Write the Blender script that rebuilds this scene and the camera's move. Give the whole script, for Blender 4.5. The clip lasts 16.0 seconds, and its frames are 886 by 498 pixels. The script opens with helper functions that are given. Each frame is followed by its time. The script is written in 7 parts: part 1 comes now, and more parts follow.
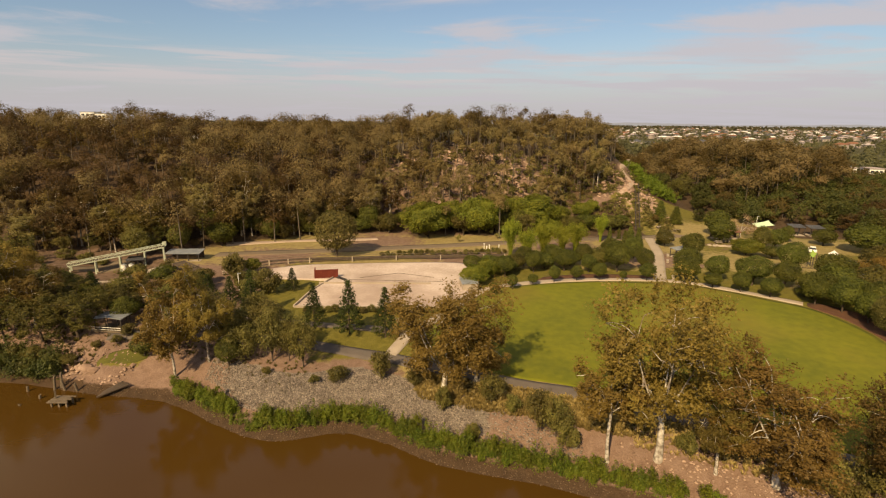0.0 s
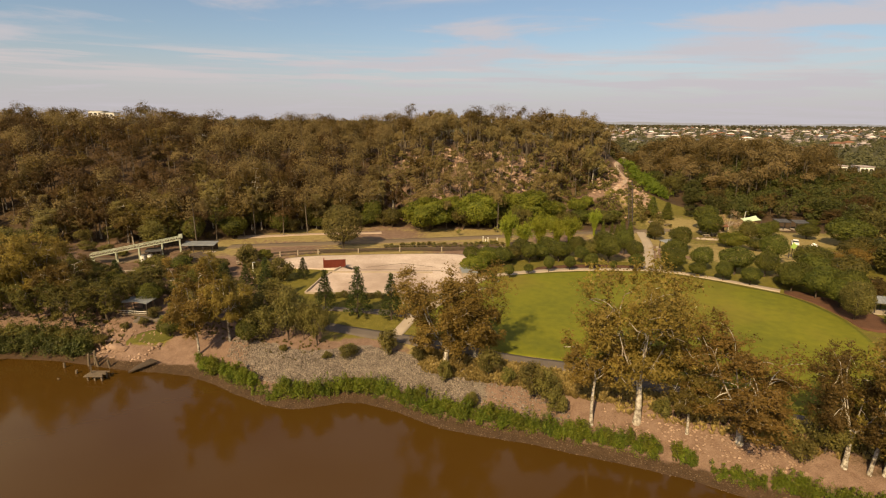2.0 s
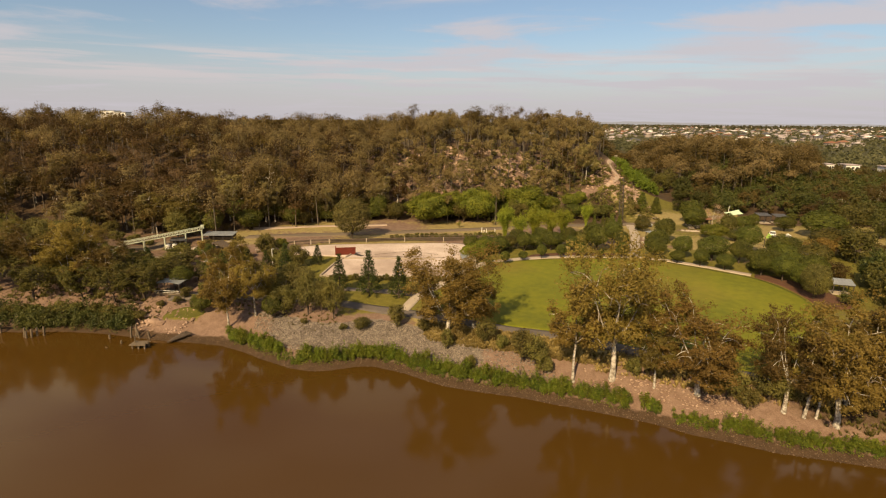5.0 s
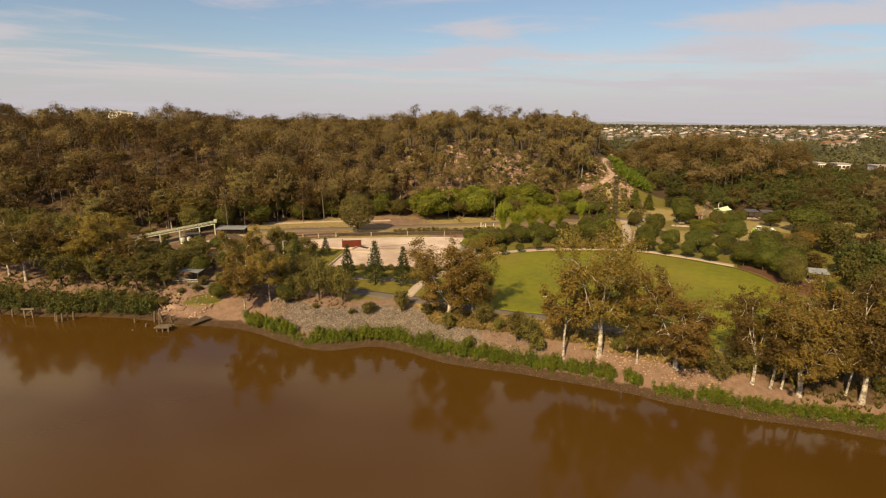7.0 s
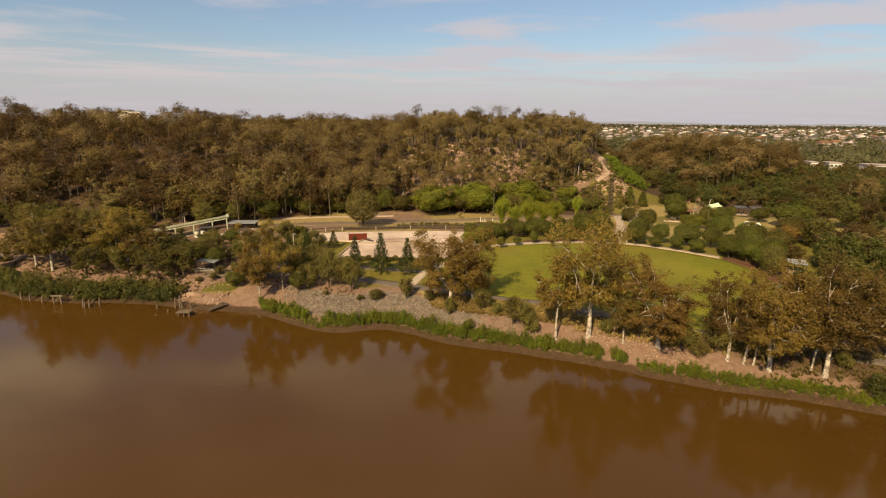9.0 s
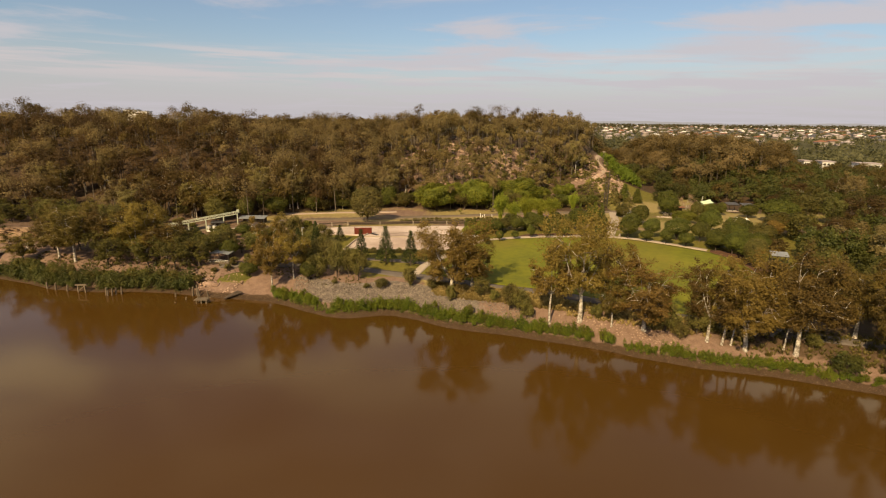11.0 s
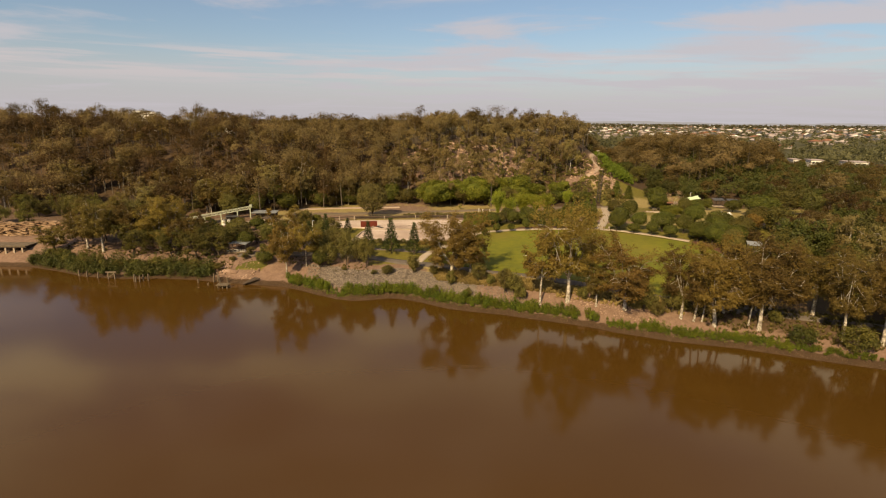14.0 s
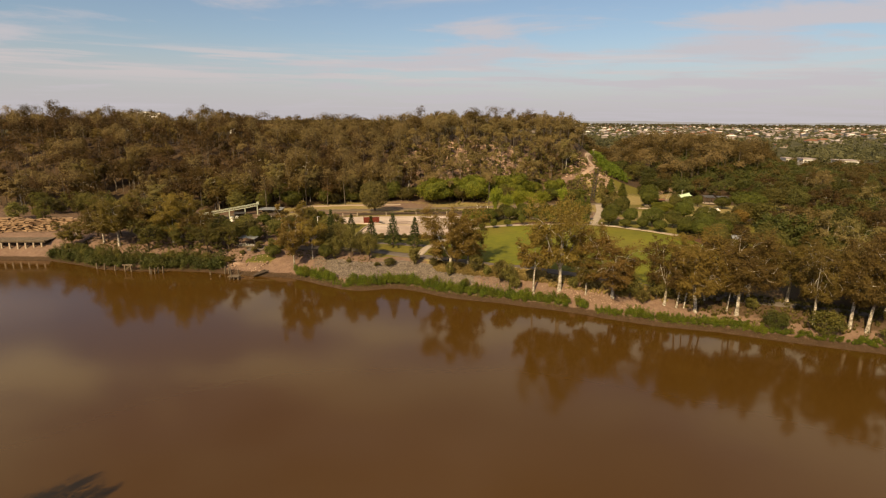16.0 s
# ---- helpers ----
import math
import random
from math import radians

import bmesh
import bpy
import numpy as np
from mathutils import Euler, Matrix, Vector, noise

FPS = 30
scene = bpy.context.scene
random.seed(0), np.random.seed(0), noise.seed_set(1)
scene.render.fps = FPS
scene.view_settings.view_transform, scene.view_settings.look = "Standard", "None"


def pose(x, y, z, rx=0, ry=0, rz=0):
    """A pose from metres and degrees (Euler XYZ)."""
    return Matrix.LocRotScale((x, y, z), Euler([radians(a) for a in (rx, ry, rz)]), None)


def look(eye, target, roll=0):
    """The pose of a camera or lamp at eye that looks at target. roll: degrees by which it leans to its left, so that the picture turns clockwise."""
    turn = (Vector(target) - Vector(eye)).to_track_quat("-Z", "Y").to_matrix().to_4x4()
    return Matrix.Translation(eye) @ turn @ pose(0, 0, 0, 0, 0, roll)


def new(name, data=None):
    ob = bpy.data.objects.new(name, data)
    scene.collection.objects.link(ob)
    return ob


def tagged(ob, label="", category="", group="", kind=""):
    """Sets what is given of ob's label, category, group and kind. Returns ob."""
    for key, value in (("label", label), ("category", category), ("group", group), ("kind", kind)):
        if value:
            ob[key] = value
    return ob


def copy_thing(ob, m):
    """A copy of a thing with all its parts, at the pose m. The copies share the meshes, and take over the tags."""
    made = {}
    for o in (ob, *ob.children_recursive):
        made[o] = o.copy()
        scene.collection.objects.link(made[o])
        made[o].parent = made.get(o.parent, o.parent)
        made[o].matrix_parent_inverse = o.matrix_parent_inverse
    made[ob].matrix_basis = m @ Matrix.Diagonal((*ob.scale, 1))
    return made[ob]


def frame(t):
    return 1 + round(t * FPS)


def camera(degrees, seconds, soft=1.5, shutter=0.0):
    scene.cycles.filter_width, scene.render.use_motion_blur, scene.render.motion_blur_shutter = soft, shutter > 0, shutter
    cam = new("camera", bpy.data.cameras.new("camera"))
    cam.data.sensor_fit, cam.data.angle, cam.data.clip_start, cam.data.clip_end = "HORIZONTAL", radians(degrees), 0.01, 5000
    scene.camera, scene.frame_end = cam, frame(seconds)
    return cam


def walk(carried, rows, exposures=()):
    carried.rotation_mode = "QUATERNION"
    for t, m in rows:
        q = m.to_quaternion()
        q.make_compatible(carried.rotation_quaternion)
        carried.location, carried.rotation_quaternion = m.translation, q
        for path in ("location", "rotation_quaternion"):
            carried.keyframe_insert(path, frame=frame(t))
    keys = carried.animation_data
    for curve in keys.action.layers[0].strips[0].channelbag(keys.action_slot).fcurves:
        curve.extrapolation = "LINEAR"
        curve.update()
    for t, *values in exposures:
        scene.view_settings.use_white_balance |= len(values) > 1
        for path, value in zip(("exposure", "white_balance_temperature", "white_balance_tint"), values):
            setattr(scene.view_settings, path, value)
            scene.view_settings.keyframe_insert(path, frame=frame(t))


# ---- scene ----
cam = camera(80.7, 16.0, soft=1.15)
PATH = [
    (0, (0.166, -0.028, 39.95), (0.126, 1.916, 39.481), 0.45),
    (1.5, (0.1, -5.62, 39.94), (0.06, -3.676, 39.468), 0.47),
    (3.5, (0.06, -13.12, 39.91), (0.018, -11.178, 39.437), 0.5),
    (7, (-0.03, -26.55, 39.78), (-0.073, -24.607, 39.306), 0.53),
    (9, (-0.1, -34.2, 39.72), (-0.145, -32.258, 39.245), 0.58),
    (12.5, (-0.05, -46.9, 39.64), (-0.099, -44.958, 39.163), 0.57),
    (14.5, (0.18, -54.2, 39.6), (0.131, -52.258, 39.125), 0.5),
    (16, (0.55, -59.76, 39.59), (0.5, -57.817, 39.115), 0.42),
]
walk(cam, [(t, look(eye, target, roll)) for t, eye, target, roll in PATH], exposures=[(0, 0.70, 7200, 12), (4, 0.75, 7200, 12), (8, 0.77, 7200, 12), (12.5, 0.71, 7200, 12), (16, 0.68, 7200, 12)])

# ---- sky and sun ----
SUN_FROM = Vector((-0.44, -0.9, 0.0)).normalized()
SUN_UP = radians(39)
CLOUD_X, CLOUD_Y = 4.36, -0.4
world = bpy.data.worlds.new("sky")
scene.world = world
world.use_nodes = True
wn, wl = world.node_tree.nodes, world.node_tree.links
sky = wn.new("ShaderNodeTexSky")
sky.sky_type = "NISHITA"
sky.sun_disc = False
sky.sun_elevation = SUN_UP
sky.sun_rotation = math.atan2(SUN_FROM.x, SUN_FROM.y)
sky.air_density, sky.dust_density, sky.ozone_density = 1.0, 1.3, 3.0
coord = wn.new("ShaderNodeTexCoord")
split = wn.new("ShaderNodeSeparateXYZ")
wl.new(coord.outputs["Generated"], split.inputs["Vector"])


def sky_math(op, a, b=None, c=None):
    node = wn.new("ShaderNodeMath")
    node.operation = op
    for i, v in enumerate((a, b, c)):
        if isinstance(v, (int, float)):
            node.inputs[i].default_value = v
        elif v is not None:
            wl.new(v, node.inputs[i])
    return node.outputs["Value"]


def sky_range(v, a, b, lo=0.0, hi=1.0):
    node = wn.new("ShaderNodeMapRange")
    node.interpolation_type = "SMOOTHSTEP"
    for i, q in enumerate((a, b, lo, hi)):
        node.inputs[i + 1].default_value = q
    wl.new(v, node.inputs["Value"])
    return node.outputs["Result"]


# a thin layer of cloud on a flat sheet, far above, and haze towards the horizon
height = sky_math("MAXIMUM", split.outputs["Z"], 0.0)
depth = sky_math("ADD", height, 0.06)
flat = wn.new("ShaderNodeCombineXYZ")
wl.new(sky_math("DIVIDE", split.outputs["X"], depth), flat.inputs["X"])
wl.new(sky_math("DIVIDE", split.outputs["Y"], depth), flat.inputs["Y"])
mapping = wn.new("ShaderNodeMapping")
mapping.inputs["Location"].default_value = (CLOUD_X, CLOUD_Y, 0.0)
mapping.inputs["Scale"].default_value = (0.62, 1.0, 1.0)
wl.new(flat.outputs["Vector"], mapping.inputs["Vector"])
cloud = wn.new("ShaderNodeTexNoise")
cloud.inputs["Scale"].default_value, cloud.inputs["Detail"].default_value, cloud.inputs["Roughness"].default_value = 0.8, 9, 0.58
cloud.inputs["Distortion"].default_value = 0.4
wl.new(mapping.outputs["Vector"], cloud.inputs["Vector"])
thick = cloud.outputs["Fac"]
puffs = sky_range(sky_math("MULTIPLY_ADD", split.outputs["X"], 0.09, thick), 0.46, 0.64, 0.0, 0.9)
haze = sky_range(height, 0.15, 0.0, 0.0, 0.9)
layer = sky.outputs["Color"]
streak = wn.new("ShaderNodeMapping")
streak.inputs["Scale"].default_value = (0.45, 1.0, 1.0)
wl.new(flat.outputs["Vector"], streak.inputs["Vector"])
bank = wn.new("ShaderNodeTexNoise")
bank.inputs["Scale"].default_value, bank.inputs["Detail"].default_value = 2.3, 4
wl.new(streak.outputs["Vector"], bank.inputs["Vector"])
high = sky_math("MULTIPLY", sky_range(sky_math("MULTIPLY_ADD", split.outputs["X"], 0.11, bank.outputs["Fac"]), 0.42, 0.55), sky_math("MULTIPLY", sky_range(height, 0.20, 0.265, 0.0, 0.95), sky_range(height, 0.60, 0.36, 0.1, 1.0)))
low_flat = wn.new("ShaderNodeCombineXYZ")
wl.new(sky_math("MULTIPLY", split.outputs["X"], 2.2), low_flat.inputs["X"])
wl.new(sky_math("MULTIPLY", split.outputs["Z"], 34.0), low_flat.inputs["Y"])
band = wn.new("ShaderNodeTexNoise")
band.inputs["Scale"].default_value, band.inputs["Detail"].default_value, band.inputs["Roughness"].default_value = 1.5, 6, 0.55
wl.new(low_flat.outputs["Vector"], band.inputs["Vector"])
streaks = sky_math("MULTIPLY", sky_range(sky_math("MULTIPLY_ADD", split.outputs["X"], -0.05, band.outputs["Fac"]), 0.46, 0.62, 0.0, 0.7), sky_math("MULTIPLY", sky_range(height, 0.045, 0.075), sky_range(height, 0.135, 0.10)))
for amount, tint in ((streaks, (5.9, 5.3, 5.5, 1)), (puffs, (4.8, 4.8, 5.45, 1)), (high, (8.6, 7.7, 5.4, 1)), (haze, (4.5, 4.5, 5.15, 1))):
    veil = wn.new("ShaderNodeMix")
    veil.data_type = "RGBA"
    veil.inputs["B"].default_value = tint
    wl.new(amount, veil.inputs["Factor"])
    wl.new(layer, veil.inputs["A"])
    layer = veil.outputs["Result"]
wl.new(layer, wn["Background"].inputs["Color"])
wn["Background"].inputs["Strength"].default_value = 0.070

sun = new("sun", bpy.data.lights.new("sun", "SUN"))
sun.data.energy, sun.data.angle, sun.data.color = 4.9, radians(0.6), (1.0, 0.78, 0.45)
sun.matrix_world = look(tuple(SUN_FROM * 100 + Vector((0, 0, 100 * math.tan(SUN_UP)))), (0, 0, 0))

# ---- materials ----


def surface(name, dark, light, scale=1.0, fine=14.0, rough=0.8, bump=0.3, metal=0.0, space="Object", vary=0.0, stain=None, depth=0.05, span=0.3, island=0.0):
    """Two colours mixed by coarse and fine noise, with relief."""
    m = bpy.data.materials.new(name)
    m.use_nodes = True
    n, l = m.node_tree.nodes, m.node_tree.links
    b = n["Principled BSDF"]
    b.inputs["Roughness"].default_value, b.inputs["Metallic"].default_value = rough, metal
    b.inputs["Specular IOR Level"].default_value = 0.3
    if space == "World":
        src = n.new("ShaderNodeNewGeometry").outputs["Position"]
    else:
        src = n.new("ShaderNodeTexCoord").outputs["Object"]
    mix = n.new("ShaderNodeMix")
    mix.data_type = "RGBA"
    mix.inputs["A"].default_value, mix.inputs["B"].default_value = (*dark, 1), (*light, 1)
    a, c = n.new("ShaderNodeTexNoise"), n.new("ShaderNodeTexNoise")
    for node, s in ((a, scale), (c, fine)):
        node.inputs["Scale"].default_value, node.inputs["Detail"].default_value = s, 5
        l.new(src, node.inputs["Vector"])
    add = n.new("ShaderNodeMath")
    add.operation = "ADD"
    l.new(a.outputs["Fac"], add.inputs[0]), l.new(c.outputs["Fac"], add.inputs[1])
    rng = n.new("ShaderNodeMapRange")
    rng.inputs["From Min"].default_value, rng.inputs["From Max"].default_value = 1 - span, 1 + span
    l.new(add.outputs["Value"], rng.inputs["Value"])
    l.new(rng.outputs["Result"], mix.inputs["Factor"])
    col = mix.outputs["Result"]
    if stain:
        big = n.new("ShaderNodeTexNoise")
        big.inputs["Scale"].default_value, big.inputs["Detail"].default_value = scale * 0.3, 6
        l.new(src, big.inputs["Vector"])
        r2 = n.new("ShaderNodeMapRange")
        r2.inputs["From Min"].default_value, r2.inputs["From Max"].default_value = 0.5, 0.68
        l.new(big.outputs["Fac"], r2.inputs["Value"])
        mx = n.new("ShaderNodeMix")
        mx.data_type = "RGBA"
        mx.inputs["B"].default_value = (*stain, 1)
        l.new(r2.outputs["Result"], mx.inputs["Factor"]), l.new(col, mx.inputs["A"])
        col = mx.outputs["Result"]
    if vary:
        info, hsv, vr = n.new("ShaderNodeObjectInfo"), n.new("ShaderNodeHueSaturation"), n.new("ShaderNodeMapRange")
        vr.inputs["To Min"].default_value, vr.inputs["To Max"].default_value = 1 - vary, 1 + vary
        l.new(info.outputs["Random"], vr.inputs["Value"])
        l.new(vr.outputs["Result"], hsv.inputs["Value"]), l.new(col, hsv.inputs["Color"])
        col = hsv.outputs["Color"]
    if island:
        geo, hs, ir = n.new("ShaderNodeNewGeometry"), n.new("ShaderNodeHueSaturation"), n.new("ShaderNodeMapRange")
        ir.inputs["To Min"].default_value, ir.inputs["To Max"].default_value = 1 - island, 1 + island
        l.new(geo.outputs["Random Per Island"], ir.inputs["Value"])
        l.new(ir.outputs["Result"], hs.inputs["Value"]), l.new(col, hs.inputs["Color"])
        col = hs.outputs["Color"]
    l.new(col, b.inputs["Base Color"])
    if bump:
        bp = n.new("ShaderNodeBump")
        bp.inputs["Strength"].default_value, bp.inputs["Distance"].default_value = bump, depth
        l.new(c.outputs["Fac"], bp.inputs["Height"]), l.new(bp.outputs["Normal"], b.inputs["Normal"])
    return m


def foliage(name, dark, light, tip=None, scale=0.35, through_light=0.45, vary=0.18):
    """Leaves: two greens in patches, a third on some leaves, and light shining through."""
    m = bpy.data.materials.new(name)
    m.use_nodes = True
    n, l = m.node_tree.nodes, m.node_tree.links
    b, out = n["Principled BSDF"], n["Material Output"]
    b.inputs["Roughness"].default_value, b.inputs["Specular IOR Level"].default_value = 0.6, 0.25
    src = n.new("ShaderNodeNewGeometry").outputs["Position"]
    a, c = n.new("ShaderNodeTexNoise"), n.new("ShaderNodeTexNoise")
    a.inputs["Scale"].default_value, a.inputs["Detail"].default_value = scale, 3
    c.inputs["Scale"].default_value, c.inputs["Detail"].default_value = 2.6, 2
    l.new(src, a.inputs["Vector"]), l.new(src, c.inputs["Vector"])
    r1, r2 = n.new("ShaderNodeMapRange"), n.new("ShaderNodeMapRange")
    r1.inputs["From Min"].default_value, r1.inputs["From Max"].default_value = 0.35, 0.65
    r2.inputs["From Min"].default_value, r2.inputs["From Max"].default_value = 0.52, 0.72
    l.new(a.outputs["Fac"], r1.inputs["Value"]), l.new(c.outputs["Fac"], r2.inputs["Value"])
    m1, m2 = n.new("ShaderNodeMix"), n.new("ShaderNodeMix")
    for mm in (m1, m2):
        mm.data_type = "RGBA"
    m1.inputs["A"].default_value, m1.inputs["B"].default_value = (*dark, 1), (*light, 1)
    m2.inputs["B"].default_value = (*(tip or [v * 1.5 for v in light]), 1)
    l.new(r1.outputs["Result"], m1.inputs["Factor"])
    l.new(r2.outputs["Result"], m2.inputs["Factor"])
    l.new(m1.outputs["Result"], m2.inputs["A"])
    info, hsv, vr, hr = n.new("ShaderNodeObjectInfo"), n.new("ShaderNodeHueSaturation"), n.new("ShaderNodeMapRange"), n.new("ShaderNodeMapRange")
    vr.inputs["To Min"].default_value, vr.inputs["To Max"].default_value = 1 - vary, 1 + vary
    hr.inputs["To Min"].default_value, hr.inputs["To Max"].default_value = 0.485, 0.515
    l.new(info.outputs["Random"], vr.inputs["Value"]), l.new(info.outputs["Random"], hr.inputs["Value"])
    l.new(vr.outputs["Result"], hsv.inputs["Value"]), l.new(hr.outputs["Result"], hsv.inputs["Hue"])
    l.new(m2.outputs["Result"], hsv.inputs["Color"])
    l.new(hsv.outputs["Color"], b.inputs["Base Color"])
    t, ms = n.new("ShaderNodeBsdfTranslucent"), n.new("ShaderNodeMixShader")
    ms.inputs["Fac"].default_value = through_light
    l.new(hsv.outputs["Color"], t.inputs["Color"])
    l.new(b.outputs["BSDF"], ms.inputs[1]), l.new(t.outputs["BSDF"], ms.inputs[2])
    l.new(ms.outputs["Shader"], out.inputs["Surface"])
    return m


M_GUM = foliage("gum_leaves", (0.136, 0.095, 0.021), (0.228, 0.160, 0.036), (0.302, 0.206, 0.064), through_light=0.5)
M_GUM_RED = foliage("russet_gum_leaves", (0.086, 0.058, 0.015), (0.142, 0.102, 0.024), (0.185, 0.129, 0.038))
M_WOODS = foliage("forest_leaves", (0.174, 0.143, 0.053), (0.261, 0.200, 0.077), (0.296, 0.227, 0.097), scale=0.1, through_light=0.52)
# dark brown leaves; on the left hill their darkness stands for shade
M_FOREST_DARK_SHADED = foliage("dark_and_shaded_forest_leaves", (0.062, 0.046, 0.013), (0.109, 0.071, 0.020), (0.136, 0.081, 0.026), scale=0.12, through_light=0.5)
# far trees: green greyed down, distance haze painted into the leaf colour
M_FAR_TREES = foliage("haze_greyed_leaves", (0.066, 0.066, 0.031), (0.120, 0.112, 0.052), (0.150, 0.135, 0.068), scale=0.02)
M_WOODS_GREEN = foliage("low_forest_leaves", (0.058, 0.059, 0.015), (0.124, 0.116, 0.028), (0.163, 0.142, 0.037), scale=0.11)
M_FIG = foliage("fig_leaves", (0.052, 0.061, 0.011), (0.106, 0.111, 0.018), (0.153, 0.148, 0.026), scale=0.6)
M_MANGO = foliage("mango_leaves", (0.083, 0.100, 0.012), (0.175, 0.176, 0.021), (0.255, 0.234, 0.035), scale=0.25)
M_VINE = foliage("vine_leaves", (0.085, 0.130, 0.012), (0.150, 0.205, 0.020), (0.200, 0.250, 0.030))
M_LIME = foliage("bamboo_leaves", (0.132, 0.163, 0.016), (0.237, 0.257, 0.026), (0.315, 0.315, 0.053))
M_CASU = foliage("casuarina_leaves", (0.062, 0.063, 0.016), (0.122, 0.108, 0.023), (0.174, 0.138, 0.031))
M_SHRUB = foliage("shrub_leaves", (0.081, 0.075, 0.021), (0.159, 0.141, 0.035), (0.220, 0.175, 0.054))
M_DARKGREEN = foliage("dark_thicket_leaves", (0.040, 0.049, 0.011), (0.084, 0.086, 0.018), (0.114, 0.106, 0.026))
M_PINE = foliage("pine_leaves", (0.027, 0.037, 0.009), (0.058, 0.070, 0.015))
M_MANG = foliage("mangrove_leaves", (0.067, 0.093, 0.010), (0.131, 0.153, 0.015), (0.200, 0.208, 0.027))
M_ORANGE = foliage("orange_leaves", (0.123, 0.078, 0.018), (0.204, 0.136, 0.029))
M_TWIG = foliage("bare_twigs", (0.152, 0.092, 0.060), (0.239, 0.152, 0.098), through_light=0.1)
M_STRAW = foliage("dry_grass", (0.22, 0.165, 0.052), (0.36, 0.28, 0.10), (0.44, 0.35, 0.15), through_light=0.35)
M_BARK = surface("pale_gum_bark", (0.135, 0.108, 0.083), (0.450, 0.419, 0.365), 0.9, 3.0, 0.75, 0.6, stain=(0.153, 0.108, 0.077), span=0.16)
M_BARK_DARK = surface("dark_bark", (0.036, 0.026, 0.018), (0.082, 0.061, 0.046), 1.2, 9, 0.9, 0.5)
M_BARK_GREY = surface("woodland_bark", (0.052, 0.040, 0.030), (0.138, 0.116, 0.091), 0.5, 3, 0.85, 0.3, space="World")
M_CONCRETE = surface("pale_concrete", (0.248, 0.201, 0.155), (0.325, 0.273, 0.216), 0.5, 10, 0.85, 0.15, space="World", stain=(0.267, 0.218, 0.173))
M_SAND = surface("sandy_plaza", (0.320, 0.255, 0.213), (0.470, 0.388, 0.342), 0.22, 2.2, 0.9, 0.4, space="World", stain=(0.250, 0.189, 0.157), span=0.26)
M_PATH = surface("asphalt_path", (0.070, 0.058, 0.050), (0.108, 0.090, 0.078), 0.5, 18, 0.9, 0.2, space="World", stain=(0.108, 0.087, 0.072))
M_ROAD = surface("worn_asphalt_road", (0.098, 0.075, 0.051), (0.144, 0.108, 0.075), 0.2, 9, 0.9, 0.2, space="World", stain=(0.154, 0.103, 0.061))
M_GRAVEL = surface("pinkish_gravel_track", (0.253, 0.190, 0.145), (0.347, 0.267, 0.207), 0.3, 8, 0.9, 0.3, space="World")
M_STONE = surface("grey_riprap_stone", (0.083, 0.065, 0.053), (0.183, 0.150, 0.123), 0.9, 9, 0.9, 0.5, space="World", island=0.5)
M_MUDSTONE = surface("muddy_stone", (0.055, 0.034, 0.020), (0.108, 0.073, 0.046), 0.9, 9, 0.9, 0.5, space="World", island=0.4)
M_PALESTONE = surface("pale_sandstone", (0.204, 0.136, 0.098), (0.372, 0.260, 0.195), 0.6, 6, 0.9, 0.6, space="World", stain=(0.136, 0.085, 0.060))
M_CUTTING = surface("orange_sandstone", (0.135, 0.082, 0.046), (0.270, 0.180, 0.112), 0.5, 5, 0.92, 0.7, space="World", stain=(0.085, 0.050, 0.030), span=0.2)
M_WOOD = surface("weathered_timber", (0.067, 0.049, 0.033), (0.149, 0.116, 0.082), 1.2, 16, 0.85, 0.4)
M_DARKWOOD = surface("dark_timber", (0.041, 0.029, 0.021), (0.088, 0.065, 0.048), 1.2, 14, 0.85, 0.4)
M_RUST = surface("red_rusted_steel", (0.082, 0.012, 0.007), (0.139, 0.026, 0.013), 0.8, 9, 0.75, 0.3, stain=(0.061, 0.016, 0.010))
M_STEEL = surface("pale_green_painted_steel", (0.270, 0.300, 0.225), (0.410, 0.440, 0.360), 1.0, 12, 0.6, 0.15, stain=(0.250, 0.240, 0.175))
M_DARKSTEEL = surface("dark_steel", (0.028, 0.024, 0.023), (0.061, 0.050, 0.045), 1.0, 12, 0.6, 0.2)
M_ROOF = surface("galvanised_roofing", (0.185, 0.200, 0.218), (0.285, 0.300, 0.312), 0.6, 8, 0.45, 0.1, metal=0.3)
M_ROOF_DARK = surface("charcoal_roofing", (0.041, 0.042, 0.048), (0.081, 0.081, 0.088), 0.6, 8, 0.5, 0.1)
M_WHITE = surface("white_paint", (0.565, 0.549, 0.508), (0.662, 0.646, 0.614), 0.8, 9, 0.6, 0.1)
M_SAIL = surface("mint_shade_cloth", (0.404, 0.533, 0.339), (0.484, 0.614, 0.420), 0.5, 9, 0.7, 0.05)
M_LIMESAIL = surface("lime_shade_cloth", (0.142, 0.221, 0.036), (0.178, 0.256, 0.050), 0.5, 9, 0.7, 0.05)
M_BLUEPAVE = surface("lilac_play_surface", (0.307, 0.299, 0.355), (0.445, 0.428, 0.468), 0.5, 6, 0.9, 0.1, space="World")
M_MULCH = surface("red_brown_mulch", (0.056, 0.026, 0.014), (0.098, 0.046, 0.026), 0.8, 9, 0.95, 0.6, space="World")
M_BRICKRED = surface("terracotta_tiles", (0.134, 0.056, 0.031), (0.206, 0.103, 0.061), 0.05, 0.4, 0.8, 0.1, space="World")
M_ROOF_CREAM = surface("cream_roofing", (0.230, 0.190, 0.182), (0.350, 0.305, 0.306), 0.05, 0.4, 0.7, 0.1, space="World")
M_RENDER = surface("cream_render", (0.200, 0.167, 0.151), (0.300, 0.263, 0.246), 0.05, 0.4, 0.85, 0.1, space="World")
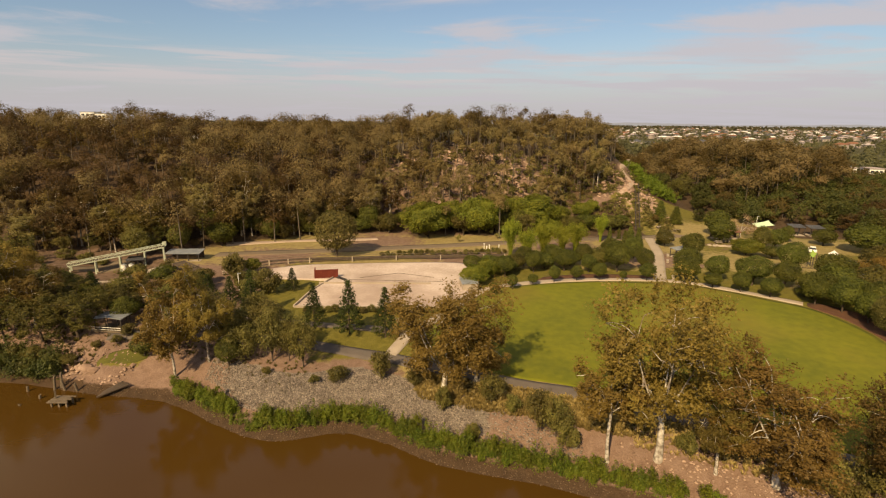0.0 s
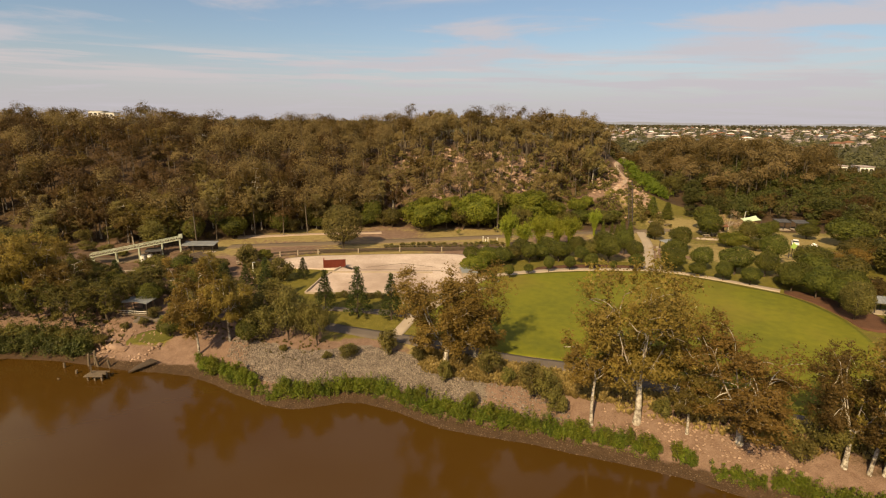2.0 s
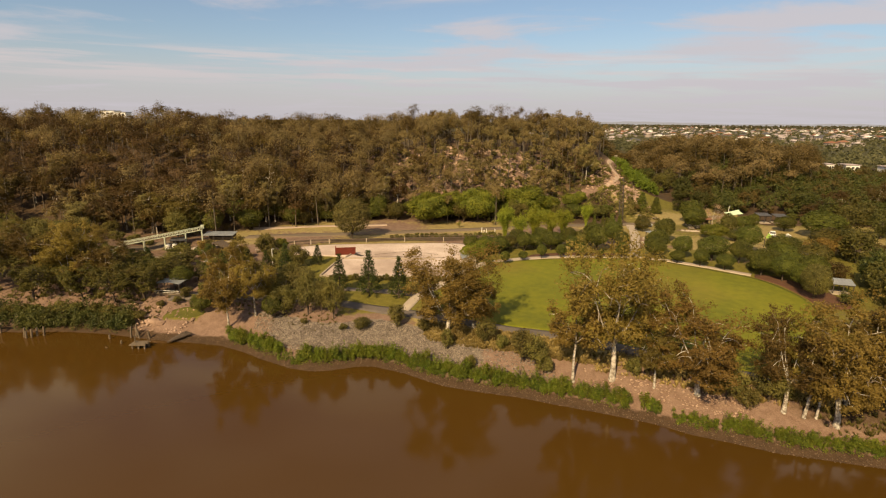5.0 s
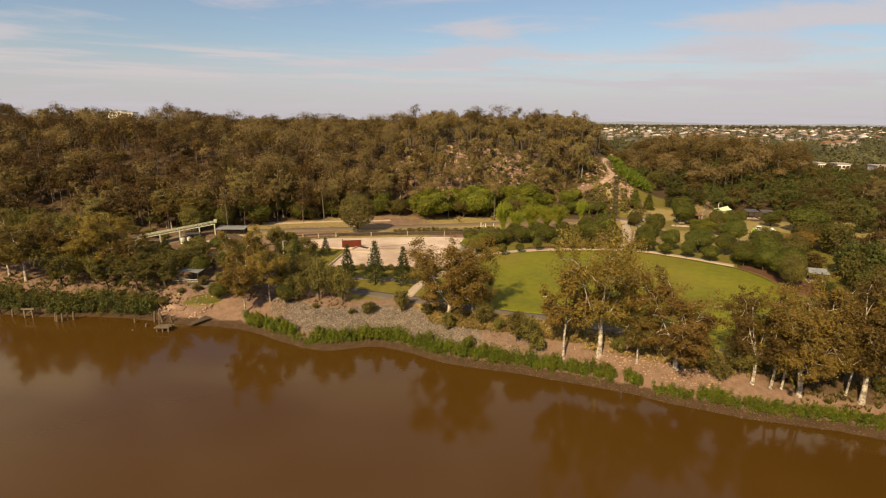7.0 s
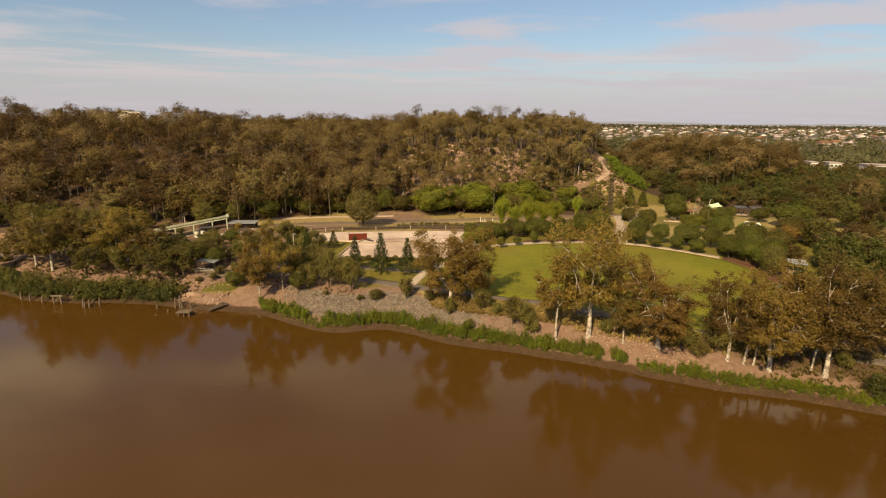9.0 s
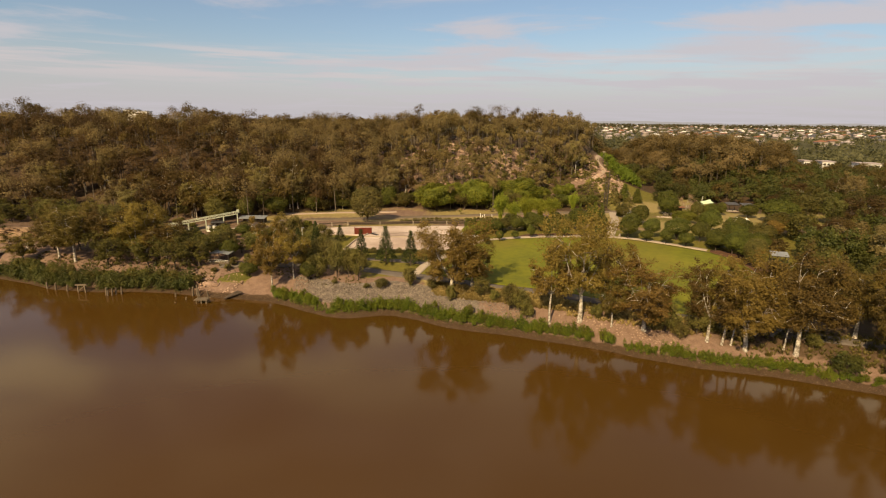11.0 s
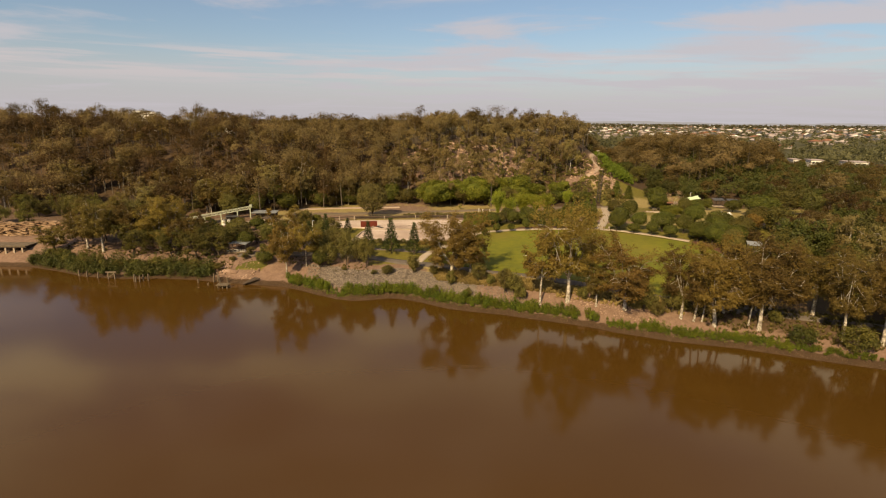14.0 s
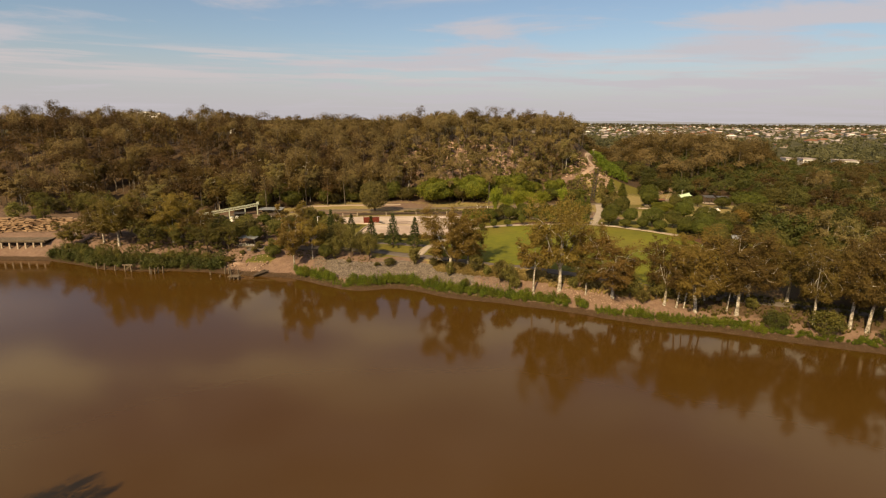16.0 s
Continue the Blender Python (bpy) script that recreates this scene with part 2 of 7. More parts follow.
M_GLASS = surface("dark_window_glass", (0.024, 0.028, 0.032), (0.048, 0.052, 0.057), 0.5, 2, 0.15, 0.0)
M_LAWN = surface("mown_lawn", (0.073, 0.082, 0.003), (0.126, 0.124, 0.005), 0.09, 0.7, 0.9, 0.2, space="World", stain=(0.129, 0.098, 0.015), depth=0.02, span=0.32)

M_BANKGRASS = surface("bank_grass", (0.044, 0.044, 0.005), (0.077, 0.070, 0.009), 0.3, 4, 0.9, 0.5, space="World")


def water_material():
    m = bpy.data.materials.new("muddy_river_water")
    m.use_nodes = True
    n, l = m.node_tree.nodes, m.node_tree.links
    b = n["Principled BSDF"]
    b.inputs["Roughness"].default_value, b.inputs["IOR"].default_value = 0.09, 1.33
    b.inputs["Specular IOR Level"].default_value = 0.47
    pos = n.new("ShaderNodeNewGeometry").outputs["Position"]
    big, small = n.new("ShaderNodeTexNoise"), n.new("ShaderNodeTexNoise")
    big.inputs["Scale"].default_value, big.inputs["Detail"].default_value = 0.03, 4
    small.inputs["Scale"].default_value, small.inputs["Detail"].default_value = 0.9, 3
    mp = n.new("ShaderNodeMapping")
    mp.inputs["Scale"].default_value = (0.6, 1.0, 1.0)
    l.new(pos, big.inputs["Vector"]), l.new(pos, mp.inputs["Vector"]), l.new(mp.outputs["Vector"], small.inputs["Vector"])
    mix = n.new("ShaderNodeMix")
    mix.data_type = "RGBA"
    mix.inputs["A"].default_value, mix.inputs["B"].default_value = (0.0440, 0.0215, 0.0040, 1), (0.0575, 0.0285, 0.0054, 1)
    l.new(big.outputs["Fac"], mix.inputs["Factor"]), l.new(mix.outputs["Result"], b.inputs["Base Color"])
    bp = n.new("ShaderNodeBump")
    bp.inputs["Strength"].default_value, bp.inputs["Distance"].default_value = 0.15, 0.05
    l.new(small.outputs["Fac"], bp.inputs["Height"]), l.new(bp.outputs["Normal"], b.inputs["Normal"])
    return m


def ground_material():
    """Bare earth, with grass, dry grass, stones, forest litter and mud laid over it by the ground's zones."""
    m = bpy.data.materials.new("open_ground")
    m.use_nodes = True
    n, l = m.node_tree.nodes, m.node_tree.links
    b = n["Principled BSDF"]
    b.inputs["Roughness"].default_value, b.inputs["Specular IOR Level"].default_value = 0.92, 0.2
    pos = n.new("ShaderNodeNewGeometry").outputs["Position"]

    def noise_at(scale, detail=6):
        node = n.new("ShaderNodeTexNoise")
        node.inputs["Scale"].default_value, node.inputs["Detail"].default_value = scale, detail
        l.new(pos, node.inputs["Vector"])
        return node.outputs["Fac"]
    coarse, mid, fine = noise_at(0.12), noise_at(0.9), noise_at(6.0)
    add = n.new("ShaderNodeMath")
    add.operation = "ADD"
    l.new(mid, add.inputs[0]), l.new(fine, add.inputs[1])
    grain = n.new("ShaderNodeMapRange")
    grain.inputs["From Min"].default_value, grain.inputs["From Max"].default_value = 0.7, 1.3
    l.new(add.outputs["Value"], grain.inputs["Value"])

    def pair(a, c):
        mx = n.new("ShaderNodeMix")
        mx.data_type = "RGBA"
        mx.inputs["A"].default_value, mx.inputs["B"].default_value = (*a, 1), (*c, 1)
        l.new(grain.outputs["Result"], mx.inputs["Factor"])
        return mx.outputs["Result"]
    col = pair((0.112, 0.068, 0.048), (0.192, 0.129, 0.097))
    layers = (("zone_a", (("Red", (0.074, 0.068, 0.009), (0.134, 0.113, 0.023)), ("Green", (0.165, 0.126, 0.050), (0.250, 0.198, 0.082)), ("Blue", (0.098, 0.080, 0.064), (0.170, 0.144, 0.119)))),
              ("zone_b", (("Red", (0.036, 0.023, 0.012), (0.077, 0.049, 0.028)), ("Green", (0.036, 0.021, 0.011), (0.066, 0.040, 0.022)), ("Blue", (0.031, 0.033, 0.012), (0.067, 0.059, 0.026)))))
    for attr, rows in layers:
        at = n.new("ShaderNodeAttribute")
        at.attribute_name = attr
        sp = n.new("ShaderNodeSeparateColor")
        l.new(at.outputs["Color"], sp.inputs["Color"])
        for channel, a, c in rows:
            ma = n.new("ShaderNodeMath")
            ma.operation = "MULTIPLY_ADD"
            ma.inputs[1].default_value, ma.inputs[2].default_value = 0.7, -0.35
            l.new(mid, ma.inputs[0])
            sm = n.new("ShaderNodeMath")
            sm.operation = "ADD"
            l.new(ma.outputs["Value"], sm.inputs[0]), l.new(sp.outputs[channel], sm.inputs[1])
            mr = n.new("ShaderNodeMapRange")
            mr.interpolation_type = "SMOOTHSTEP"
            mr.inputs["From Min"].default_value, mr.inputs["From Max"].default_value = 0.36, 0.64
            l.new(sm.outputs["Value"], mr.inputs["Value"])
            mx = n.new("ShaderNodeMix")
            mx.data_type = "RGBA"
            l.new(mr.outputs["Result"], mx.inputs["Factor"]), l.new(col, mx.inputs["A"]), l.new(pair(a, c), mx.inputs["B"])
            col = mx.outputs["Result"]
    l.new(col, b.inputs["Base Color"])
    bp = n.new("ShaderNodeBump")
    bp.inputs["Strength"].default_value, bp.inputs["Distance"].default_value = 0.6, 0.25
    l.new(add.outputs["Value"], bp.inputs["Height"]), l.new(bp.outputs["Normal"], b.inputs["Normal"])
    return m


# ---- mesh helpers ----


def raw_mesh(name, verts, faces, materials, smooth=False, slots=None):
    """A mesh from arrays of corners and of equal-sided faces."""
    verts, faces = np.asarray(verts, np.float32), np.asarray(faces, np.int32)
    me = bpy.data.meshes.new(name)
    me.vertices.add(len(verts))
    me.vertices.foreach_set("co", verts.ravel())
    k = faces.shape[1]
    me.loops.add(faces.size)
    me.loops.foreach_set("vertex_index", faces.ravel())
    me.polygons.add(len(faces))
    me.polygons.foreach_set("loop_start", np.arange(len(faces), dtype=np.int32) * k)
    if smooth:
        me.polygons.foreach_set("use_smooth", np.ones(len(faces), bool))
    for m in materials:
        me.materials.append(m)
    if slots is not None:
        me.polygons.foreach_set("material_index", np.asarray(slots, np.int32))
    me.update(calc_edges=True)
    return me


def part(name, bm, material, parent, label=""):
    """One mesh object under a thing or a part."""
    if isinstance(bm, bmesh.types.BMesh):
        me = bpy.data.meshes.new(name)
        bm.to_mesh(me)
        bm.free()
        me.materials.append(material)
    else:
        me = bm
    ob = new(name, me)
    ob.parent = parent
    return tagged(ob, label)


def thing(name, m, label, category, group="", kind=""):
    ob = new(name)
    ob.empty_display_size = 0.3
    ob.matrix_basis = m
    return tagged(ob, label, category, group, kind)


def box(bm, c, s, rz=0.0, tilt=None):
    """A box by its centre and size, turned rz degrees."""
    m = pose(*c, 0, 0, rz) if tilt is None else pose(*c, *tilt)
    r = bmesh.ops.create_cube(bm, size=1.0, matrix=m @ Matrix.Diagonal((*s, 1)))
    return r["verts"]


def bar(bm, a, b, w, h=None):
    """A square bar from a to b."""
    a, b = Vector(a), Vector(b)
    q = (b - a).to_track_quat("Z", "Y").to_matrix().to_4x4()
    m = Matrix.Translation((a + b) / 2) @ q @ Matrix.Diagonal((w, h or w, (b - a).length, 1))
    bmesh.ops.create_cube(bm, size=1.0, matrix=m)


def pole(bm, a, b, r1, r2=None, sides=8):
    a, b = Vector(a), Vector(b)
    q = (b - a).to_track_quat("Z", "Y").to_matrix().to_4x4()
    bmesh.ops.create_cone(bm, cap_ends=True, segments=sides, radius1=r1, radius2=r1 if r2 is None else r2, depth=(b - a).length, matrix=Matrix.Translation((a + b) / 2) @ q)


def bars(*rows):
    bm = bmesh.new()
    for row in rows:
        bar(bm, *row)
    return bm


def blocks(*rows):
    bm = bmesh.new()
    for row in rows:
        box(bm, *row)
    return bm


def unit(v):
    return v / np.maximum(np.linalg.norm(v, axis=-1, keepdims=True), 1e-6)


def tube(points, radii, sides=6):
    """A tapered tube along points: its corners and four-sided faces."""
    p, r = np.asarray(points, float), np.asarray(radii, float)
    t = unit(np.gradient(p, axis=0))
    ref = np.where(np.abs(t[:, :1]) < 0.8, np.array([[1.0, 0, 0]]), np.array([[0, 1.0, 0]]))
    u = unit(np.cross(t, ref))
    w = np.cross(t, u)
    a = np.linspace(0, 2 * np.pi, sides, endpoint=False)
    v = p[:, None] + r[:, None, None] * (np.cos(a)[None, :, None] * u[:, None] + np.sin(a)[None, :, None] * w[:, None])
    i, j = np.meshgrid(np.arange(len(p) - 1), np.arange(sides), indexing="ij")
    k = (j + 1) % sides
    f = np.stack([i * sides + j, i * sides + k, (i + 1) * sides + k, (i + 1) * sides + j], -1).reshape(-1, 4)
    return v.reshape(-1, 3), f


def joined(pieces):
    """Several (corners, faces) as one."""
    vs, fs, n = [], [], 0
    for v, f in pieces:
        vs.append(v), fs.append(f + n)
        n += len(v)
    return np.concatenate(vs), np.concatenate(fs)


def leaf_cards(rng, pts, out, size, aspect=0.6, lift=0.2, loose=0.36, each=2):
    """A few small pointed leaves round each point, facing roughly outwards."""
    pts, out = np.repeat(pts, each, 0), np.repeat(out, each, 0)
    n, size = len(pts), size * 1.05 / math.sqrt(each)
    pts = pts + rng.normal(size=(n, 3)) * size * 0.4
    nrm = unit(out + rng.normal(size=(n, 3)) * loose + np.array([0, 0, lift]))
    t = unit(np.cross(nrm, rng.normal(size=(n, 3))))
    b = np.cross(nrm, t)
    s = (size * rng.uniform(0.55, 1.35, n))[:, None]
    long, wide = s * rng.uniform(0.45, 0.7, (n, 1)), s * aspect * rng.uniform(0.4, 0.7, (n, 1))
    v = np.stack([pts + t * long, pts - t * long * 0.7 + b * wide, pts - t * long * rng.uniform(0.3, 0.9, (n, 1)) - b * wide], 1)
    return v.reshape(-1, 3), np.arange(n * 3).reshape(n, 3)


def clump_points(rng, centres, radii, per, inner=0.5):
    """Points and outward directions over many small ellipsoids."""
    n = len(centres)
    d = unit(rng.normal(size=(n, per, 3)))
    d[..., 2] = np.where(rng.random((n, per)) < 0.35, np.abs(d[..., 2]), d[..., 2])
    f = rng.uniform(inner, 1.08, (n, per, 1))
    p = centres[:, None] + d * f * radii[:, None]
    return p.reshape(-1, 3), d.reshape(-1, 3)


def curve_to(a, b, bend, steps=6):
    a, b, bend = np.asarray(a, float), np.asarray(b, float), np.asarray(bend, float)
    s = np.linspace(0, 1, steps)[:, None]
    return (1 - s) ** 2 * a + 2 * s * (1 - s) * bend + s * s * b


def smooth_line(pts, step=1.0, closed=False):
    """A rounded line through the points."""
    p = [Vector((*q, 0)) if len(q) == 2 else Vector(q) for q in pts]
    n, out = len(p), []
    for i in range(n if closed else n - 1):
        q = [p[(i + k) % n] if closed else p[min(max(i + k, 0), n - 1)] for k in (-1, 0, 1, 2)]
        m = max(2, int((q[2] - q[1]).length / step))
        for s in range(m):
            u = s / m
            out.append(0.5 * (2 * q[1] + (q[2] - q[0]) * u + (2 * q[0] - 5 * q[1] + 4 * q[2] - q[3]) * u * u + (3 * q[1] - q[0] - 3 * q[2] + q[3]) * u ** 3))
    if not closed:
        out.append(p[-1])
    return np.array([v[:] for v in out])


# ---- the shape of the land ----
SHORE_X = [-400, -130, -116, -103, -96, -83, -75, -66, -60, -54, -48, -42, -37, -32.3, -27, -23, -20, -16, -13, -8, -3.5, -1, 3, 8, 11, 16, 22, 28, 32, 36, 41, 46, 51, 57, 61, 67, 77, 130, 400]
SHORE_Y = [90, 81.5, 81.5, 77.0, 73.6, 72.2, 73.0, 72.3, 71, 69.6, 69, 68.0, 65.5, 62.5, 59.7, 58.7, 59.2, 60.7, 60.8, 58.7, 55.9, 54.6, 53.3, 52.1, 51.3, 49.5, 47.5, 45.1, 42.8, 41.3, 39.2, 38, 36.9, 34.7, 33, 30.9, 27.8, 14, -40]


def sstep(a, b, v):
    u = np.clip((v - a) / (b - a), 0, 1)
    return u * u * (3 - 2 * u)


def shore(x):
    return np.interp(x, SHORE_X, SHORE_Y)


def land(x, y):
    """Height of the ground over the river's surface."""
    x, y = np.asarray(x, float), np.asarray(y, float)
    d = y - shore(x)
    bank = np.interp(d, [-420, -380, -340, -60, -12, 0, 1.6, 3.2, 5.2, 8.5, 13.5, 22, 60], [7, 5, -2, -8, -3, -0.05, 0.45, 1.15, 2.25, 3.8, 4.9, 6.0, 14])
    park = np.clip(5.0 + (y - 62) * 0.042, 4.0, 7.0)
    flat = bank - np.maximum(bank - park, 0) * sstep(0, 0.6, bank - park)
    toe = 150 + 8 * sstep(15, 40, x) + 8 * sstep(60, 110, x) - 24 * sstep(30, 80, -x)
    rise = sstep(toe, toe + 68, y)
    tall = 22.5 - 2.2 * sstep(15, 55, -x) + 3.6 * np.exp(-((x + 190) / 45) ** 2) + 1.2 * np.exp(-((x + 8) / 26) ** 2) - 19 * sstep(58, 95, x) + 11 * sstep(95, 125, x) - 9.5 * sstep(128, 200, x)
    hill = rise * tall * (1 - 0.45 * sstep(300, 520, y)) * (1 + 0.05 * np.sin(x * 0.045) + 0.03 * np.sin(x * 0.11 + 2))
    scar = 3.0 * np.exp(-((x - 14) / 16) ** 2 - ((y - 196) / 9) ** 2)
    far = 8 * sstep(330, 900, y) + 6 * sstep(900, 3500, y) + 8 * sstep(2600, 4400, y) * (0.55 + 0.45 * np.sin(x * 0.0021 + 1.3))
    # unseen headland, added to carry the trees that shade the water
    unseen_cape = 16 * np.exp(-((x + 74) / 36) ** 4 - ((y + 72) / 48) ** 4)
    yard = 1.9 * np.exp(-((x + 80) / 9) ** 4 - ((y - 113) / 7) ** 4)
    return flat - yard + hill + scar + far + unseen_cape


def on_land(x, y, up=0.0):
    return float(land(x, y)) + up


def near_line(x, y, pts):
    """Distance from points to a broken line."""
    best = np.full(np.shape(x), 1e9)
    for (ax, ay), (bx, by) in zip(pts[:-1], pts[1:]):
        dx, dy = bx - ax, by - ay
        u = np.clip(((x - ax) * dx + (y - ay) * dy) / (dx * dx + dy * dy), 0, 1)
        best = np.minimum(best, np.hypot(x - ax - u * dx, y - ay - u * dy))
    return best


TRAIL = [(30.5, 160), (33.4, 166.2), (38.3, 172.5), (42.2, 176.5), (49.7, 181.8), (57.6, 185.8), (62.5, 190.5), (66.4, 196.5), (64.8, 201), (65.4, 207), (69, 214)]


def ground_axis(lo, hi, a, b, fine):
    core = np.arange(a, b + fine, fine)
    left = a - np.cumsum(fine * 1.13 ** np.arange(1, 90))
    right = core[-1] + np.cumsum(fine * 1.13 ** np.arange(1, 90))
    return np.concatenate([left[left > lo][::-1], core, right[right < hi]])


def build_ground():
    gx, gy = ground_axis(-4600, 4600, -125, 118, 1.15), ground_axis(-2500, 4750, 24, 222, 1.15)
    x, y = np.meshgrid(gx, gy)
    z = land(x, y)
    d = y - shore(x)
    wob = np.sin(x * 0.9 + y * 0.4) * 0.5 + np.sin(x * 0.23 - y * 0.31) * 0.5
    wob2 = np.sin(x * 0.13 + 1) * np.sin(y * 0.17 + 2)
    z = z + np.where(d > 1.5, 0.06 * wob, 0.02 * wob) + np.where((y > 155) | (x < -60), 0.35 * wob2 * sstep(4, 12, d), 0)
    z = z + np.where((d > 3) & (d < 14) & (x < -42), 0.45 * np.sin(x * 0.55) * np.sin(d * 0.5), 0)
    n = len(gx)
    i, j = np.meshgrid(np.arange(len(gy) - 1), np.arange(n - 1), indexing="ij")
    f = np.stack([i * n + j, i * n + j + 1, (i + 1) * n + j + 1, (i + 1) * n + j], -1).reshape(-1, 4)
    me = raw_mesh("ground", np.stack([x, y, z], -1).reshape(-1, 3), f, [ground_material()], smooth=True)
    # zones: grass, dry grass, stones / forest litter, mud, suburb
    toe = 150 - 24 * sstep(30, 80, -x)
    grass = np.where(x > -22, sstep(10.5, 13.5, d), sstep(13, 18, d)) * sstep(126, 118, y) * sstep(-44, -36, x) * (0.75 + 0.2 * wob2)
    grass = np.maximum(grass, np.exp(-((x + 52.5) / 4.0) ** 4 - ((y - 76) / 1.6) ** 4))
    grass = np.maximum(grass, sstep(50, 60, x) * sstep(118, 126, y) * sstep(194, 184, y) * (0.70 + 0.2 * wob2))
    grass = np.maximum(grass, np.exp(-((x - 80) / 9) ** 4 - ((y - 200) / 26) ** 4))
    dry = sstep(8, 12, d) * sstep(20, 14, d) * sstep(-14, -4, x) * sstep(62, 36, x) * 0.8
    dry = np.maximum(dry, 0.78 * sstep(112, 120, y) * sstep(160, 152, y) * (0.72 + 0.4 * wob2) * sstep(-80, -60, x) * sstep(70, 60, x))
    dry = np.maximum(dry, sstep(50, 60, x) * sstep(112, 120, y) * sstep(188, 178, y) * (0.55 + 0.4 * wob2))
    stones = sstep(4, 5.5, d) * sstep(11.5, 9.5, d) * sstep(-34, -29, x) * sstep(8, 1, x) * 1.2
    litter = sstep(toe - 2, toe + 8, y) * sstep(-20, 20, 60 - np.abs(x - 75) + 3 * wob) * 0.0 + sstep(toe - 2, toe + 10, y) * 0.8
    litter = np.where((x > 60) & (x < 104) & (y < 192), 0, litter)
    bare = np.maximum(np.exp(-((x - 14) / 18) ** 4 - ((y - 186) / 16) ** 4), 0.62 * np.exp(-((x - 8) / 36) ** 4 - ((y - 186) / 24) ** 4))
    litter = np.maximum(litter - 0.95 * bare - 0.9 * np.exp(-(near_line(x, y, TRAIL) / 1.6) ** 2), 0)
    litter = np.maximum(litter, 0.5 * sstep(-55, -70, x) * sstep(10, 16, d))
    litter = np.maximum(litter, 0.62 * sstep(38, 50, x) * sstep(3.5, 6, d) * sstep(34, 22, d))
    mud = sstep(3.0, 1.2, d)
    town = sstep(300, 380, y)
    for name, a in (("zone_a", (grass, dry, stones)), ("zone_b", (litter, mud, town))):
        at = me.color_attributes.new(name, "FLOAT_COLOR", "POINT")
        at.data.foreach_set("color", np.stack([*[np.clip(v, 0, 1) for v in a], np.ones_like(x)], -1).astype(np.float32).ravel())
    tagged(new("ground", me), "bare earth and dry grass rising to a hill", "ground", kind="structure")


build_ground()
tagged(new("water", raw_mesh("water", [(-4600, -2500, 0), (4600, -2500, 0), (4600, 130, 0), (-4600, 130, 0)], [(0, 1, 2, 3)], [water_material()])),
       "muddy brown river, calm with soft reflections", "river", kind="structure")


def sheet(name, outline, up, material, label, category, rings=26, skirt=0.25, height=None):
    """A rounded area draped over the land, with an edge that goes down into it."""
    e = smooth_line(outline, 1.5, closed=True)
    c = e.mean(0)
    vs = []
    for k in range(rings + 1):
        p = c + (e - c) * (1 - k / rings) if k < rings else np.repeat(c[None], len(e), 0) + (e - c) * 0.002
        h = land(p[:, 0], p[:, 1]) + up if height is None else height(p[:, 0], p[:, 1])
        vs.append(np.stack([p[:, 0], p[:, 1], h], -1))
    low = vs[0].copy()
    low[:, 2] -= skirt + up
    vs.insert(0, low)
    n, v = len(e), np.concatenate(vs)
    i, j = np.meshgrid(np.arange(rings + 1), np.arange(n), indexing="ij")
    k = (j + 1) % n
    f = np.stack([i * n + j, i * n + k, (i + 1) * n + k, (i + 1) * n + j], -1).reshape(-1, 4)
    return tagged(new(name, raw_mesh(name, v, f, [material])), label, category, kind="structure")


def strip(name, pts, width, up, material, label, category):
    """A path or road draped over the land, with its edges going down into it."""
    c = smooth_line(pts, 1.2)
    t = unit(np.gradient(c, axis=0))
    s = np.stack([-t[:, 1], t[:, 0], np.zeros(len(t))], -1)
    cols = []
    for o, dz in ((-1, -0.3), (-1, 0), (-0.5, 0.02), (0, 0.03), (0.5, 0.02), (1, 0), (1, -0.3)):
        p = c + s * o * width / 2
        cols.append(np.stack([p[:, 0], p[:, 1], land(p[:, 0], p[:, 1]) + up + dz], -1))
    v = np.stack(cols, 1)
    n = len(cols)
    i, j = np.meshgrid(np.arange(len(c) - 1), np.arange(n - 1), indexing="ij")
    f = np.stack([i * n + j, i * n + j + 1, (i + 1) * n + j + 1, (i + 1) * n + j], -1).reshape(-1, 4)
    return tagged(new(name, raw_mesh(name, v.reshape(-1, 3), f, [material])), label, category, kind="structure")


# ---- lawn, paths, plaza, roads ----
sheet("lawn", [(3.2, 95.5), (8.3, 102.6), (14, 105), (21.6, 106.8), (31.6, 108.3), (43.4, 107.8), (51, 106.3), (57, 102.9), (62, 98.9), (67, 95.2), (69.6, 90), (70.4, 80.6), (66, 66), (56, 54), (46, 51.5), (36, 55.5), (27, 60.4), (18.4, 64.4), (8.1, 67.7), (1.8, 70.3), (-3.5, 73.5), (-5, 78), (-3, 86)],
      0.10, M_LAWN, "wide mown green lawn, yellowish in patches", "lawn", rings=40)
strip("pavement_riverside", [(-60, 81), (-48, 82), (-36, 80), (-27, 77.6), (-21.5, 76.4), (-14, 74.8), (-8.5, 73.0), (-2, 70), (4, 67.7), (11, 65.2), (18.3, 63.0), (27, 59), (36, 53.9), (44, 50.2), (54, 46), (66, 42), (80, 37)], 2.4, 0.14, M_PATH, "dark asphalt riverside path", "path")
strip("pavement_upper", [(-52, 92), (-40, 88), (-32, 85.6), (-25, 84.2), (-17, 83), (-10, 81.8), (-7, 80.4)], 1.9, 0.14, M_PATH, "dark asphalt path through the grass", "path")
strip("pavement_link", [(-9.4, 74.0), (-8.3, 77), (-6.8, 80.6), (-4.2, 85), (-1.2, 90), (2.0, 95)], 2.1, 0.17, M_CONCRETE, "pale concrete path", "path")
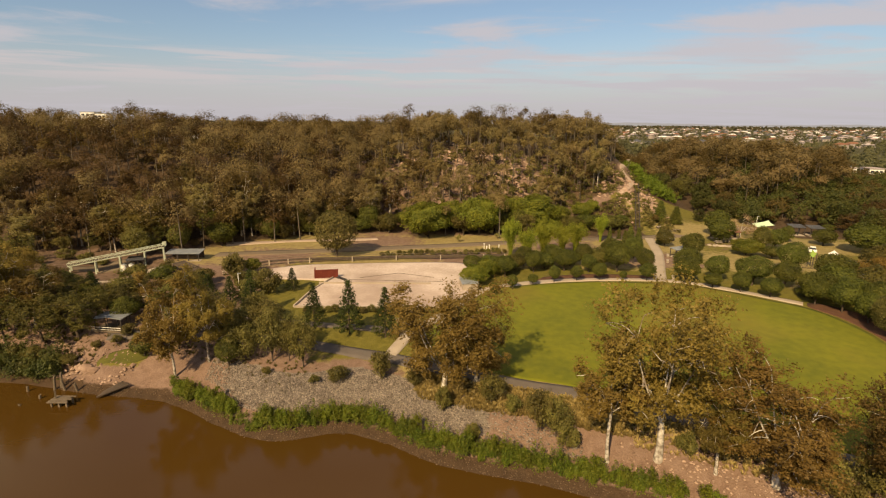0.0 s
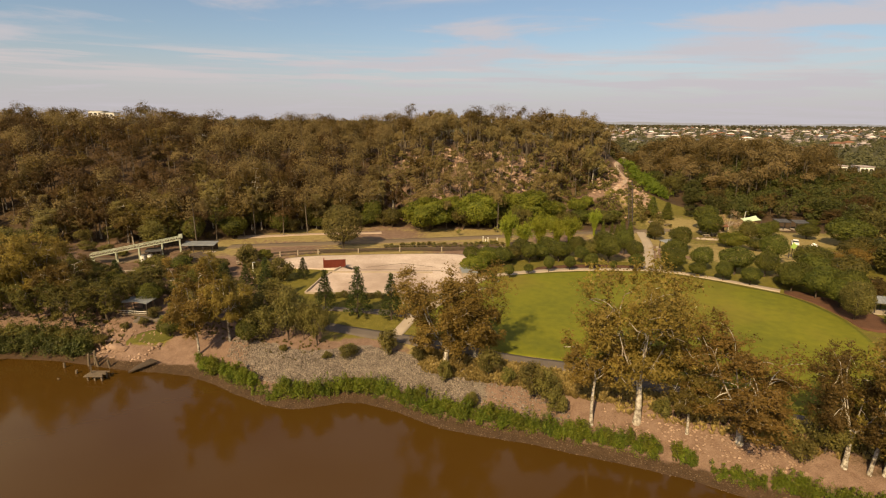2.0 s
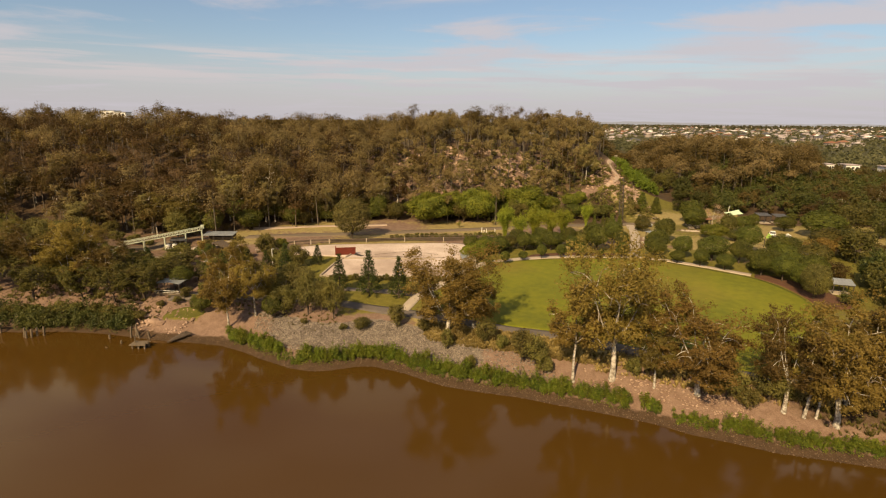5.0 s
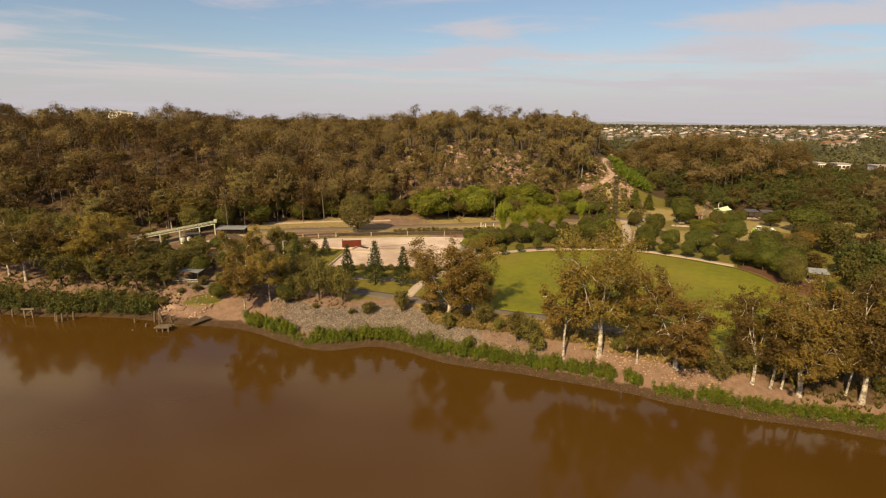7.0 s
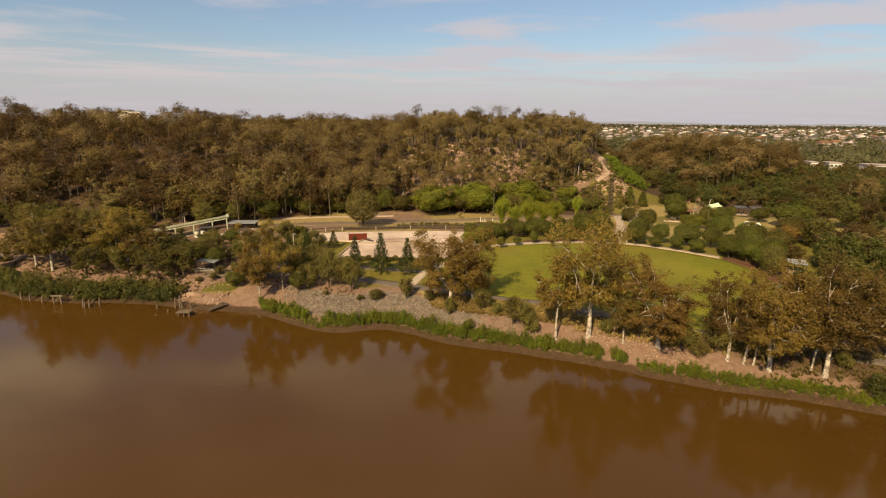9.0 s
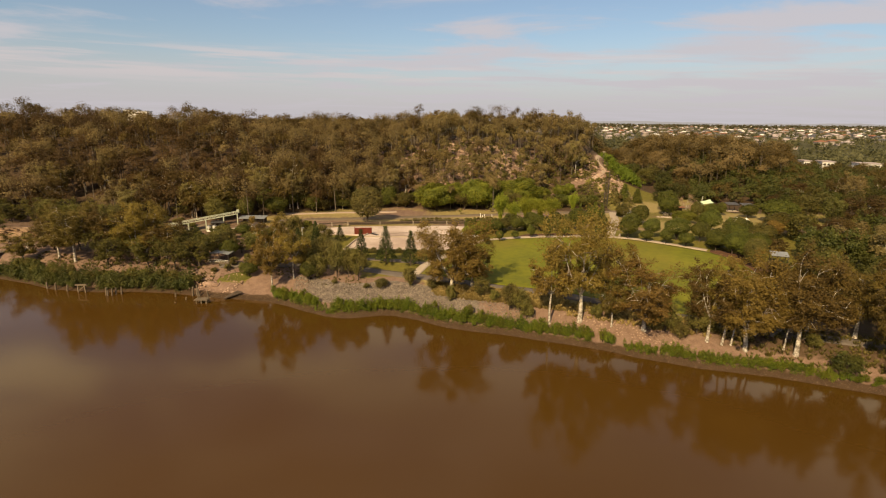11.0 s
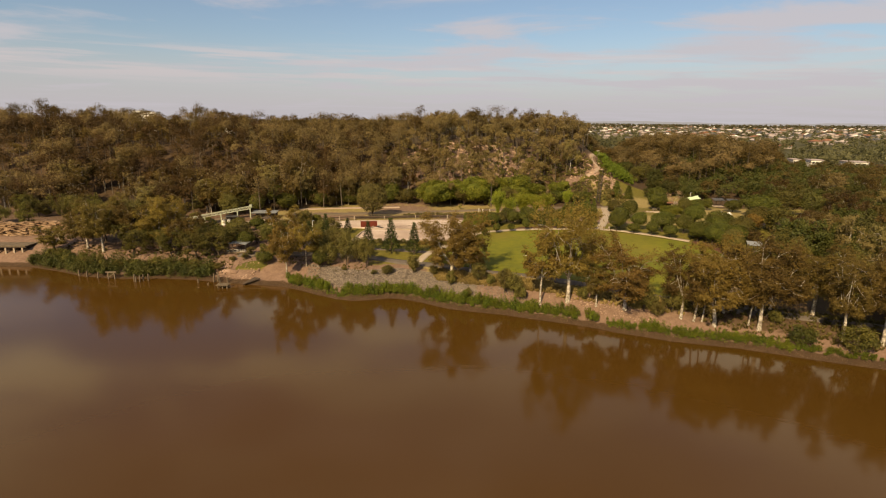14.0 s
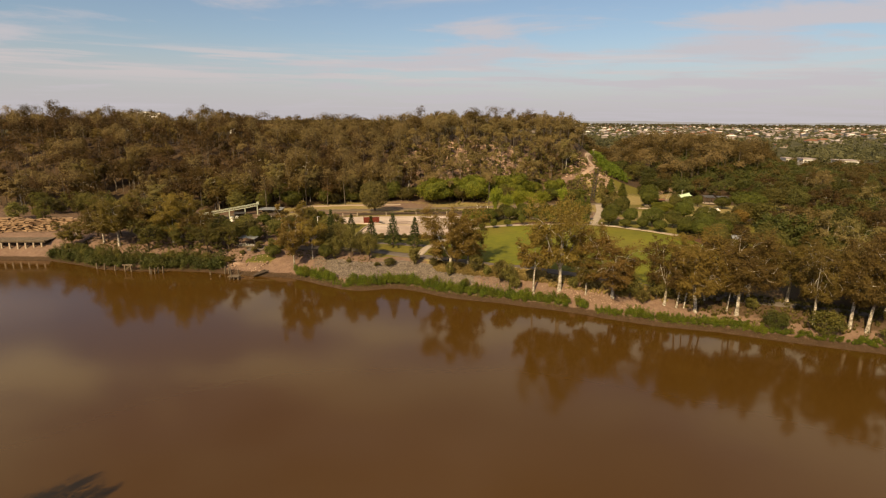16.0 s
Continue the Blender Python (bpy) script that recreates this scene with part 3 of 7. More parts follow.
strip("pavement_lawn_edge", [(2.0, 95), (6.5, 102.2), (11.7, 105.2), (19.2, 107.8), (30, 109.8), (44, 110.0), (51.5, 108.2), (58, 104.4), (63.4, 100.4), (68, 97.2)], 2.0, 0.09, M_CONCRETE, "pale concrete path round the lawn", "path")
strip("pavement_axis", [(45.2, 109.2), (47.5, 116), (51.5, 127), (55, 138), (58.4, 153)], 2.6, 0.13, M_CONCRETE, "pale paved walk with steps", "path")
strip("road", [(-100, 111), (-90, 114), (-74, 123), (-66, 126), (-54, 128.5), (-40, 131.5), (-24, 135), (-5, 139.5), (12, 144), (32, 149.5), (58, 154.5), (80, 162), (98, 172)], 4.4, 0.10, M_ROAD, "worn asphalt park road", "road")
strip("track", [(-62, 137.5), (-56, 140), (-44, 144), (-34, 145.5), (-22, 148)], 2.6, 0.12, M_GRAVEL, "pinkish gravel track along the hill", "track")
strip("trail", [(47.5, 180.6)] + TRAIL[4:], 1.6, 0.16, M_GRAVEL, "pale gravel walking trail up the hill", "track")
strip("trail_foot", [(32.5, 163.4), (34.7, 166.9), (37.4, 171.6)], 1.6, 0.16, M_GRAVEL, "short pinkish gravel path at the foot of the trail", "track")
strip("pavement_ramp", [(-77, 103), (-72.5, 108), (-68, 113.5), (-63, 117.5)], 3.4, 0.12, M_CONCRETE, "pale concrete ramp under the conveyor", "path")
sheet("mulch_bed", [(68.0, 95.8), (70.4, 90.5), (71.2, 84), (71.4, 78), (77, 78), (78, 86), (75, 93), (70.5, 97.6)], 0.11, M_MULCH, "red-brown mulch under the hedge trees", "garden bed", rings=8)
sheet("gravel_bed", [(20, 107.6), (32, 111), (45, 111), (45, 113), (32, 114), (20, 111)], 0.07, M_MULCH, "brown mulch beneath round trees", "garden bed", rings=6)
sheet("play_surface", [(86, 117), (90, 113.5), (95, 114), (94, 118), (90, 121)], 0.12, M_BLUEPAVE, "lilac and white soft play surface", "play surface", rings=6)
sheet("bank_lawn", [(-56, 74.6), (-52, 74.9), (-48.6, 75.8), (-48.8, 77.4), (-53, 77.6), (-56.2, 76.4)], 0.2, M_BANKGRASS, "small patch of green bank grass", "lawn", rings=6)


def plaza_height(x, y):
    return 7.25 - 0.9 * sstep(103.5, 91.0, y)


plaza = sheet("plaza", [(-41.5, 108.0), (-42, 113.5), (-36, 117.6), (-27, 119.2), (-14, 121), (2.4, 121.4), (3.2, 114), (3.9, 106), (3.2, 99.5), (-1.5, 92.4), (-10, 91.8), (-20, 91.6), (-29.3, 91.8), (-28.2, 98), (-27.4, 104), (-26.2, 106.4), (-33, 107.0)],
              0.2, M_SAND, "pale sandy terrace with faint tracks", "plaza", rings=24, skirt=1.0, height=plaza_height)
kerb = thing("kerb", pose(0, 0, 0), "low pale concrete kerb round the terrace", "kerb", kind="structure")
for a, b in (((-29.6, 91.6), (-28.2, 99.5)), ((-28.2, 99.5), (-25.8, 107.5)), ((-27.8, 103.6), (-4.5, 104.2)), ((-29.4, 91.4), (-1.8, 92.0)), ((-1.8, 92.0), (4.1, 99.6)), ((4.1, 99.6), (4.3, 107))):
    part("kerb_stone", bars(((*a, plaza_height(a[0], a[1]) + 0.12), (*b, plaza_height(b[0], b[1]) + 0.12), 0.28, 0.4)), M_CONCRETE, kerb)
block = thing("concrete_block", pose(3.4, 103.2, on_land(3.4, 103.2), 0, 0, 8), "grey concrete block at the terrace corner", "block")
part("body", blocks(((0, 0, 0.75), (3.2, 4.4, 1.7))), M_CONCRETE, block)
part("cap", blocks(((0, 0, 1.68), (3.4, 4.6, 0.16))), M_ROOF, block, "grey metal cap")

# marks of wheels and water on the terrace
groove = thing("drain", pose(0, 0, 0), "shallow dark drain line across the terrace", "drain", kind="structure")
for a, b in (((-20, 108), (-12, 112)), ((-12, 112), (-4, 109)), ((-22, 106.5), (-2, 106))):
    part("grate", bars(((*a, 7.262), (*b, 7.262), 0.22, 0.03)), M_WOOD, groove)

# ---- river edge stones ----
OCTA = unit(np.array([(1, 0, 0), (0, 1, 0), (-1, 0, 0), (0, -1, 0), (0, 0, 1), (0, 0, -1.0)]))
OCTA_F = np.array([(0, 1, 4), (1, 2, 4), (2, 3, 4), (3, 0, 4), (2, 1, 5), (0, 3, 5)])


def stone_field(name, seed, count, place, size, material, label):
    rng = np.random.default_rng(seed)
    x, y = place(rng, count)
    z = land(x, y)
    s = size * rng.uniform(0.45, 1.5, (len(x), 1, 1)) * rng.uniform(0.7, 1.3, (len(x), 1, 3)) * np.array([1, 1, 0.7])
    a = rng.uniform(0, 6.28, len(x))
    v = OCTA[None] * s + rng.normal(size=(len(x), 6, 3)) * size * 0.12
    ca, sa = np.cos(a)[:, None], np.sin(a)[:, None]
    v = np.stack([v[..., 0] * ca - v[..., 1] * sa, v[..., 0] * sa + v[..., 1] * ca, v[..., 2]], -1)
    v += np.stack([x, y, z + 0.07], -1)[:, None]
    f = (OCTA_F[None] + 6 * np.arange(len(x))[:, None, None]).reshape(-1, 3)
    tagged(new(name, raw_mesh(name, v.reshape(-1, 3), f, [material])), label, "stones", kind="stuff")


def along_bank(x0, x1, d0, d1):
    def place(rng, count):
        x = rng.uniform(x0, x1, count)
        return x, shore(x) + rng.uniform(d0, d1, count)
    return place


stone_field("riprap", 1, 13000, along_bank(-33, 3, 3.8, 10.4), 0.13, M_STONE, "grey riprap stones covering the river bank")
stone_field("riprap", 7, 650, along_bank(-37, -31.5, 5.2, 9.6), 0.14, M_STONE, "loose grey stones at the edge of the riprap")
stone_field("riprap", 2, 900, along_bank(0, 16, 3.8, 8.5), 0.14, M_STONE, "grey and brown stones scattered on the bank")
stone_field("shore_stones", 3, 3200, along_bank(-60, 90, 0.0, 2.0), 0.09, M_MUDSTONE, "small muddy stones along the waterline")
stone_field("root_stones", 4, 320, along_bank(20, 40, 4.0, 7.5), 0.16, M_PALESTONE, "pale broken stones round the gum roots")
stone_field("gully_stones", 5, 260, along_bank(-70, -50, 2.0, 8), 0.3, M_PALESTONE, "pale sandstone lumps on the eroded bank")
stone_field("cliff_rocks", 8, 190, lambda r, c: (r.normal(69.6, 1.7, c), r.normal(187, 6, c)), 0.5, M_PALESTONE, "pale rocks on the steep bank beside the stair")
stone_field("scar_rocks", 6, 900, lambda r, c: (r.normal(12, 14, c), r.normal(189, 9, c)), 0.85, M_PALESTONE, "pale rocks on the bare hillside scar")
stone_field("trail_rocks", 7, 330, lambda r, c: (r.normal(62, 5, c), r.normal(189, 7, c)), 0.55, M_PALESTONE, "pale rocks on the slope beside the trail")

# ---- trees ----


def gum_parts(seed, h=18.0, r=6.5, leaf=M_GUM, lobes=54, clumps=5, per=48, card=0.40, fork=0.23, low=0.24, bark=M_BARK, thick=0.36, each=3):
    """A gum: pale forking trunk, rising limbs, and an open crown of separate drooping lobes."""
    rng = np.random.default_rng(seed)
    lean = rng.normal(0, 0.018, 2) * h
    top = np.array([lean[0], lean[1], h * fork])
    steps = 7
    trunk = curve_to((0, 0, -0.3), top, (top[0] * 0.2 + rng.normal(0, 0.12), top[1] * 0.2 + rng.normal(0, 0.12), h * fork * 0.5), steps)
    wood = [tube(trunk, np.linspace(thick, thick * 0.74, steps) * (1 + 0.4 * np.exp(-np.arange(steps) * 1.5)), 8)]
    mains, a0 = [], rng.uniform(0, 6.28)
    for k in range(6):
        a = a0 + k * 1.2566 + rng.normal(0, 0.25)
        out = 0.12 if k == 5 else rng.uniform(0.28, 0.58)
        end = np.array([np.cos(a) * r * out, np.sin(a) * r * out, h * (0.70 if k == 5 else rng.uniform(0.50, 0.84))]) + (lean[0], lean[1], 0)
        bend = top + (end - top) * (0.55, 0.55, 0.30) + rng.normal(0, 0.03, 3) * r
        line = curve_to(top, end, bend, 9)
        wood.append(tube(line, np.linspace(thick * 0.42, thick * 0.06, 9), 6))
        mains.append((line, a))
    centre = []
    for k in range(lobes):
        line, a = mains[k % 6]
        i = (8, 6, 4, 7, 5, 8, 3)[(k // 6) % 7]
        p = line[i]
        a = a + rng.normal(0, 0.8)
        reach = r * rng.uniform(0.08, 0.44)
        drop = rng.uniform(-0.10, 0.10) if i > 5 else rng.uniform(-0.18, 0.02)
        q = p + np.array([np.cos(a) * reach, np.sin(a) * reach, h * drop])
        q[2] = max(q[2], h * (low + 0.07))
        wood.append(tube(curve_to(p, q, (p + q) / 2 + np.array([0, 0, 0.05 * h]), 5), np.linspace(thick * 0.15, 0.03, 5), 5))
        centre.append(q)
    centre = np.array(centre)
    size = rng.uniform(0.23, 0.40, (lobes, 1)) * r * np.array([1, 1, 0.9]) * np.where(centre[:, 2:] < 0.5 * h, 0.85, 1.0)
    d = unit(rng.normal(size=(lobes, clumps, 3))) * rng.uniform(0.35, 0.9, (lobes, clumps, 1))
    c = centre[:, None] + d * size[:, None]
    cr = size[:, None] * rng.uniform(0.38, 0.62, (lobes, clumps, 1))
    pts, out = clump_points(rng, c.reshape(-1, 3), cr.reshape(-1, 3), per, 0.15)
    middle = np.array([lean[0], lean[1], h * 0.5])
    out = unit(out + 0.7 * np.repeat(unit(d).reshape(-1, 3), per, 0) + 0.35 * np.repeat(unit(centre - middle), clumps * per, 0))
    up = h / np.percentile(pts[:, 2], 99.6)
    pts[:, 2] = np.where(pts[:, 2] > h * 0.5, h * 0.5 + (pts[:, 2] - h * 0.5) * (2 * up - 1), pts[:, 2])
    for q in c.reshape(-1, 3)[::3]:
        p = centre[np.argmin(np.linalg.norm(centre - q, axis=1))]
        wood.append(tube(curve_to(p, q, (p + q) / 2, 3), np.linspace(0.05, 0.02, 3), 4))
    crown = leaf_cards(rng, pts, out, card, lift=0.1, loose=0.6, each=each)
    return raw_mesh("trunk", *joined(wood), [bark], smooth=True), raw_mesh("crown", *crown, [leaf])


def dome_parts(seed, h=4.6, r=2.6, leaf=M_FIG, count=3600, card=0.25, low=0.14, bark=M_BARK_DARK, thick=0.15, bumps=16, swell=0.24):
    """A dense tree with a smooth rounded crown that swells in soft bumps."""
    rng = np.random.default_rng(seed)
    mid, half = h * (low + 1) / 2, h * (1 - low) / 2
    d = unit(rng.normal(size=(count, 3)))
    d[:, 2] = np.where(rng.random(count) < 0.3, np.abs(d[:, 2]), d[:, 2])
    peak = unit(rng.normal(size=(bumps, 3)))
    near = (np.clip(d @ peak.T, 0, 1) ** 9 * rng.uniform(0.5, 1.0, bumps)).max(1)
    f = (1 - swell + swell * 1.15 * near) * rng.uniform(0.86, 1.02, count)
    f = np.where(rng.random(count) < 0.12, f * rng.uniform(0.55, 0.9, count), f)
    flat = np.where(d[:, 2] < 0, 0.85, 1.0)
    p = d * f[:, None] * np.array([r, r, half]) * np.stack([np.ones(count), np.ones(count), flat], -1) + np.array([0, 0, mid])
    crown = leaf_cards(rng, p, d * np.array([1, 1, r / half]), card, 0.65, 0.25, 0.6)
    limbs = [tube(curve_to((0, 0, -0.2), (rng.normal(0, 0.1), rng.normal(0, 0.1), mid), (rng.normal(0, 0.12), 0, mid / 2), 5), np.linspace(thick, thick * 0.6, 5), 7)]
    for k in range(6):
        q = peak[k] * np.array([r, r, half]) * 0.7 + np.array([0, 0, mid])
        limbs.append(tube(curve_to((0, 0, h * low * 0.9), q, (q[0] * 0.3, q[1] * 0.3, mid * 0.8), 4), np.linspace(thick * 0.55, 0.02, 4), 5))
    return raw_mesh("trunk", *joined(limbs), [bark], smooth=True), raw_mesh("crown", *crown, [leaf])


def round_parts(seed, h=5.0, r=2.6, leaf=M_FIG, clumps=34, per=60, card=0.34, low=0.16, bark=M_BARK_DARK, thick=0.14, lumpy=0.30, shell=0.45):
    """A dense rounded tree or shrub on a short trunk."""
    rng = np.random.default_rng(seed)
    mid, half = h * (low + 1) / 2, h * (1 - low) / 2
    d = unit(rng.normal(size=(clumps, 3)))
    f = rng.uniform(shell, 0.86, (clumps, 1)) ** 0.7
    c = d * f * np.array([r, r, half]) * (1 - lumpy * 0.45) + np.array([0, 0, mid])
    cr = rng.uniform(0.75, 1.3, (clumps, 1)) * lumpy * np.array([r, r, half * 0.9])
    pts, out = clump_points(rng, c, cr, per, 0.45)
    pts[:, 2] = np.maximum(pts[:, 2], 0.05 * h)
    crown = leaf_cards(rng, pts, out, card, 0.6, 0.3, 0.45)
    limbs = [tube(curve_to((0, 0, -0.2), (rng.normal(0, 0.1), rng.normal(0, 0.1), mid), (rng.normal(0, 0.15), 0, mid / 2), 5), np.linspace(thick, thick * 0.6, 5), 7)]
    for q in c[::6]:
        limbs.append(tube(curve_to((0, 0, h * low * 0.9), q, (q[0] * 0.3, q[1] * 0.3, mid), 4), np.linspace(thick * 0.55, 0.02, 4), 5))
    return raw_mesh("trunk", *joined(limbs), [bark], smooth=True), raw_mesh("crown", *crown, [leaf])


def pine_parts(seed, h=8.6, r=2.5, leaf=M_PINE, tiers=13, card=0.3):
    """A young hoop pine: whorls of upswept branches with tufted ends."""
    rng = np.random.default_rng(seed)
    pieces, wood = [], [tube(np.array([(0, 0, -0.2), (0, 0, h * 0.5), (0, 0, h)]), [0.14, 0.09, 0.02], 7)]
    for k in range(tiers):
        z = h * (0.13 + 0.85 * k / (tiers - 1))
        reach = r * (1 - (k / tiers) ** 0.95) * rng.uniform(0.8, 1.1) + 0.12
        n = max(4, int(8 - k * 0.25))
        a0 = rng.uniform(0, 6.28)
        for j in range(n):
            a = a0 + j * 2 * np.pi / n + rng.normal(0, 0.15)
            tip = np.array([np.cos(a) * reach, np.sin(a) * reach, z + reach * 0.12])
            root = np.array([0, 0, z])
            wood.append(tube(np.array([root, (root + tip) / 2 - np.array([0, 0, 0.08]), tip]), [0.035, 0.025, 0.01], 4))
            m = int(16 + 20 * reach)
            u = rng.uniform(0.3, 1.05, (m, 1)) ** 0.7
            p = root + (tip - root) * u + rng.normal(0, 0.13, (m, 3))
            pieces.append(leaf_cards(rng, p, unit(rng.normal(size=(m, 3)) + (0, 0, 0.5)), card, 0.5))
    return raw_mesh("trunk", *joined(wood), [M_BARK_DARK], smooth=True), raw_mesh("crown", *joined(pieces), [leaf])


def cone_parts(seed, h=5.0, r=0.8, leaf=M_FIG):
    rng = np.random.default_rng(seed)
    n = 1100
    u = rng.random(n) ** 1.3
    a = rng.uniform(0, 6.28, n)
    rad = r * (1 - u) ** 0.75 * rng.uniform(0.7, 1.08, n)
    p = np.stack([np.cos(a) * rad, np.sin(a) * rad, 0.25 + u * (h - 0.25)], -1)
    crown = leaf_cards(rng, p, np.stack([np.cos(a), np.sin(a), 0.5 + 0 * a], -1), 0.28)
    return raw_mesh("trunk", *tube(np.array([(0, 0, -0.2), (0, 0, h * 0.8)]), [0.1, 0.03], 6), [M_BARK_DARK]), raw_mesh("crown", *crown, [leaf])


def bamboo_parts(seed, h=7.0, r=4.0, leaf=M_LIME):
    """A clump of arching canes with sprays of leaves."""
    rng = np.random.default_rng(seed)
    canes, pieces = [], []
    for k in range(46):
        a, reach, top = rng.uniform(0, 6.28), r * rng.uniform(0.2, 1.0), h * rng.uniform(0.65, 1.0)
        root = np.array([np.cos(a) * 0.5, np.sin(a) * 0.5, -0.1]) * rng.uniform(0.2, 1.2)
        tip = np.array([np.cos(a) * reach, np.sin(a) * reach, top * (1 - 0.35 * reach / r)])
        line = curve_to(root, tip, (tip[0] * 0.25, tip[1] * 0.25, top * 0.95), 7)
        canes.append(tube(line, np.linspace(0.06, 0.015, 7), 5))
        m = 70
        u = rng.uniform(0.25, 1.0, m) * 6
        i = np.minimum(u.astype(int), 5)
        p = line[i] + (line[i + 1] - line[i]) * (u - i)[:, None] + rng.normal(0, 0.28, (m, 3))
        pieces.append(leaf_cards(rng, p, unit(rng.normal(size=(m, 3))), 0.42, 0.4))
    return raw_mesh("trunk", *joined(canes), [M_LIME], smooth=True), raw_mesh("crown", *joined(pieces), [leaf])


class Kind:
    """A kind of tree: its built variants, and the pose, size and tags of each that stands in the place."""

    def __init__(self, name, label, category, group, makers, h, r):
        self.name, self.label, self.category, self.group, self.h, self.r = name, label, category, group, h, r
        self.meshes = [make() for make in makers]
        self.protos = [None] * len(makers)
        self.count = 0

    def stand(self, x, y, h, r, turn=None, sink=0.0, label="", z=None):
        k = self.count % len(self.meshes)
        turn = (self.count * 137.5) % 360 if turn is None else turn
        self.count += 1
        m = Matrix.Translation((x, y, on_land(x, y, -sink) if z is None else z)) @ Matrix.Rotation(radians(turn), 4, "Z") @ Matrix.Diagonal((r / self.r, r / self.r, h / self.h, 1))
        if self.protos[k] is None:
            ob = thing(self.name, m, label or self.label, self.category, self.group)
            trunk, crown = self.meshes[k]
            part("trunk", trunk, None, ob), part("crown", crown, None, ob)
            self.protos[k] = (ob, Matrix.Diagonal((*m.to_scale(), 1)).inverted())
        else:
            ob, undo = self.protos[k]
            ob = copy_thing(ob, m @ undo)
            if label:
                ob["label"] = label
        return ob


gum = Kind("gum_tree", "tall river gum with white trunk and olive-brown crown", "tree", "gums along the river bank",
           [lambda s=s: gum_parts(s) for s in (11, 12, 13, 14)], 18.0, 6.5)
slim_gum = Kind("slender_gum_tree", "slender gum with pale stem and thin brown-olive crown", "tree", "gums along the river bank",
                [lambda s=s: gum_parts(s, 15, 3.6, lobes=36, clumps=5, per=36, card=0.36, fork=0.36, low=0.34, thick=0.19, each=3) for s in (21, 22)], 15.0, 3.6)
russet_gum = Kind("russet_gum_tree", "gum with russet-brown crown and pale limbs", "tree", "gums along the river bank",
                  [lambda s=s: gum_parts(s, leaf=M_GUM_RED, fork=0.3, low=0.3, thick=0.34) for s in (31, 32)], 18.0, 6.5)
casuarina = Kind("casuarina_tree", "dark olive casuarina with drooping dense crown", "tree", "bank trees by the pavilion",
                 [lambda s=s: gum_parts(s, 12, 5, leaf=M_CASU, lobes=34, per=20, card=0.48, fork=0.2, low=0.08, bark=M_BARK_DARK, thick=0.25, each=3) for s in (41, 42)], 12.0, 5.0)
olive_tree = Kind("olive_green_tree", "bushy olive-green tree with a short trunk", "tree", "bushy trees on the bank",
                  [lambda s=s: round_parts(s, 7.5, 3.3, M_SHRUB, 44, 60, 0.40, 0.06, M_BARK_DARK, 0.18, 0.34) for s in (51, 52)], 7.5, 3.3)
fig = Kind("round_fig_tree", "clipped round dark-green fig tree", "tree", "round trees round the lawn",
           [lambda s=s: dome_parts(s) for s in (61, 62, 63)], 4.6, 2.6)
mango = Kind("spreading_mango_tree", "broad dense mango tree with yellow-green crown", "tree", "broad trees below the hill",
             [lambda s=s: dome_parts(s, 11, 8.5, M_MANGO, 7000, 0.62, 0.03, thick=0.4, bumps=40, swell=0.5) for s in (71, 72)], 11.0, 8.5)
park_tree = Kind("park_tree", "dense green park tree", "tree", "trees in the park beyond the lawn",
                 [lambda s=s, m=m: dome_parts(s, 8, 4.4, m, 2500, 0.54, 0.08, thick=0.25, bumps=20, swell=0.28) for s, m in ((81, M_FIG), (83, M_CASU), (84, M_FIG))], 8.0, 4.4)
thicket_tree = Kind("thicket_tree", "dense leafy tree in the wooded park edge", "tree", "trees of the wooded park edge",
                    [lambda s=s, m=m: round_parts(s, 8, 4.4, m, 50, 34, 0.60, 0.05, thick=0.25, lumpy=0.28) for s, m in ((85, M_DARKGREEN), (86, M_CASU), (87, M_WOODS_GREEN), (88, M_DARKGREEN), (89, M_FOREST_DARK_SHADED), (90, M_DARKGREEN))], 8.0, 4.4)
hoop_pine = Kind("hoop_pine", "young conical dark-green hoop pine", "tree", "hoop pines by the path", [lambda s=s: pine_parts(s) for s in (91, 92)], 8.6, 1.9)
cypress = Kind("cypress_tree", "narrow dark green cypress", "tree", "cypresses by the walk", [lambda: cone_parts(95)], 5.0, 0.8)
bamboo = Kind("bamboo_clump", "arching yellow-green bamboo clump", "bamboo", "bamboo behind the lawn", [lambda s=s: bamboo_parts(s) for s in (96, 97)], 7.0, 4.0)
shrub = Kind("shrub", "low olive shrub on the bank", "shrub", "shrubs on the bank",
             [lambda s=s: round_parts(s, 3.0, 1.7, M_SHRUB, 26, 52, 0.29, 0.02, M_BARK_DARK, 0.07, 0.36) for s in (101, 102)], 3.0, 1.7)
green_shrub = Kind("green_shrub", "green rounded garden shrub", "shrub", "garden shrubs",
                   [lambda s=s: round_parts(s, 3.0, 2.2, m, 26, 60, 0.36, 0.02, M_BARK_DARK, 0.07, 0.34) for s, m in ((103, M_MANGO), (104, M_SHRUB))], 3.0, 2.2)
mangrove = Kind("mangrove_shrub", "bright green mangrove shrub at the waterline", "mangrove", "mangroves along the water",
                [lambda s=s: round_parts(s, 1.7, 0.85, M_MANG, 18, 32, 0.18, 0.0, M_BARK_DARK, 0.04, 0.38) for s in (111, 112, 113)], 1.7, 0.85)

dark_mangrove = Kind("bank_mangrove", "dark green mangrove bush at the old wharf", "mangrove", "mangroves by the old wharf",
                     [lambda s=s: round_parts(s, 1.7, 0.85, M_DARKGREEN, 18, 34, 0.19, 0.0, M_BARK_DARK, 0.04, 0.38) for s in (115, 116)], 1.7, 0.85)

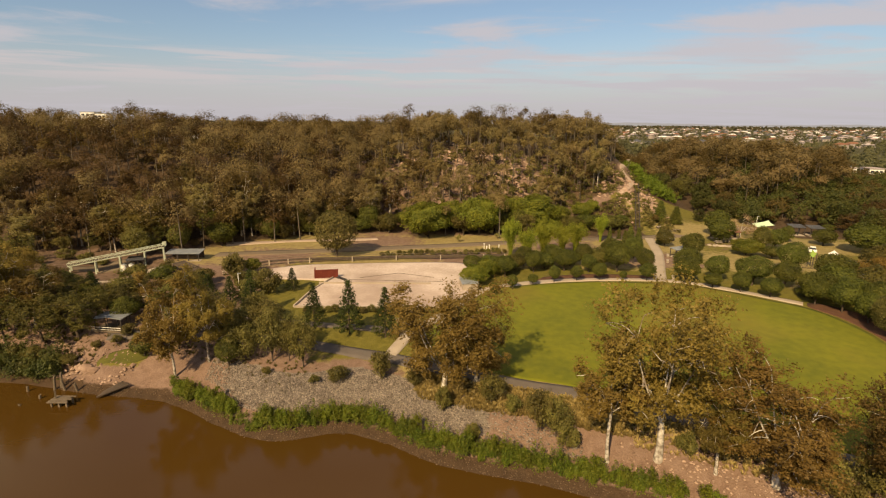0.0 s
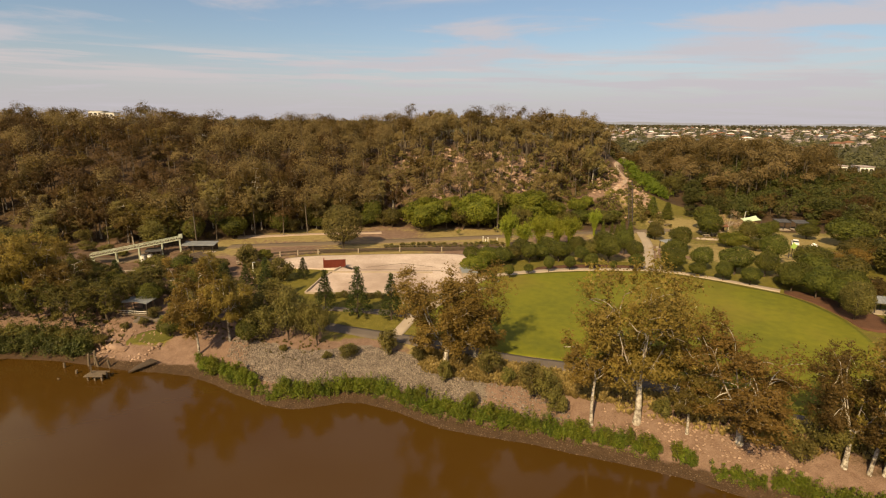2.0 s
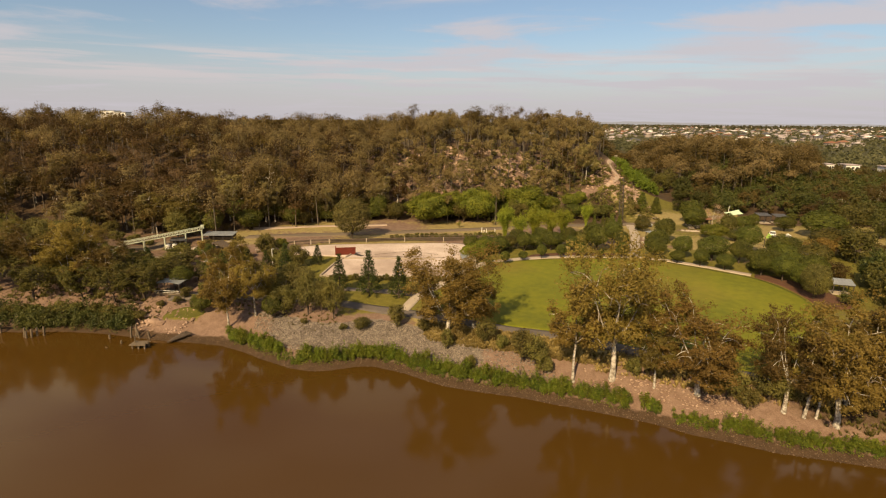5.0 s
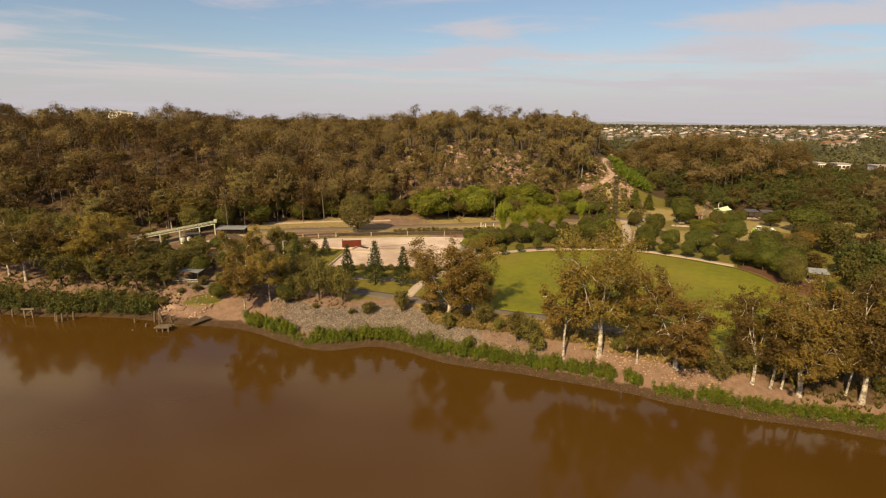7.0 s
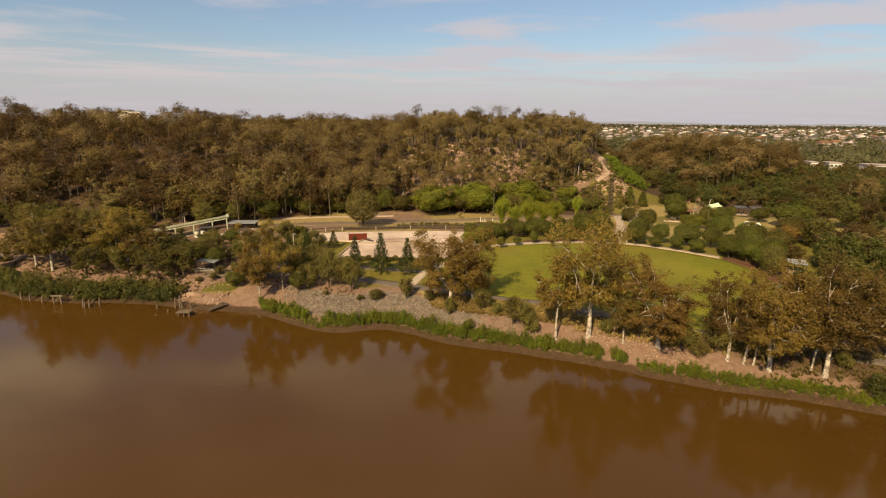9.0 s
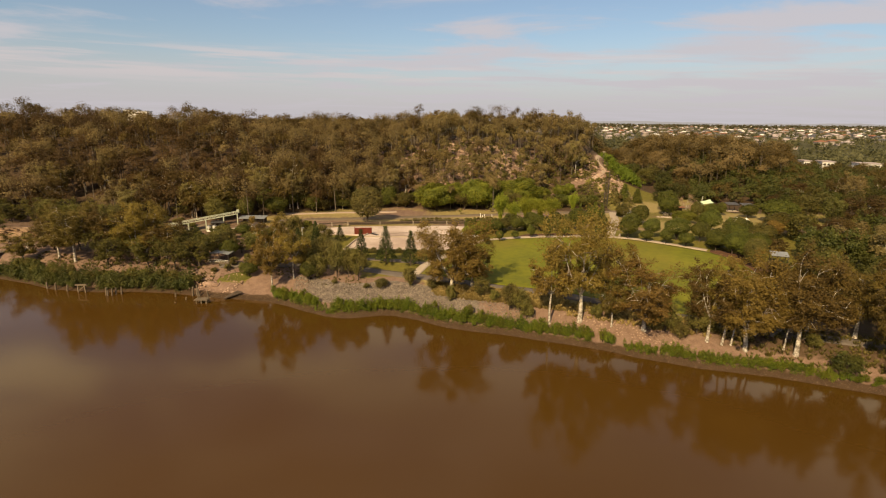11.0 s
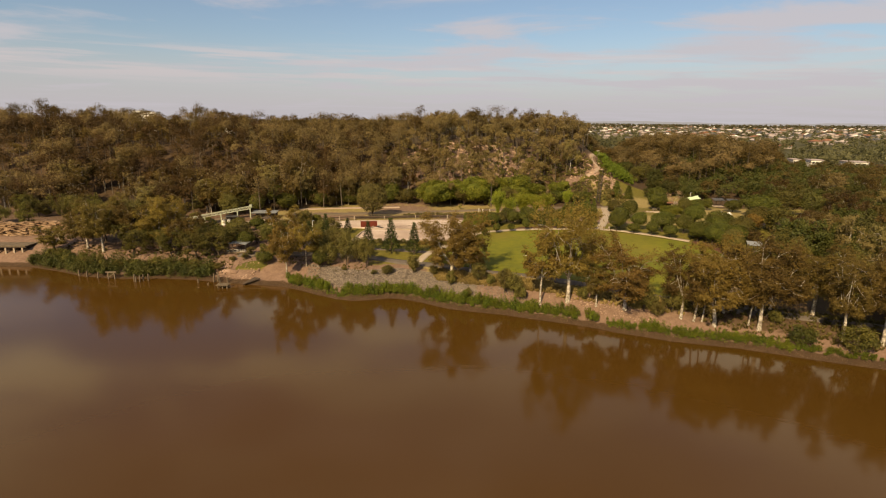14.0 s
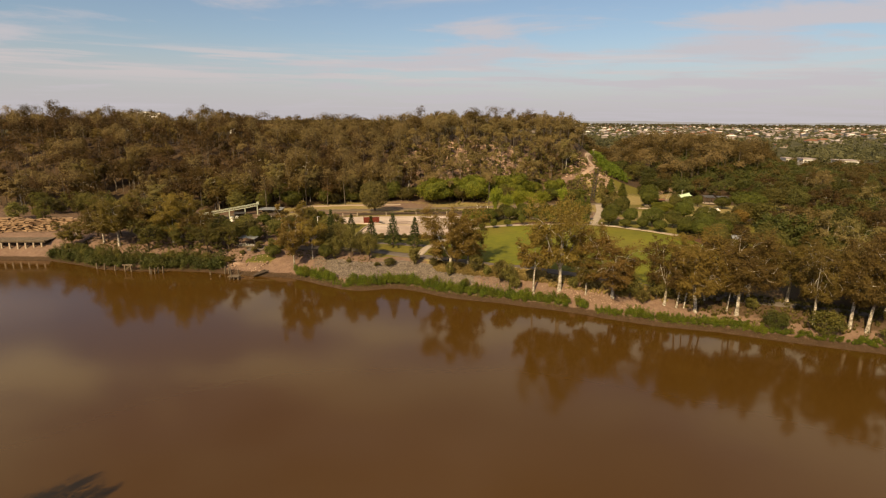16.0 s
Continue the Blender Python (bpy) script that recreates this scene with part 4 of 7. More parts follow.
for row in ((23.9, 53.0, 22.2, 8.3), (34.6, 48.6, 14.9, 7.4), (49.7, 42.4, 17.0, 6.8)):
    gum.stand(*row)
for row in ((56.9, 40.3, 17.5, 7.2), (69.0, 35.6, 17.0, 5.4), (74.8, 34.2, 18.0, 6.2), (29.3, 50.6, 10.0, 3.4), (68.6, 43.6, 13.4, 6.3), (77.0, 32.8, 17.0, 6.4), (44.2, 44.6, 14.0, 5.4), (84, 38, 16.5, 6.5), (91, 31, 17, 6.5), (100, 36, 16, 6.5), (62, 46, 14, 5.5)):
    russet_gum.stand(*row)
for row in ((18.3, 53.4, 16.8, 4.3), (46.3, 43.7, 15.4, 3.8), (47.8, 43.5, 13.6, 3.2), (55.6, 41.6, 11.5, 3.0), (58.5, 45, 13, 3.4), (52.5, 45, 13.5, 3.6)):
    slim_gum.stand(*row)
bank_gum = Kind("bank_gum_tree", "slender leaning gum with a full olive-brown crown", "tree", "gums along the river bank",
                [lambda s=s: gum_parts(s, 17, 5, leaf=M_GUM, lobes=40, per=44, card=0.38, fork=0.32, low=0.26, thick=0.2, each=3) for s in (34, 35)], 17.0, 5.0)
bank_gum.stand(-42.2, 72.0, 17.0, 5.0), bank_gum.stand(-37.6, 74.0, 15.4, 4.6)
gum.stand(-1.2, 65.6, 17.6, 8.2, sink=1.7, label="broad river gum with a low wide crown")
gum.stand(3.6, 66.8, 10.5, 4.8, label="smaller gum leaning over the lawn path")
for k in range(20):
    shrub.stand(-26.5 + k * 1.3, 89.6 + 0.35 * math.sin(k * 2.3), 1.1 + 0.5 * math.sin(k * 1.9) ** 2, 0.95, label="clipped brown-green shrub below the terrace")
for row in ((-80.9, 84.4, 15.0, 6.2), (-79.5, 86, 14.5, 5.5)):
    gum.stand(*row, label="yellow-brown gum on the bank above the mangroves")
for row in ((-96.1, 83.4, 15.6, 7.0), (-90, 87, 13, 6.0), (-73.2, 84.4, 10.2, 5.4), (-103, 87, 11, 5.6), (-112.1, 86.3, 8.1, 5.0)):
    russet_gum.stand(*row, label="low russet gum leaning over the bank")
for row in ((-63.1, 80.9, 8.8, 5.2), (-67.5, 84, 7.8, 4.4), (-86, 80.5, 9.5, 5.0), (-71, 90, 6.2, 4.0), (-95, 93, 9, 5), (-82, 96, 5.6, 3.6)):
    casuarina.stand(*row)
for row in ((-27.0, 72.3, 9.4, 2.6), (-21.9, 70.8, 8.2, 2.2), (-31.7, 72.8, 6.2, 2.8), (-24.4, 72.2, 7.2, 1.7), (-35, 77, 8.2, 3.2), (-30, 79, 7.2, 3.0), (-24.5, 75, 6.5, 2.6), (11.0, 57.9, 6.2, 2.2), (13.0, 57.0, 5.4, 2.2), (5.4, 62.2, 4.9, 1.9), (38, 47.5, 6, 2.8), (43, 46.2, 5.6, 2.6), (-44.5, 78, 7.5, 3.2), (-46.5, 84, 6, 2.8), (-41, 84, 7, 3), (-33.5, 84, 6.5, 2.8)):
    olive_tree.stand(*row)
for row in ((-49.1, 76.3, 3.6, 2.4), (-33.5, 71.8, 4.8, 2.2), (-57.5, 85.5, 5.0, 2.6), (-68, 92, 5, 2.5)):
    fig.stand(*row, label="dark green bushy tree on the bank")
for row in ((-10.1, 68.8, 4.4, 1.9), (-16.2, 68.6, 2.5, 1.8), (-0.9, 61.5, 3.9, 1.2), (14.1, 55.2, 3.7, 1.5), (-5.2, 66.8, 2.4, 1.4), (8.0, 60.6, 2.6, 1.3), (-19.5, 67.6, 1.2, 0.9), (-27, 69.4, 1.2, 0.8), (27, 53, 2.8, 1.5), (36.2, 48.6, 3.2, 1.8), (40, 45.5, 3.2, 1.7), (45, 46, 3.4, 1.8), (60, 41, 2.6, 1.4), (-52, 79.5, 1.8, 1.1), (-55.5, 79.3, 1.5, 1.0), (-58.5, 78.5, 1.4, 0.9), (-50.5, 80.2, 1.4, 0.9)):
    shrub.stand(*row)
for row in ((-51.5, 82.2, 2.6, 1.6), (-54.6, 81.6, 2.2, 1.5), (-48.5, 80.6, 2.4, 1.4)):
    green_shrub.stand(*row, label="leafy shrub in front of the pavilion")
for row in ((-0.5, 57.4, 1.8, 1.0), (2.9, 57.6, 2.2, 1.1), ):
    green_shrub.stand(*row, label="glossy green shrub low on the bank")
for row in ((62, 35.6, 4.2, 2.6), (69.5, 33.0, 5.4, 3.2), (80, 29.5, 3.6, 2.8)):
    thicket_tree.stand(*row, label="glossy dark green bush low on the bank")
for row in ((-23.2, 82.4, 7.9, 1.7), (-16.9, 80.6, 9.2, 1.95), (-10.8, 79.6, 8.4, 1.8), (-35.4, 86.4, 8.8, 1.6), (-32.5, 100.7, 4.6, 1.3), (-84.7, 102.5, 4.2, 1.6), (-88, 98, 5.0, 1.9), (-72, 98, 4.2, 1.5), (-42, 93, 5.2, 1.5), (-47, 95, 5.0, 1.5)):
    hoop_pine.stand(*row)
for row in ((8.4, 99.3, 2.4, 1.3), (12.4, 102.7, 2.8, 1.5), (17.0, 105.6, 2.2, 1.4), (21.8, 107.5, 3.3, 1.6), (26.9, 108.8, 3.0, 1.7), (31.9, 109.4, 3.5, 2.1), (37.1, 109.6, 1.9, 1.0), (42.2, 109.4, 3.5, 2.2), (50.0, 108.2, 5.2, 3.4), (54.5, 105.6, 2.8, 2.3), (59.0, 103.1, 3.8, 2.4), (63.4, 100.3, 3.5, 2.6), (70.7, 101.2, 1.5, 2.1)):
    fig.stand(row[0], row[1], row[2] * 1.2, row[3] * 0.88)
for row in ((4.3, 114.3, 3.8, 3.0), (11.6, 111.0, 4.6, 3.0), (18.5, 114.9, 4.8, 3.0), (25.7, 116.2, 4.8, 3.7), (31.1, 115.5, 4.1, 2.6), (38.0, 116.7, 6.6, 4.5), (31.4, 121.3, 5.0, 3.2), (24, 121.5, 5.0, 3.2), (44.3, 117, 5.2, 3.0), (44.0, 124, 6.2, 3.4), (38.5, 124.5, 6.0, 3.4), (17.0, 120.5, 4.6, 3.0), (52.5, 113.7, 6.2, 4.0), (57.5, 110.4, 5.5, 3.5), (63.7, 107.6, 6.1, 4.9), (69.7, 106.1, 5.5, 3.6), (77.6, 117.1, 7.0, 4.3), (72.5, 100.4, 5.0, 5.0), (76.3, 96.6, 5.2, 4.3), (78.1, 91.8, 6.0, 3.9), (69.9, 96.8, 4.8, 3.4), (72.4, 93.0, 5.4, 3.6), (73.6, 88.2, 5.2, 3.4)):
    fig.stand(row[0], row[1], row[2] * 1.1, row[3] * 0.8, label="dense dark-green rounded tree behind the lawn")
for row in ((8.5, 116.5, 3.6, 3.0), (14.5, 117, 3.8, 3.0), (21.5, 118.5, 4.0, 3.2), (28, 121, 4.0, 3.0), (35, 121, 4.6, 3.2), (12, 114, 4.0, 2.8)):
    park_tree.stand(*row, label="dense olive-green tree behind the lawn")
for row in ((4.7, 105.6, 4.6, 3.4), (7.5, 110.5, 4.2, 3.0)):
    mango.stand(*row, label="bright green rounded tree beside the terrace")
mango.stand(76.6, 134.0, 4.8, 4.4, label="round yellow-green tree on the park grass")
mango.stand(-49.0, 111.0, 3.6, 2.4, label="yellow-green garden tree near the old works")
mango.stand(-45.2, 112.5, 3.4, 2.2, label="yellow-green garden tree near the old works")
for row in ((14.7, 129.3, 7.0, 3.3), (23.7, 132.7, 6.5, 4.2), (32.7, 136.2, 5.5, 4.0), (42.4, 147.7, 5.8, 2.6), (28, 131, 5.4, 3.2), (18.5, 127, 5.6, 3.0)):
    bamboo.stand(row[0], row[1], row[2] * 1.55, row[3] * 1.05)
for row in ((45.5, 149.3, 4.3, 0.8), (49.0, 151.8, 3.4, 0.7), (49.1, 142.3, 5.7, 1.7), (51.9, 143.8, 5.0, 1.3), (46.9, 140.0, 5.0, 1.2), (58.6, 146, 4.6, 0.9)):
    cypress.stand(*row)
for row in ((-7.5, 152.0, 10.5, 8.4), (7.9, 155.5, 12.0, 7.7), (23.8, 160.1, 11.4, 9.2), (15, 166, 8.5, 5), (33, 165, 7, 5.0), (-1, 159, 9.5, 6.0), (30, 158, 5, 3.6), (42.5, 172.5, 5.6, 3.8), (47, 176, 4.2, 2.8)):
    mango.stand(*row)
for row in ((41.3, 163, 4.4, 3.8), (50.4, 164, 3.8, 4.0), (46, 167, 3.2, 3.6), (54.5, 168, 2.8, 3.0), (58.9, 142.8, 4.1, 2.7), (60.6, 129.7, 6.1, 3.3), (80.1, 157.3, 7.2, 4.3), (84.0, 140.6, 5.6, 2.8), (89.3, 142.9, 4.9, 3.3), (97.2, 150.4, 4.3, 2.1), (81.4, 130.6, 2.8, 3.1), (104.9, 146.4, 4.3, 3.6), (119.2, 165.3, 2.4, 2.6), (99.0, 118.5, 5.6, 4.8), (109.7, 136.7, 7.3, 6.6), (81, 108, 6, 4.6), (84, 101, 5.6, 4.4), (79, 104, 5.2, 4.2), (77.0, 148.8, 6.0, 4.4)):
    park_tree.stand(row[0], row[1], row[2] * 1.18, row[3] * 0.95)
for row in ((94, 182, 8, 4.5), (98, 190, 9, 4.8), (92, 196, 8, 4), (96, 204, 10, 5), (91, 214, 9, 4.5), (97, 222, 10, 5), (88, 224, 9, 4.5), (78, 226, 9, 4.5), (84, 178, 4.5, 2.6), (100, 176, 7, 4.4)):
    thicket_tree.stand(*row, label="dark green tree on the valley side")
cypress.stand(68.4, 172.0, 6.8, 2.4, label="broad dark conifer at the foot of the hill")
cypress.stand(73.3, 171.1, 5.8, 2.2, label="broad dark conifer at the foot of the hill")
for row in ((-67.9, 106.8, 3.1, 2.4), (-62.8, 97.3, 2.9, 2.4), (-47.7, 108.6, 5.4, 2.8), (-36.8, 98.6, 5.2, 2.8), (-39.4, 95.6, 4.4, 2.8), (-72.4, 112.6, 2.0, 2.0), (-52, 104, 3.4, 2.4), (-57, 100, 3, 2.4), (-64, 112, 2.6, 2.2), (-44, 103, 3, 2.2), (-54, 93, 4, 2.6), (-40.5, 101.5, 3.8, 2.2)):
    green_shrub.stand(*row)
orange_tree = Kind("orange_leaved_tree", "orange autumn-coloured tree near the playground", "tree", "", [lambda: round_parts(121, 6, 5, M_ORANGE, 40, 80, 0.42, 0.1, lumpy=0.3)], 6.0, 5.0)
orange_tree.stand(93.2, 111.9, 5.4, 4.6)
orange_tree.stand(101.0, 113.0, 6.0, 4.6, label="brownish-orange autumn tree near the playground")
oval_tree = Kind("oval_tree", "tall oval olive-green tree at the lawn's edge", "tree", "", [lambda: dome_parts(123, 8, 3.8, M_SHRUB, 4200, 0.36, 0.05, thick=0.2, bumps=26, swell=0.16)], 8.0, 3.8)
oval_tree.stand(72.4, 82.5, 7.6, 2.9)
oval_tree.stand(-29.4, 127.4, 12.2, 5.6, label="large yellow-olive tree beside the park road")
for row in ((86, 80, 7, 4), (88.5, 86, 7.5, 4.2), (91, 92, 6.5, 4.0), (84.5, 93.5, 4.6, 3.2), (92.5, 81, 8, 4.5), (77.5, 79.5, 3, 2.2), (76.5, 88.5, 4, 2.6), (84, 75, 7, 4)):
    thicket_tree.stand(*row, label="dark leafy tree round the picnic shelter")
for row in ((94.7, 95.4, 7.2, 1.5), (98.1, 95.6, 6.8, 1.5), (100.7, 94.8, 6.4, 1.6), (102.9, 94.0, 7.6, 1.7), (105.5, 93.0, 7.0, 1.6)):
    cypress.stand(*row, label="columnar dark green cypress beyond the shelter")
bare_tree = Kind("bare_tree", "leafless pinkish-brown tree on the grass", "tree", "", [lambda: gum_parts(122, 7, 4.6, leaf=M_TWIG, lobes=14, clumps=5, per=34, card=0.22, fork=0.2, low=0.25, bark=M_BARK, thick=0.2, each=2)], 7.0, 4.6)
bare_tree.stand(87.4, 157.0, 6.8, 4.8)

# tall gums at the front of the hill woods
hill_gum = Kind("hillside_gum_tree", "tall gum with pale stem at the front of the woods", "tree", "gums at the edge of the hill woods",
                [lambda s=s, m=m: gum_parts(s, 15, 5, leaf=m, lobes=30, clumps=5, per=20, card=0.58, fork=0.34, low=0.24, bark=M_BARK, thick=0.24, each=3) for s, m in ((131, M_FOREST_DARK_SHADED), (132, M_WOODS), (133, M_FOREST_DARK_SHADED))], 15.0, 5.0)
for row in ((-98.5, 132.9, 15.6, 5.0), (-70.9, 142.1, 15.3, 5.0), (-60.5, 145.0, 20.0, 6.0), (-129.3, 146.8, 13.8, 5.0), (-110.2, 134.2, 8, 4.4), (-54.5, 149.9, 8.5, 3.7), (-87.2, 129.2, 11.0, 4.3), (51.9, 190.1, 14.0, 4.6), (-13.3, 181.2, 12.6, 4.0), (-47.1, 150.3, 10.9, 4.8), (-108.2, 128.5, 9.5, 5.5), (-75.6, 137.1, 14.5, 4.6), (-63.8, 142.0, 11.1, 4.2), (-155.8, 122.0, 15, 6.5), (-138.0, 148.7, 13.5, 5.2), (-36.4, 169.2, 12.3, 4.6)):
    hill_gum.stand(*row)
russet_gum.stand(-81.8, 131.0, 13.6, 8.2, label="broad russet gum behind the old conveyor")
rng_f = np.random.default_rng(18)
for k in range(26):
    x = -150 + k * 5.2 + rng_f.uniform(-2, 2)
    y = 150 - 24 * float(sstep(30, 80, -x)) + rng_f.uniform(4, 26)
    hill_gum.stand(x, y, rng_f.uniform(11, 16), rng_f.uniform(3.8, 5.4))

# trees out of view, added only to cast a shadow on the river
for row in ((-50.4, -33.6, 19.4, 4.4), (-60, -42, 16.0, 5.0), (-66, -48, 16.0, 5.5)):
    gum.stand(*row, label="unseen gum added on the near bank to shade the river")

# more trees on the far left bank and at the foot of the hill
for row in ((-69, 80.5, 8.5, 4.4), (-76, 81, 8, 4.2), (-82, 86, 9, 4.6), (-58.5, 88.5, 5.6, 3.2), (-64, 90, 5.4, 3.4), (-76, 93, 5.8, 3.6), (-88, 92, 9, 4.8), (-101, 92, 9.5, 5), (-108, 92, 8, 4.4), (-52, 88, 6.2, 3.0)):
    casuarina.stand(*row)
rng_l = np.random.default_rng(19)
for k in range(52):
    x, y = -150 + k * 1.42 + rng_l.uniform(-1, 1), rng_l.uniform(103, 130)
    if y > 101 - (x + 112) * 0.1 and not (x > -97 and y < 119) and near_line(x, y, [(-88, 113), (-70, 121)]) > 4.5 + (4 if y < 113 else 0):
        kind = (olive_tree, casuarina, shrub, casuarina, green_shrub)[k % 5]
        kind.stand(x, y, *((rng_l.uniform(1.6, 3), rng_l.uniform(1.6, 2.6)) if kind in (shrub, green_shrub) else (rng_l.uniform(4.5, 8.5), rng_l.uniform(2.6, 4.4))), label="bushy olive tree below the hill woods")
rng_g = np.random.default_rng(17)
for k in range(34):
    x, y = rng_g.uniform(-92, -43), rng_g.uniform(89, 117)
    clear = near_line(x, y, [(-88, 113), (-70, 121)]) < 9 or math.hypot(x + 56, y - 113) < 4 or (x > -55 and y > 108)
    if not clear:
        kind = (green_shrub, fig, casuarina, olive_tree, green_shrub, hoop_pine)[k % 6]
        h_most = 0.9 + (117 - y) * 0.17
        kind.stand(x, y, *((min(rng_g.uniform(1.8, 3.2), h_most), rng_g.uniform(1.4, 2.2)) if kind is green_shrub else (min(rng_g.uniform(3.5, 6), h_most), rng_g.uniform(1.1, 1.6)) if kind is hoop_pine else (min(rng_g.uniform(3.5, 6.0), h_most), min(rng_g.uniform(2.0, 3.2), h_most))), label="garden tree among paths by the old works")
rng_t = np.random.default_rng(15)
for k in range(46):
    x = -74 + k * 2.9 + rng_t.uniform(-1.2, 1.2)
    y = 150 + 8 * float(sstep(15, 40, x)) - 24 * float(sstep(30, 80, -x)) + rng_t.uniform(1, 13)
    if x < 40 and near_line(x, y, TRAIL) > 4 and near_line(x, y, [(58.5, 160), (66, 195)]) > 6:
        (olive_tree if k % 3 == 0 else park_tree).stand(x, y, rng_t.uniform(4.5, 8.5), rng_t.uniform(2.6, 4.6), label="bushy green tree at the foot of the hill")

# mangroves at the waterline, in broken rows
rng_m = np.random.default_rng(5)
for x0, x1, d0, gap in ((-41.0, -29.8, 2.0, 0.58), (-25.6, 11.5, 2.2, 0.52), (12.0, 17.5, 2.2, 0.54), (18.2, 25.2, 2.2, 0.58), (27.0, 29.0, 2.2, 0.7), (30.5, 35.5, 2.2, 0.9), (36.0, 41.0, 2.3, 0.5), (41.8, 60.5, 2.2, 0.6), (60.8, 84, 2.1, 0.66), (-116, -62, 1.3, 0.72)):
    x = x0
    while x < x1:
        if -98 < x < -62 and math.sin(x * 0.53) + math.sin(x * 0.31 + 1) < -0.7:
            x += 0.8
            continue
        s = rng_m.uniform(0.6, 1.4) * (1.75 if x < -62 else 0.7 if x > 30 else 1.05)
        (dark_mangrove if x < -62 else mangrove).stand(x, float(shore(x)) + d0 + rng_m.uniform(-0.5, 0.6) + (0.3 if x < -62 else 0), (2.3 if -42 < x < 30 else 1.7) * s * rng_m.uniform(0.8, 1.15), 0.76 * s * rng_m.uniform(0.85, 1.2))
        x += gap * rng_m.uniform(0.6, 1.1) * max(s, 0.8)



def mangrove_tangle(seed, spans, material, label, deep=1.1, spread=0.30, card=0.24):
    """Thin upright mangrove shoots filling the row, all in one mesh."""
    rng = np.random.default_rng(seed)
    pts, size = [], []
    for x0, x1, d0, tall in spans:
        n = int((x1 - x0) * 7)
        x = rng.uniform(x0, x1, n)
        y = shore(x) + d0 + rng.uniform(-0.9, deep, n)
        z, h = land(x, y), tall * rng.uniform(0.55, 1.15, n)
        k = 46
        u = rng.uniform(0.02, 1.0, (n, k))
        wide = spread * (1.1 - u * 0.75)
        a = rng.uniform(0, 6.28, (n, k))
        q = np.stack([x[:, None] + np.cos(a) * wide, y[:, None] + np.sin(a) * wide, z[:, None] + u * h[:, None]], -1)
        pts.append(q.reshape(-1, 3)), size.append(np.stack([np.cos(a), np.sin(a), 0.6 + 0 * a], -1).reshape(-1, 3))
    v, f = leaf_cards(rng, np.concatenate(pts), np.concatenate(size), card, 0.5, 0.3, 0.5)
    tagged(new("mangrove_shoots", raw_mesh("mangrove_shoots", v, f, [material])), label, "mangrove", kind="stuff")


mangrove_tangle(44, ((-41, -30, 2.2, 2.2), (-30, -25.4, 2.0, 0.9), (-25.4, 11.5, 2.4, 2.3), (12, 17.4, 2.4, 2.2), (18.4, 25, 2.4, 2.0), (30.5, 35.5, 2.2, 1.0), (36, 41, 2.4, 1.9), (42, 60.5, 2.2, 1.4)), M_MANG, "bright green mangrove shoots crowded along the waterline")
mangrove_tangle(45, ((-116, -93, 1.8, 2.8), (-91, -62, 1.8, 3.2)), M_DARKGREEN, "dark green mangrove thicket crowded below the bank", 3.6, 0.75, 0.42)
for k in range(30):
    x = -111 + k * 1.7 + rng_m.uniform(-0.6, 0.6)
    (olive_tree if k % 3 else shrub).stand(x, float(shore(x)) + rng_m.uniform(3.2, 5.2), rng_m.uniform(1.6, 3.4), rng_m.uniform(1.0, 1.7), label="dark olive bush behind the mangroves")

# denser trees on the far side of the park
rng_p = np.random.default_rng(6)
spots = []
while len(spots) < 96:
    x, y = rng_p.uniform(78, 190), rng_p.uniform(38, 178)
    near_play = (79 < x < 98 and 97 < y < 128) or (75 < x < 88 and 76 < y < 93)
    field = x < 122 and 118 < y < 178
    if near_play or field or (x < 88 and y > 66) or x > 92 + y * 0.75:
        continue
    if min([math.hypot(x - a, y - b) for a, b in spots] or [99]) > 5.6:
        spots.append((x, y))
for x, y in spots:
    thicket_tree.stand(x, y, rng_p.uniform(6.5, 11), rng_p.uniform(4, 6), label="dense leafy tree in the wooded park edge")

for k, (x, y) in enumerate(spots[::3]):
    hill_gum.stand(x + 2.6, y + 2.2, rng_p.uniform(11, 14.5), rng_p.uniform(4.0, 5.4), label="pale-stemmed gum rising over the park thicket")

# ---- woods ----


